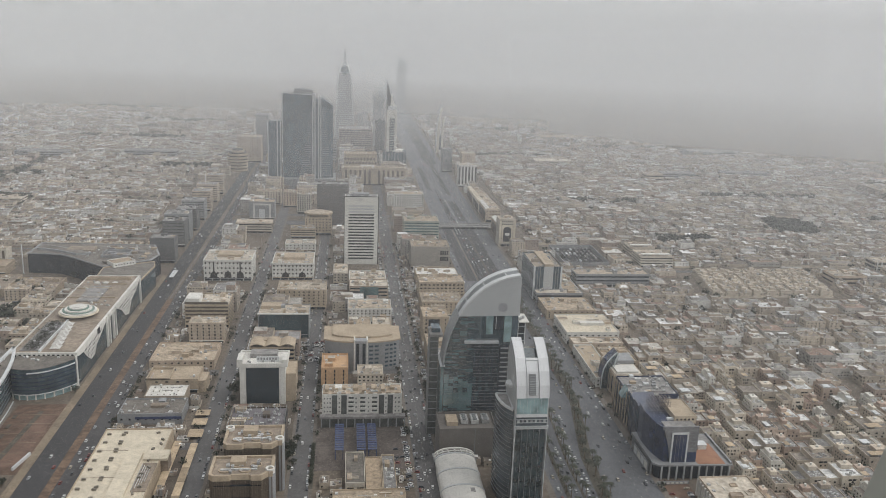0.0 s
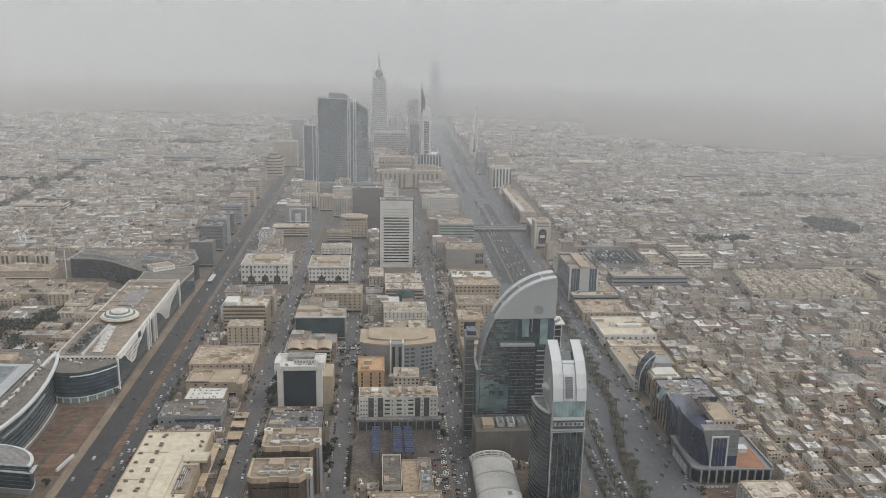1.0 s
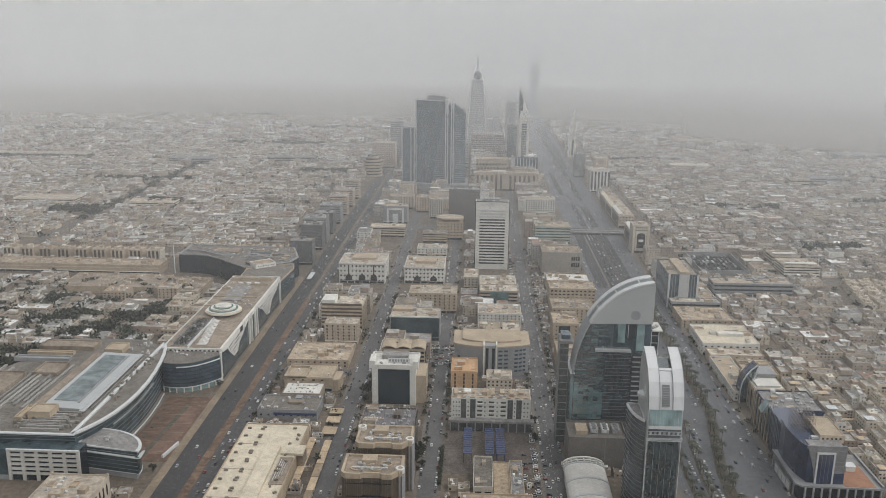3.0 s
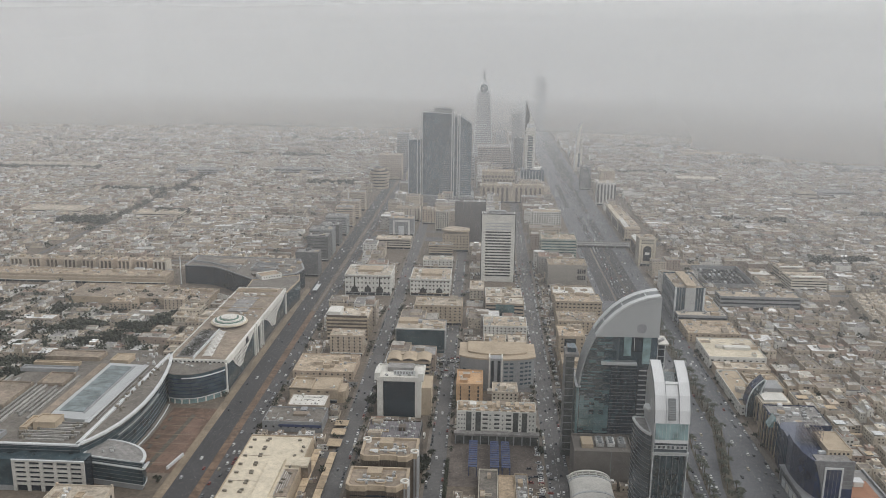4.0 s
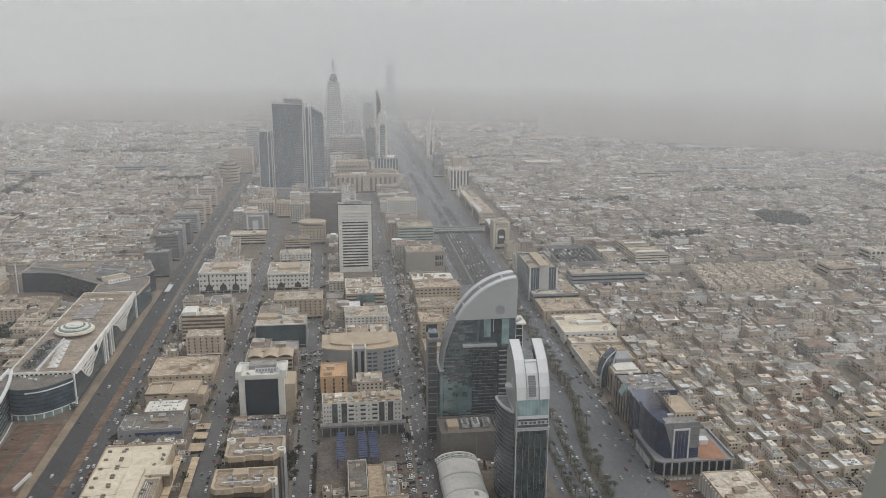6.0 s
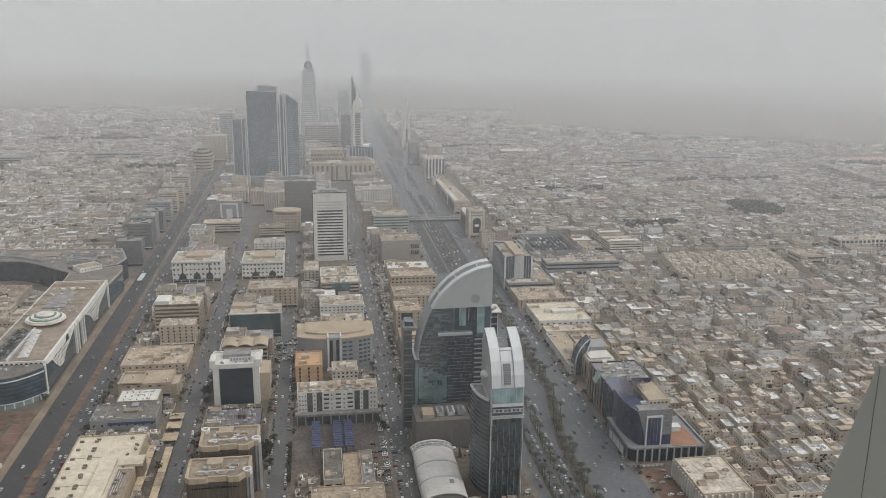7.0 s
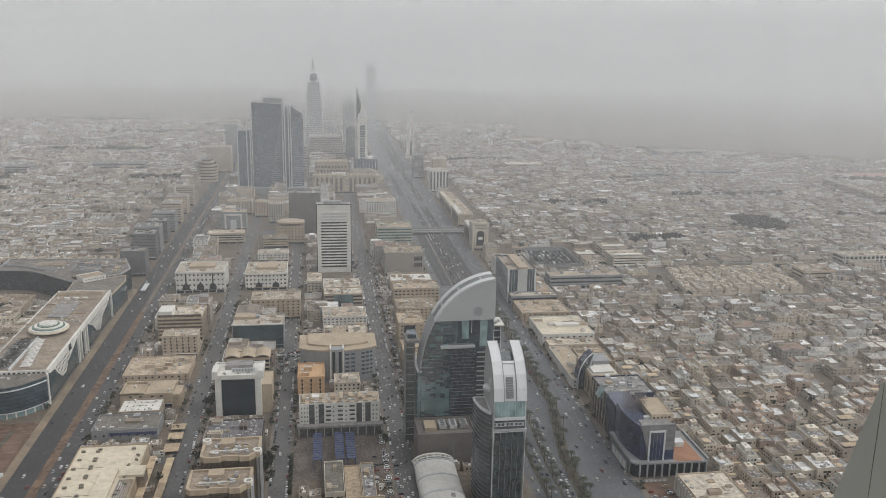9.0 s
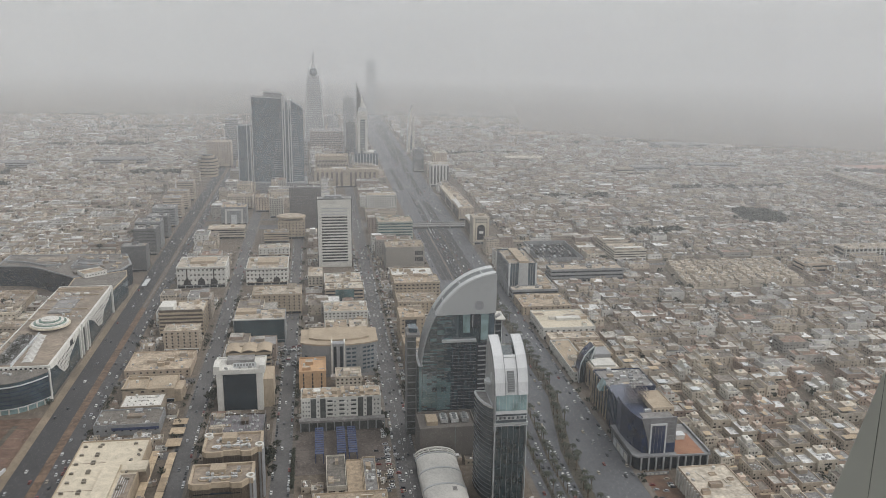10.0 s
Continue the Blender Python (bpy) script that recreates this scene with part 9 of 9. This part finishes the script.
def grove(r):
    x, y, s = GROVES[r.randrange(len(GROVES))]
    return x + r.gauss(0, s), y + r.gauss(0, s * 0.7)


def wood(r):
    x, y, s = r.choice(((783, 1452, 9), (802, 1464, 9), (820, 1452, 8), (832, 1424, 6), (792, 1440, 7)))
    return x + r.gauss(0, s * 0.6), y + r.gauss(0, s)


tree_stuff("grove_trees", 170, wood, 51, "dense dark grove of tall trees among the houses", (9.0, 14.0))
tree_stuff("avenue_trees", 110, lambda r: (-703 + r.choice((-5.4, 5.4)) + r.uniform(-1, 1), r.uniform(1440, 2100)), 53, "dusty trees along both sides of a straight avenue", (4.5, 7.5))
tree_stuff("garden_trees", 700, grove, 45, "dark groves of garden trees among the villas", (6.0, 11.0))
tree_stuff("garden_trees", 230, lambda r: (r.uniform(-640, -340), r.uniform(760, 1080)), 41, "dark dusty garden trees among the villas", (5.0, 10.5))
tree_stuff("garden_trees", 950, lambda r: (r.uniform(305, 1300), r.uniform(480, 2000)), 42, "dark dusty garden trees among the houses")
def street_edge(r):
    x = r.choice((-123.5, -101.5, -43.5, -24, 52.5, 76, 151, 242, -192))
    return x + r.gauss(0, 0.9), r.choice((r.uniform(500, 1300), r.gauss(720, 60), r.gauss(1000, 70)))


tree_stuff("street_trees", 260, street_edge, 46, "small dark dusty trees along the side streets", (2.5, 5.5))
tree_stuff("tree_belt", 2600, tree_belt, 44, "dark belts of trees between far blocks", (6.0, 12.0))
tree_stuff("garden_trees", 900, lambda r: (r.uniform(-1700, -300), r.uniform(1100, 2600)), 43, "dark dusty trees along far lanes")


# ---- the steel edge of the window the camera looks out of ----
def window_edge():
    t = thing("window_frame", 1.4, 1.9, "grey-green painted steel edge of the viewing window", "window frame", z=333.6)
    base, eye = Vector((1.4, 1.9, 333.6)), Vector(EYE)
    ea, eb = eye + Vector(EDGE_TOP) * 2.2, eye + Vector(EDGE_LOW) * 2.2
    side = Vector((0.78, -0.62, 0.0)).normalized()
    flat = (eb - ea).cross(side).normalized()

    def on_plate(way):
        way = Vector(way)
        return eye + way * ((ea - eye).dot(flat) / way.dot(flat))

    ja, jb = on_plate(JOINT_TOP), on_plate(JOINT_LOW)
    deep = Vector((0.62, 0.83, -0.45)).normalized() * 0.02

    def stretch(a, b):
        return a, b + (b - a) * 1.6

    def plate(p, q, back):
        g = Geo()
        c = [v + deep * back - base for v in (p[0], p[1], q[1], q[0])]
        f = [v + deep for v in c]
        g.face(c)
        g.face(list(reversed(f)))
        for i in range(4):
            j = (i + 1) % 4
            g.face([c[i], c[j], f[j], f[i]])
        return g

    edge, joint = stretch(ea, eb), stretch(ja, jb)
    after = [v + side * 0.0014 for v in joint]
    outer = [v + side * 0.9 for v in joint]
    part("edge_plate", plate(edge, joint, 0), M_FRAME, t)
    part("outer_plate", plate(after, outer, 0), M_FRAME, t)
    part("joint_seal", plate([v - side * 0.004 for v in joint], [v + side * 0.006 for v in joint], 1.05), M_GREYWALL, t, "grey rubber joint")


M_FRAME = material("grey_green_paint", (0.78, 0.795, 0.73), rough=0.5, vary=0.04, grain=2.0, stain=0.6, dark=0.92)
EDGE_TOP, EDGE_LOW = (0.6535, 0.844, -0.3826), (0.5821, 0.8122, -0.5378)
JOINT_TOP, JOINT_LOW = (0.6541, 0.8425, -0.3877), (0.6275, 0.8056, -0.5371)
window_edge()


# ---- unseen plain viewing deck round the camera, three sides left open to light the window frame, and the tower under it ----
M_DECK_PAINT = material("pale_deck_paint", (0.62, 0.61, 0.58), vary=0.08, grain=2.0, stain=0.5, dark=0.88)
M_DECK_FLOOR = material("grey_deck_floor", (0.34, 0.335, 0.32), rough=0.5, vary=0.12, grain=3.0, stain=0.6, dark=0.85)
structure("floor", Geo().box(-5, 5, -5, 2.4, 332.95, 333.35, bottom=True), M_DECK_FLOOR, "plain grey floor of the viewing deck", "floor")
structure("ceiling", Geo().box(-5, 5, -5, 2.4, 337.6, 338.0, bottom=True), M_DECK_PAINT, "plain pale ceiling of the viewing deck", "ceiling")
structure("wall_south", Geo().box(-5, 5, -5.3, -5, 332.95, 338.0), M_DECK_PAINT, "plain pale back wall of the viewing deck", "wall")
structure("wall_tower", Geo().box(-5, 5, -5.3, 2.2, 0, 332.94), M_GREYWALL, "plain grey shaft under the viewing deck", "wall")


# ---- dust haze stand-in: thin upright sheets round the camera, one behind the other ----


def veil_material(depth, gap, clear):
    """Pale sheet that stands in for haze, lit by the sky; its opacity by height is fitted to the camera's eye height.
    """
    m = bpy.data.materials.new("haze_veil")
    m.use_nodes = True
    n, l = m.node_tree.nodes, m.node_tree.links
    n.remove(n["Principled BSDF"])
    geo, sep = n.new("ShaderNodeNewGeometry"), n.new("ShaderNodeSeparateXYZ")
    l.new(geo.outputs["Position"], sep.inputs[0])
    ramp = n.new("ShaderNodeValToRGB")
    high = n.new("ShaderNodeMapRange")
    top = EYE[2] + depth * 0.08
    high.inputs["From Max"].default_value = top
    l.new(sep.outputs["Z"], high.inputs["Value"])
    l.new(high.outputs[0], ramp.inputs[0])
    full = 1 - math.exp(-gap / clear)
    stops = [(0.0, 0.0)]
    # opacity from how far a camera sight line runs on to the ground
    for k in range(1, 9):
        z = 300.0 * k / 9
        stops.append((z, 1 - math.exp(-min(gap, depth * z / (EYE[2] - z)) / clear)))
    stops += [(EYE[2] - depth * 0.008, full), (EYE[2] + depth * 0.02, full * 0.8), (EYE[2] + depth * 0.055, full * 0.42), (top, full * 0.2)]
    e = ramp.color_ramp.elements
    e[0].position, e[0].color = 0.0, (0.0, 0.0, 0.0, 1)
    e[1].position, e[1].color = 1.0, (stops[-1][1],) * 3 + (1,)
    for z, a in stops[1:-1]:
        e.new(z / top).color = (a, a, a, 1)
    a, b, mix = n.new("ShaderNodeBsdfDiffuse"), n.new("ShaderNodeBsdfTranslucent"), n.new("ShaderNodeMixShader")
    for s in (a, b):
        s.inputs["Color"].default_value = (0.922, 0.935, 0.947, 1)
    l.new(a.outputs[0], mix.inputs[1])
    l.new(b.outputs[0], mix.inputs[2])
    clear, out = n.new("ShaderNodeBsdfTransparent"), n.new("ShaderNodeMixShader")
    # opacity varies by noise and rises towards the east, tuned to the camera's view
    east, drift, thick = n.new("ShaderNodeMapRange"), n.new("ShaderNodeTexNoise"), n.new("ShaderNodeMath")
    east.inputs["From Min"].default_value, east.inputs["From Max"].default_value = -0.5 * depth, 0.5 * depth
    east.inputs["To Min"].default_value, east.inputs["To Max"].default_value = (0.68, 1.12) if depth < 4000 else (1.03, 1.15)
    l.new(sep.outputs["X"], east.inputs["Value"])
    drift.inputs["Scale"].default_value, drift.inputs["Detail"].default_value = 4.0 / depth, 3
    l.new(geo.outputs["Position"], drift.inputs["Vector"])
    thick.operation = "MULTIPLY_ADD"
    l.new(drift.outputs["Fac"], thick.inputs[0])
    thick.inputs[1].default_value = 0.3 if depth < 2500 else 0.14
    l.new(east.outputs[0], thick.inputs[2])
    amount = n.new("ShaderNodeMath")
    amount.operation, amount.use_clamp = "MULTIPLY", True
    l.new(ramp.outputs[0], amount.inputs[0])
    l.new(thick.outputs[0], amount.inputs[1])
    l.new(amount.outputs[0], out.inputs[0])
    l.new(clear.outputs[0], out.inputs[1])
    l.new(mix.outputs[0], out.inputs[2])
    l.new(out.outputs[0], n["Material Output"].inputs["Surface"])
    return m


def haze_veil(depth, gap, clear):
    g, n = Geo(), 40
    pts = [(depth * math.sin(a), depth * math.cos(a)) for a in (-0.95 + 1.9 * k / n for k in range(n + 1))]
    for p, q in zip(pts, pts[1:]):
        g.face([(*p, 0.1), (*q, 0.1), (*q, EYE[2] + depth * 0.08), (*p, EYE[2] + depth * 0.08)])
    ob = new("haze_sheet", g.mesh("haze_sheet", veil_material(depth, gap, clear)))
    return tagged(ob, "pale translucent sheet standing in for dust haze, fitted to the camera height", "haze", kind="structure")


# depths and densities tuned to the view; the nearest also stands for window glare
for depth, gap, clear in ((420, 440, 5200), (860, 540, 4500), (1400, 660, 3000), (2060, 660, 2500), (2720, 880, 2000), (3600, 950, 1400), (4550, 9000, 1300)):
    haze_veil(depth, gap, clear)
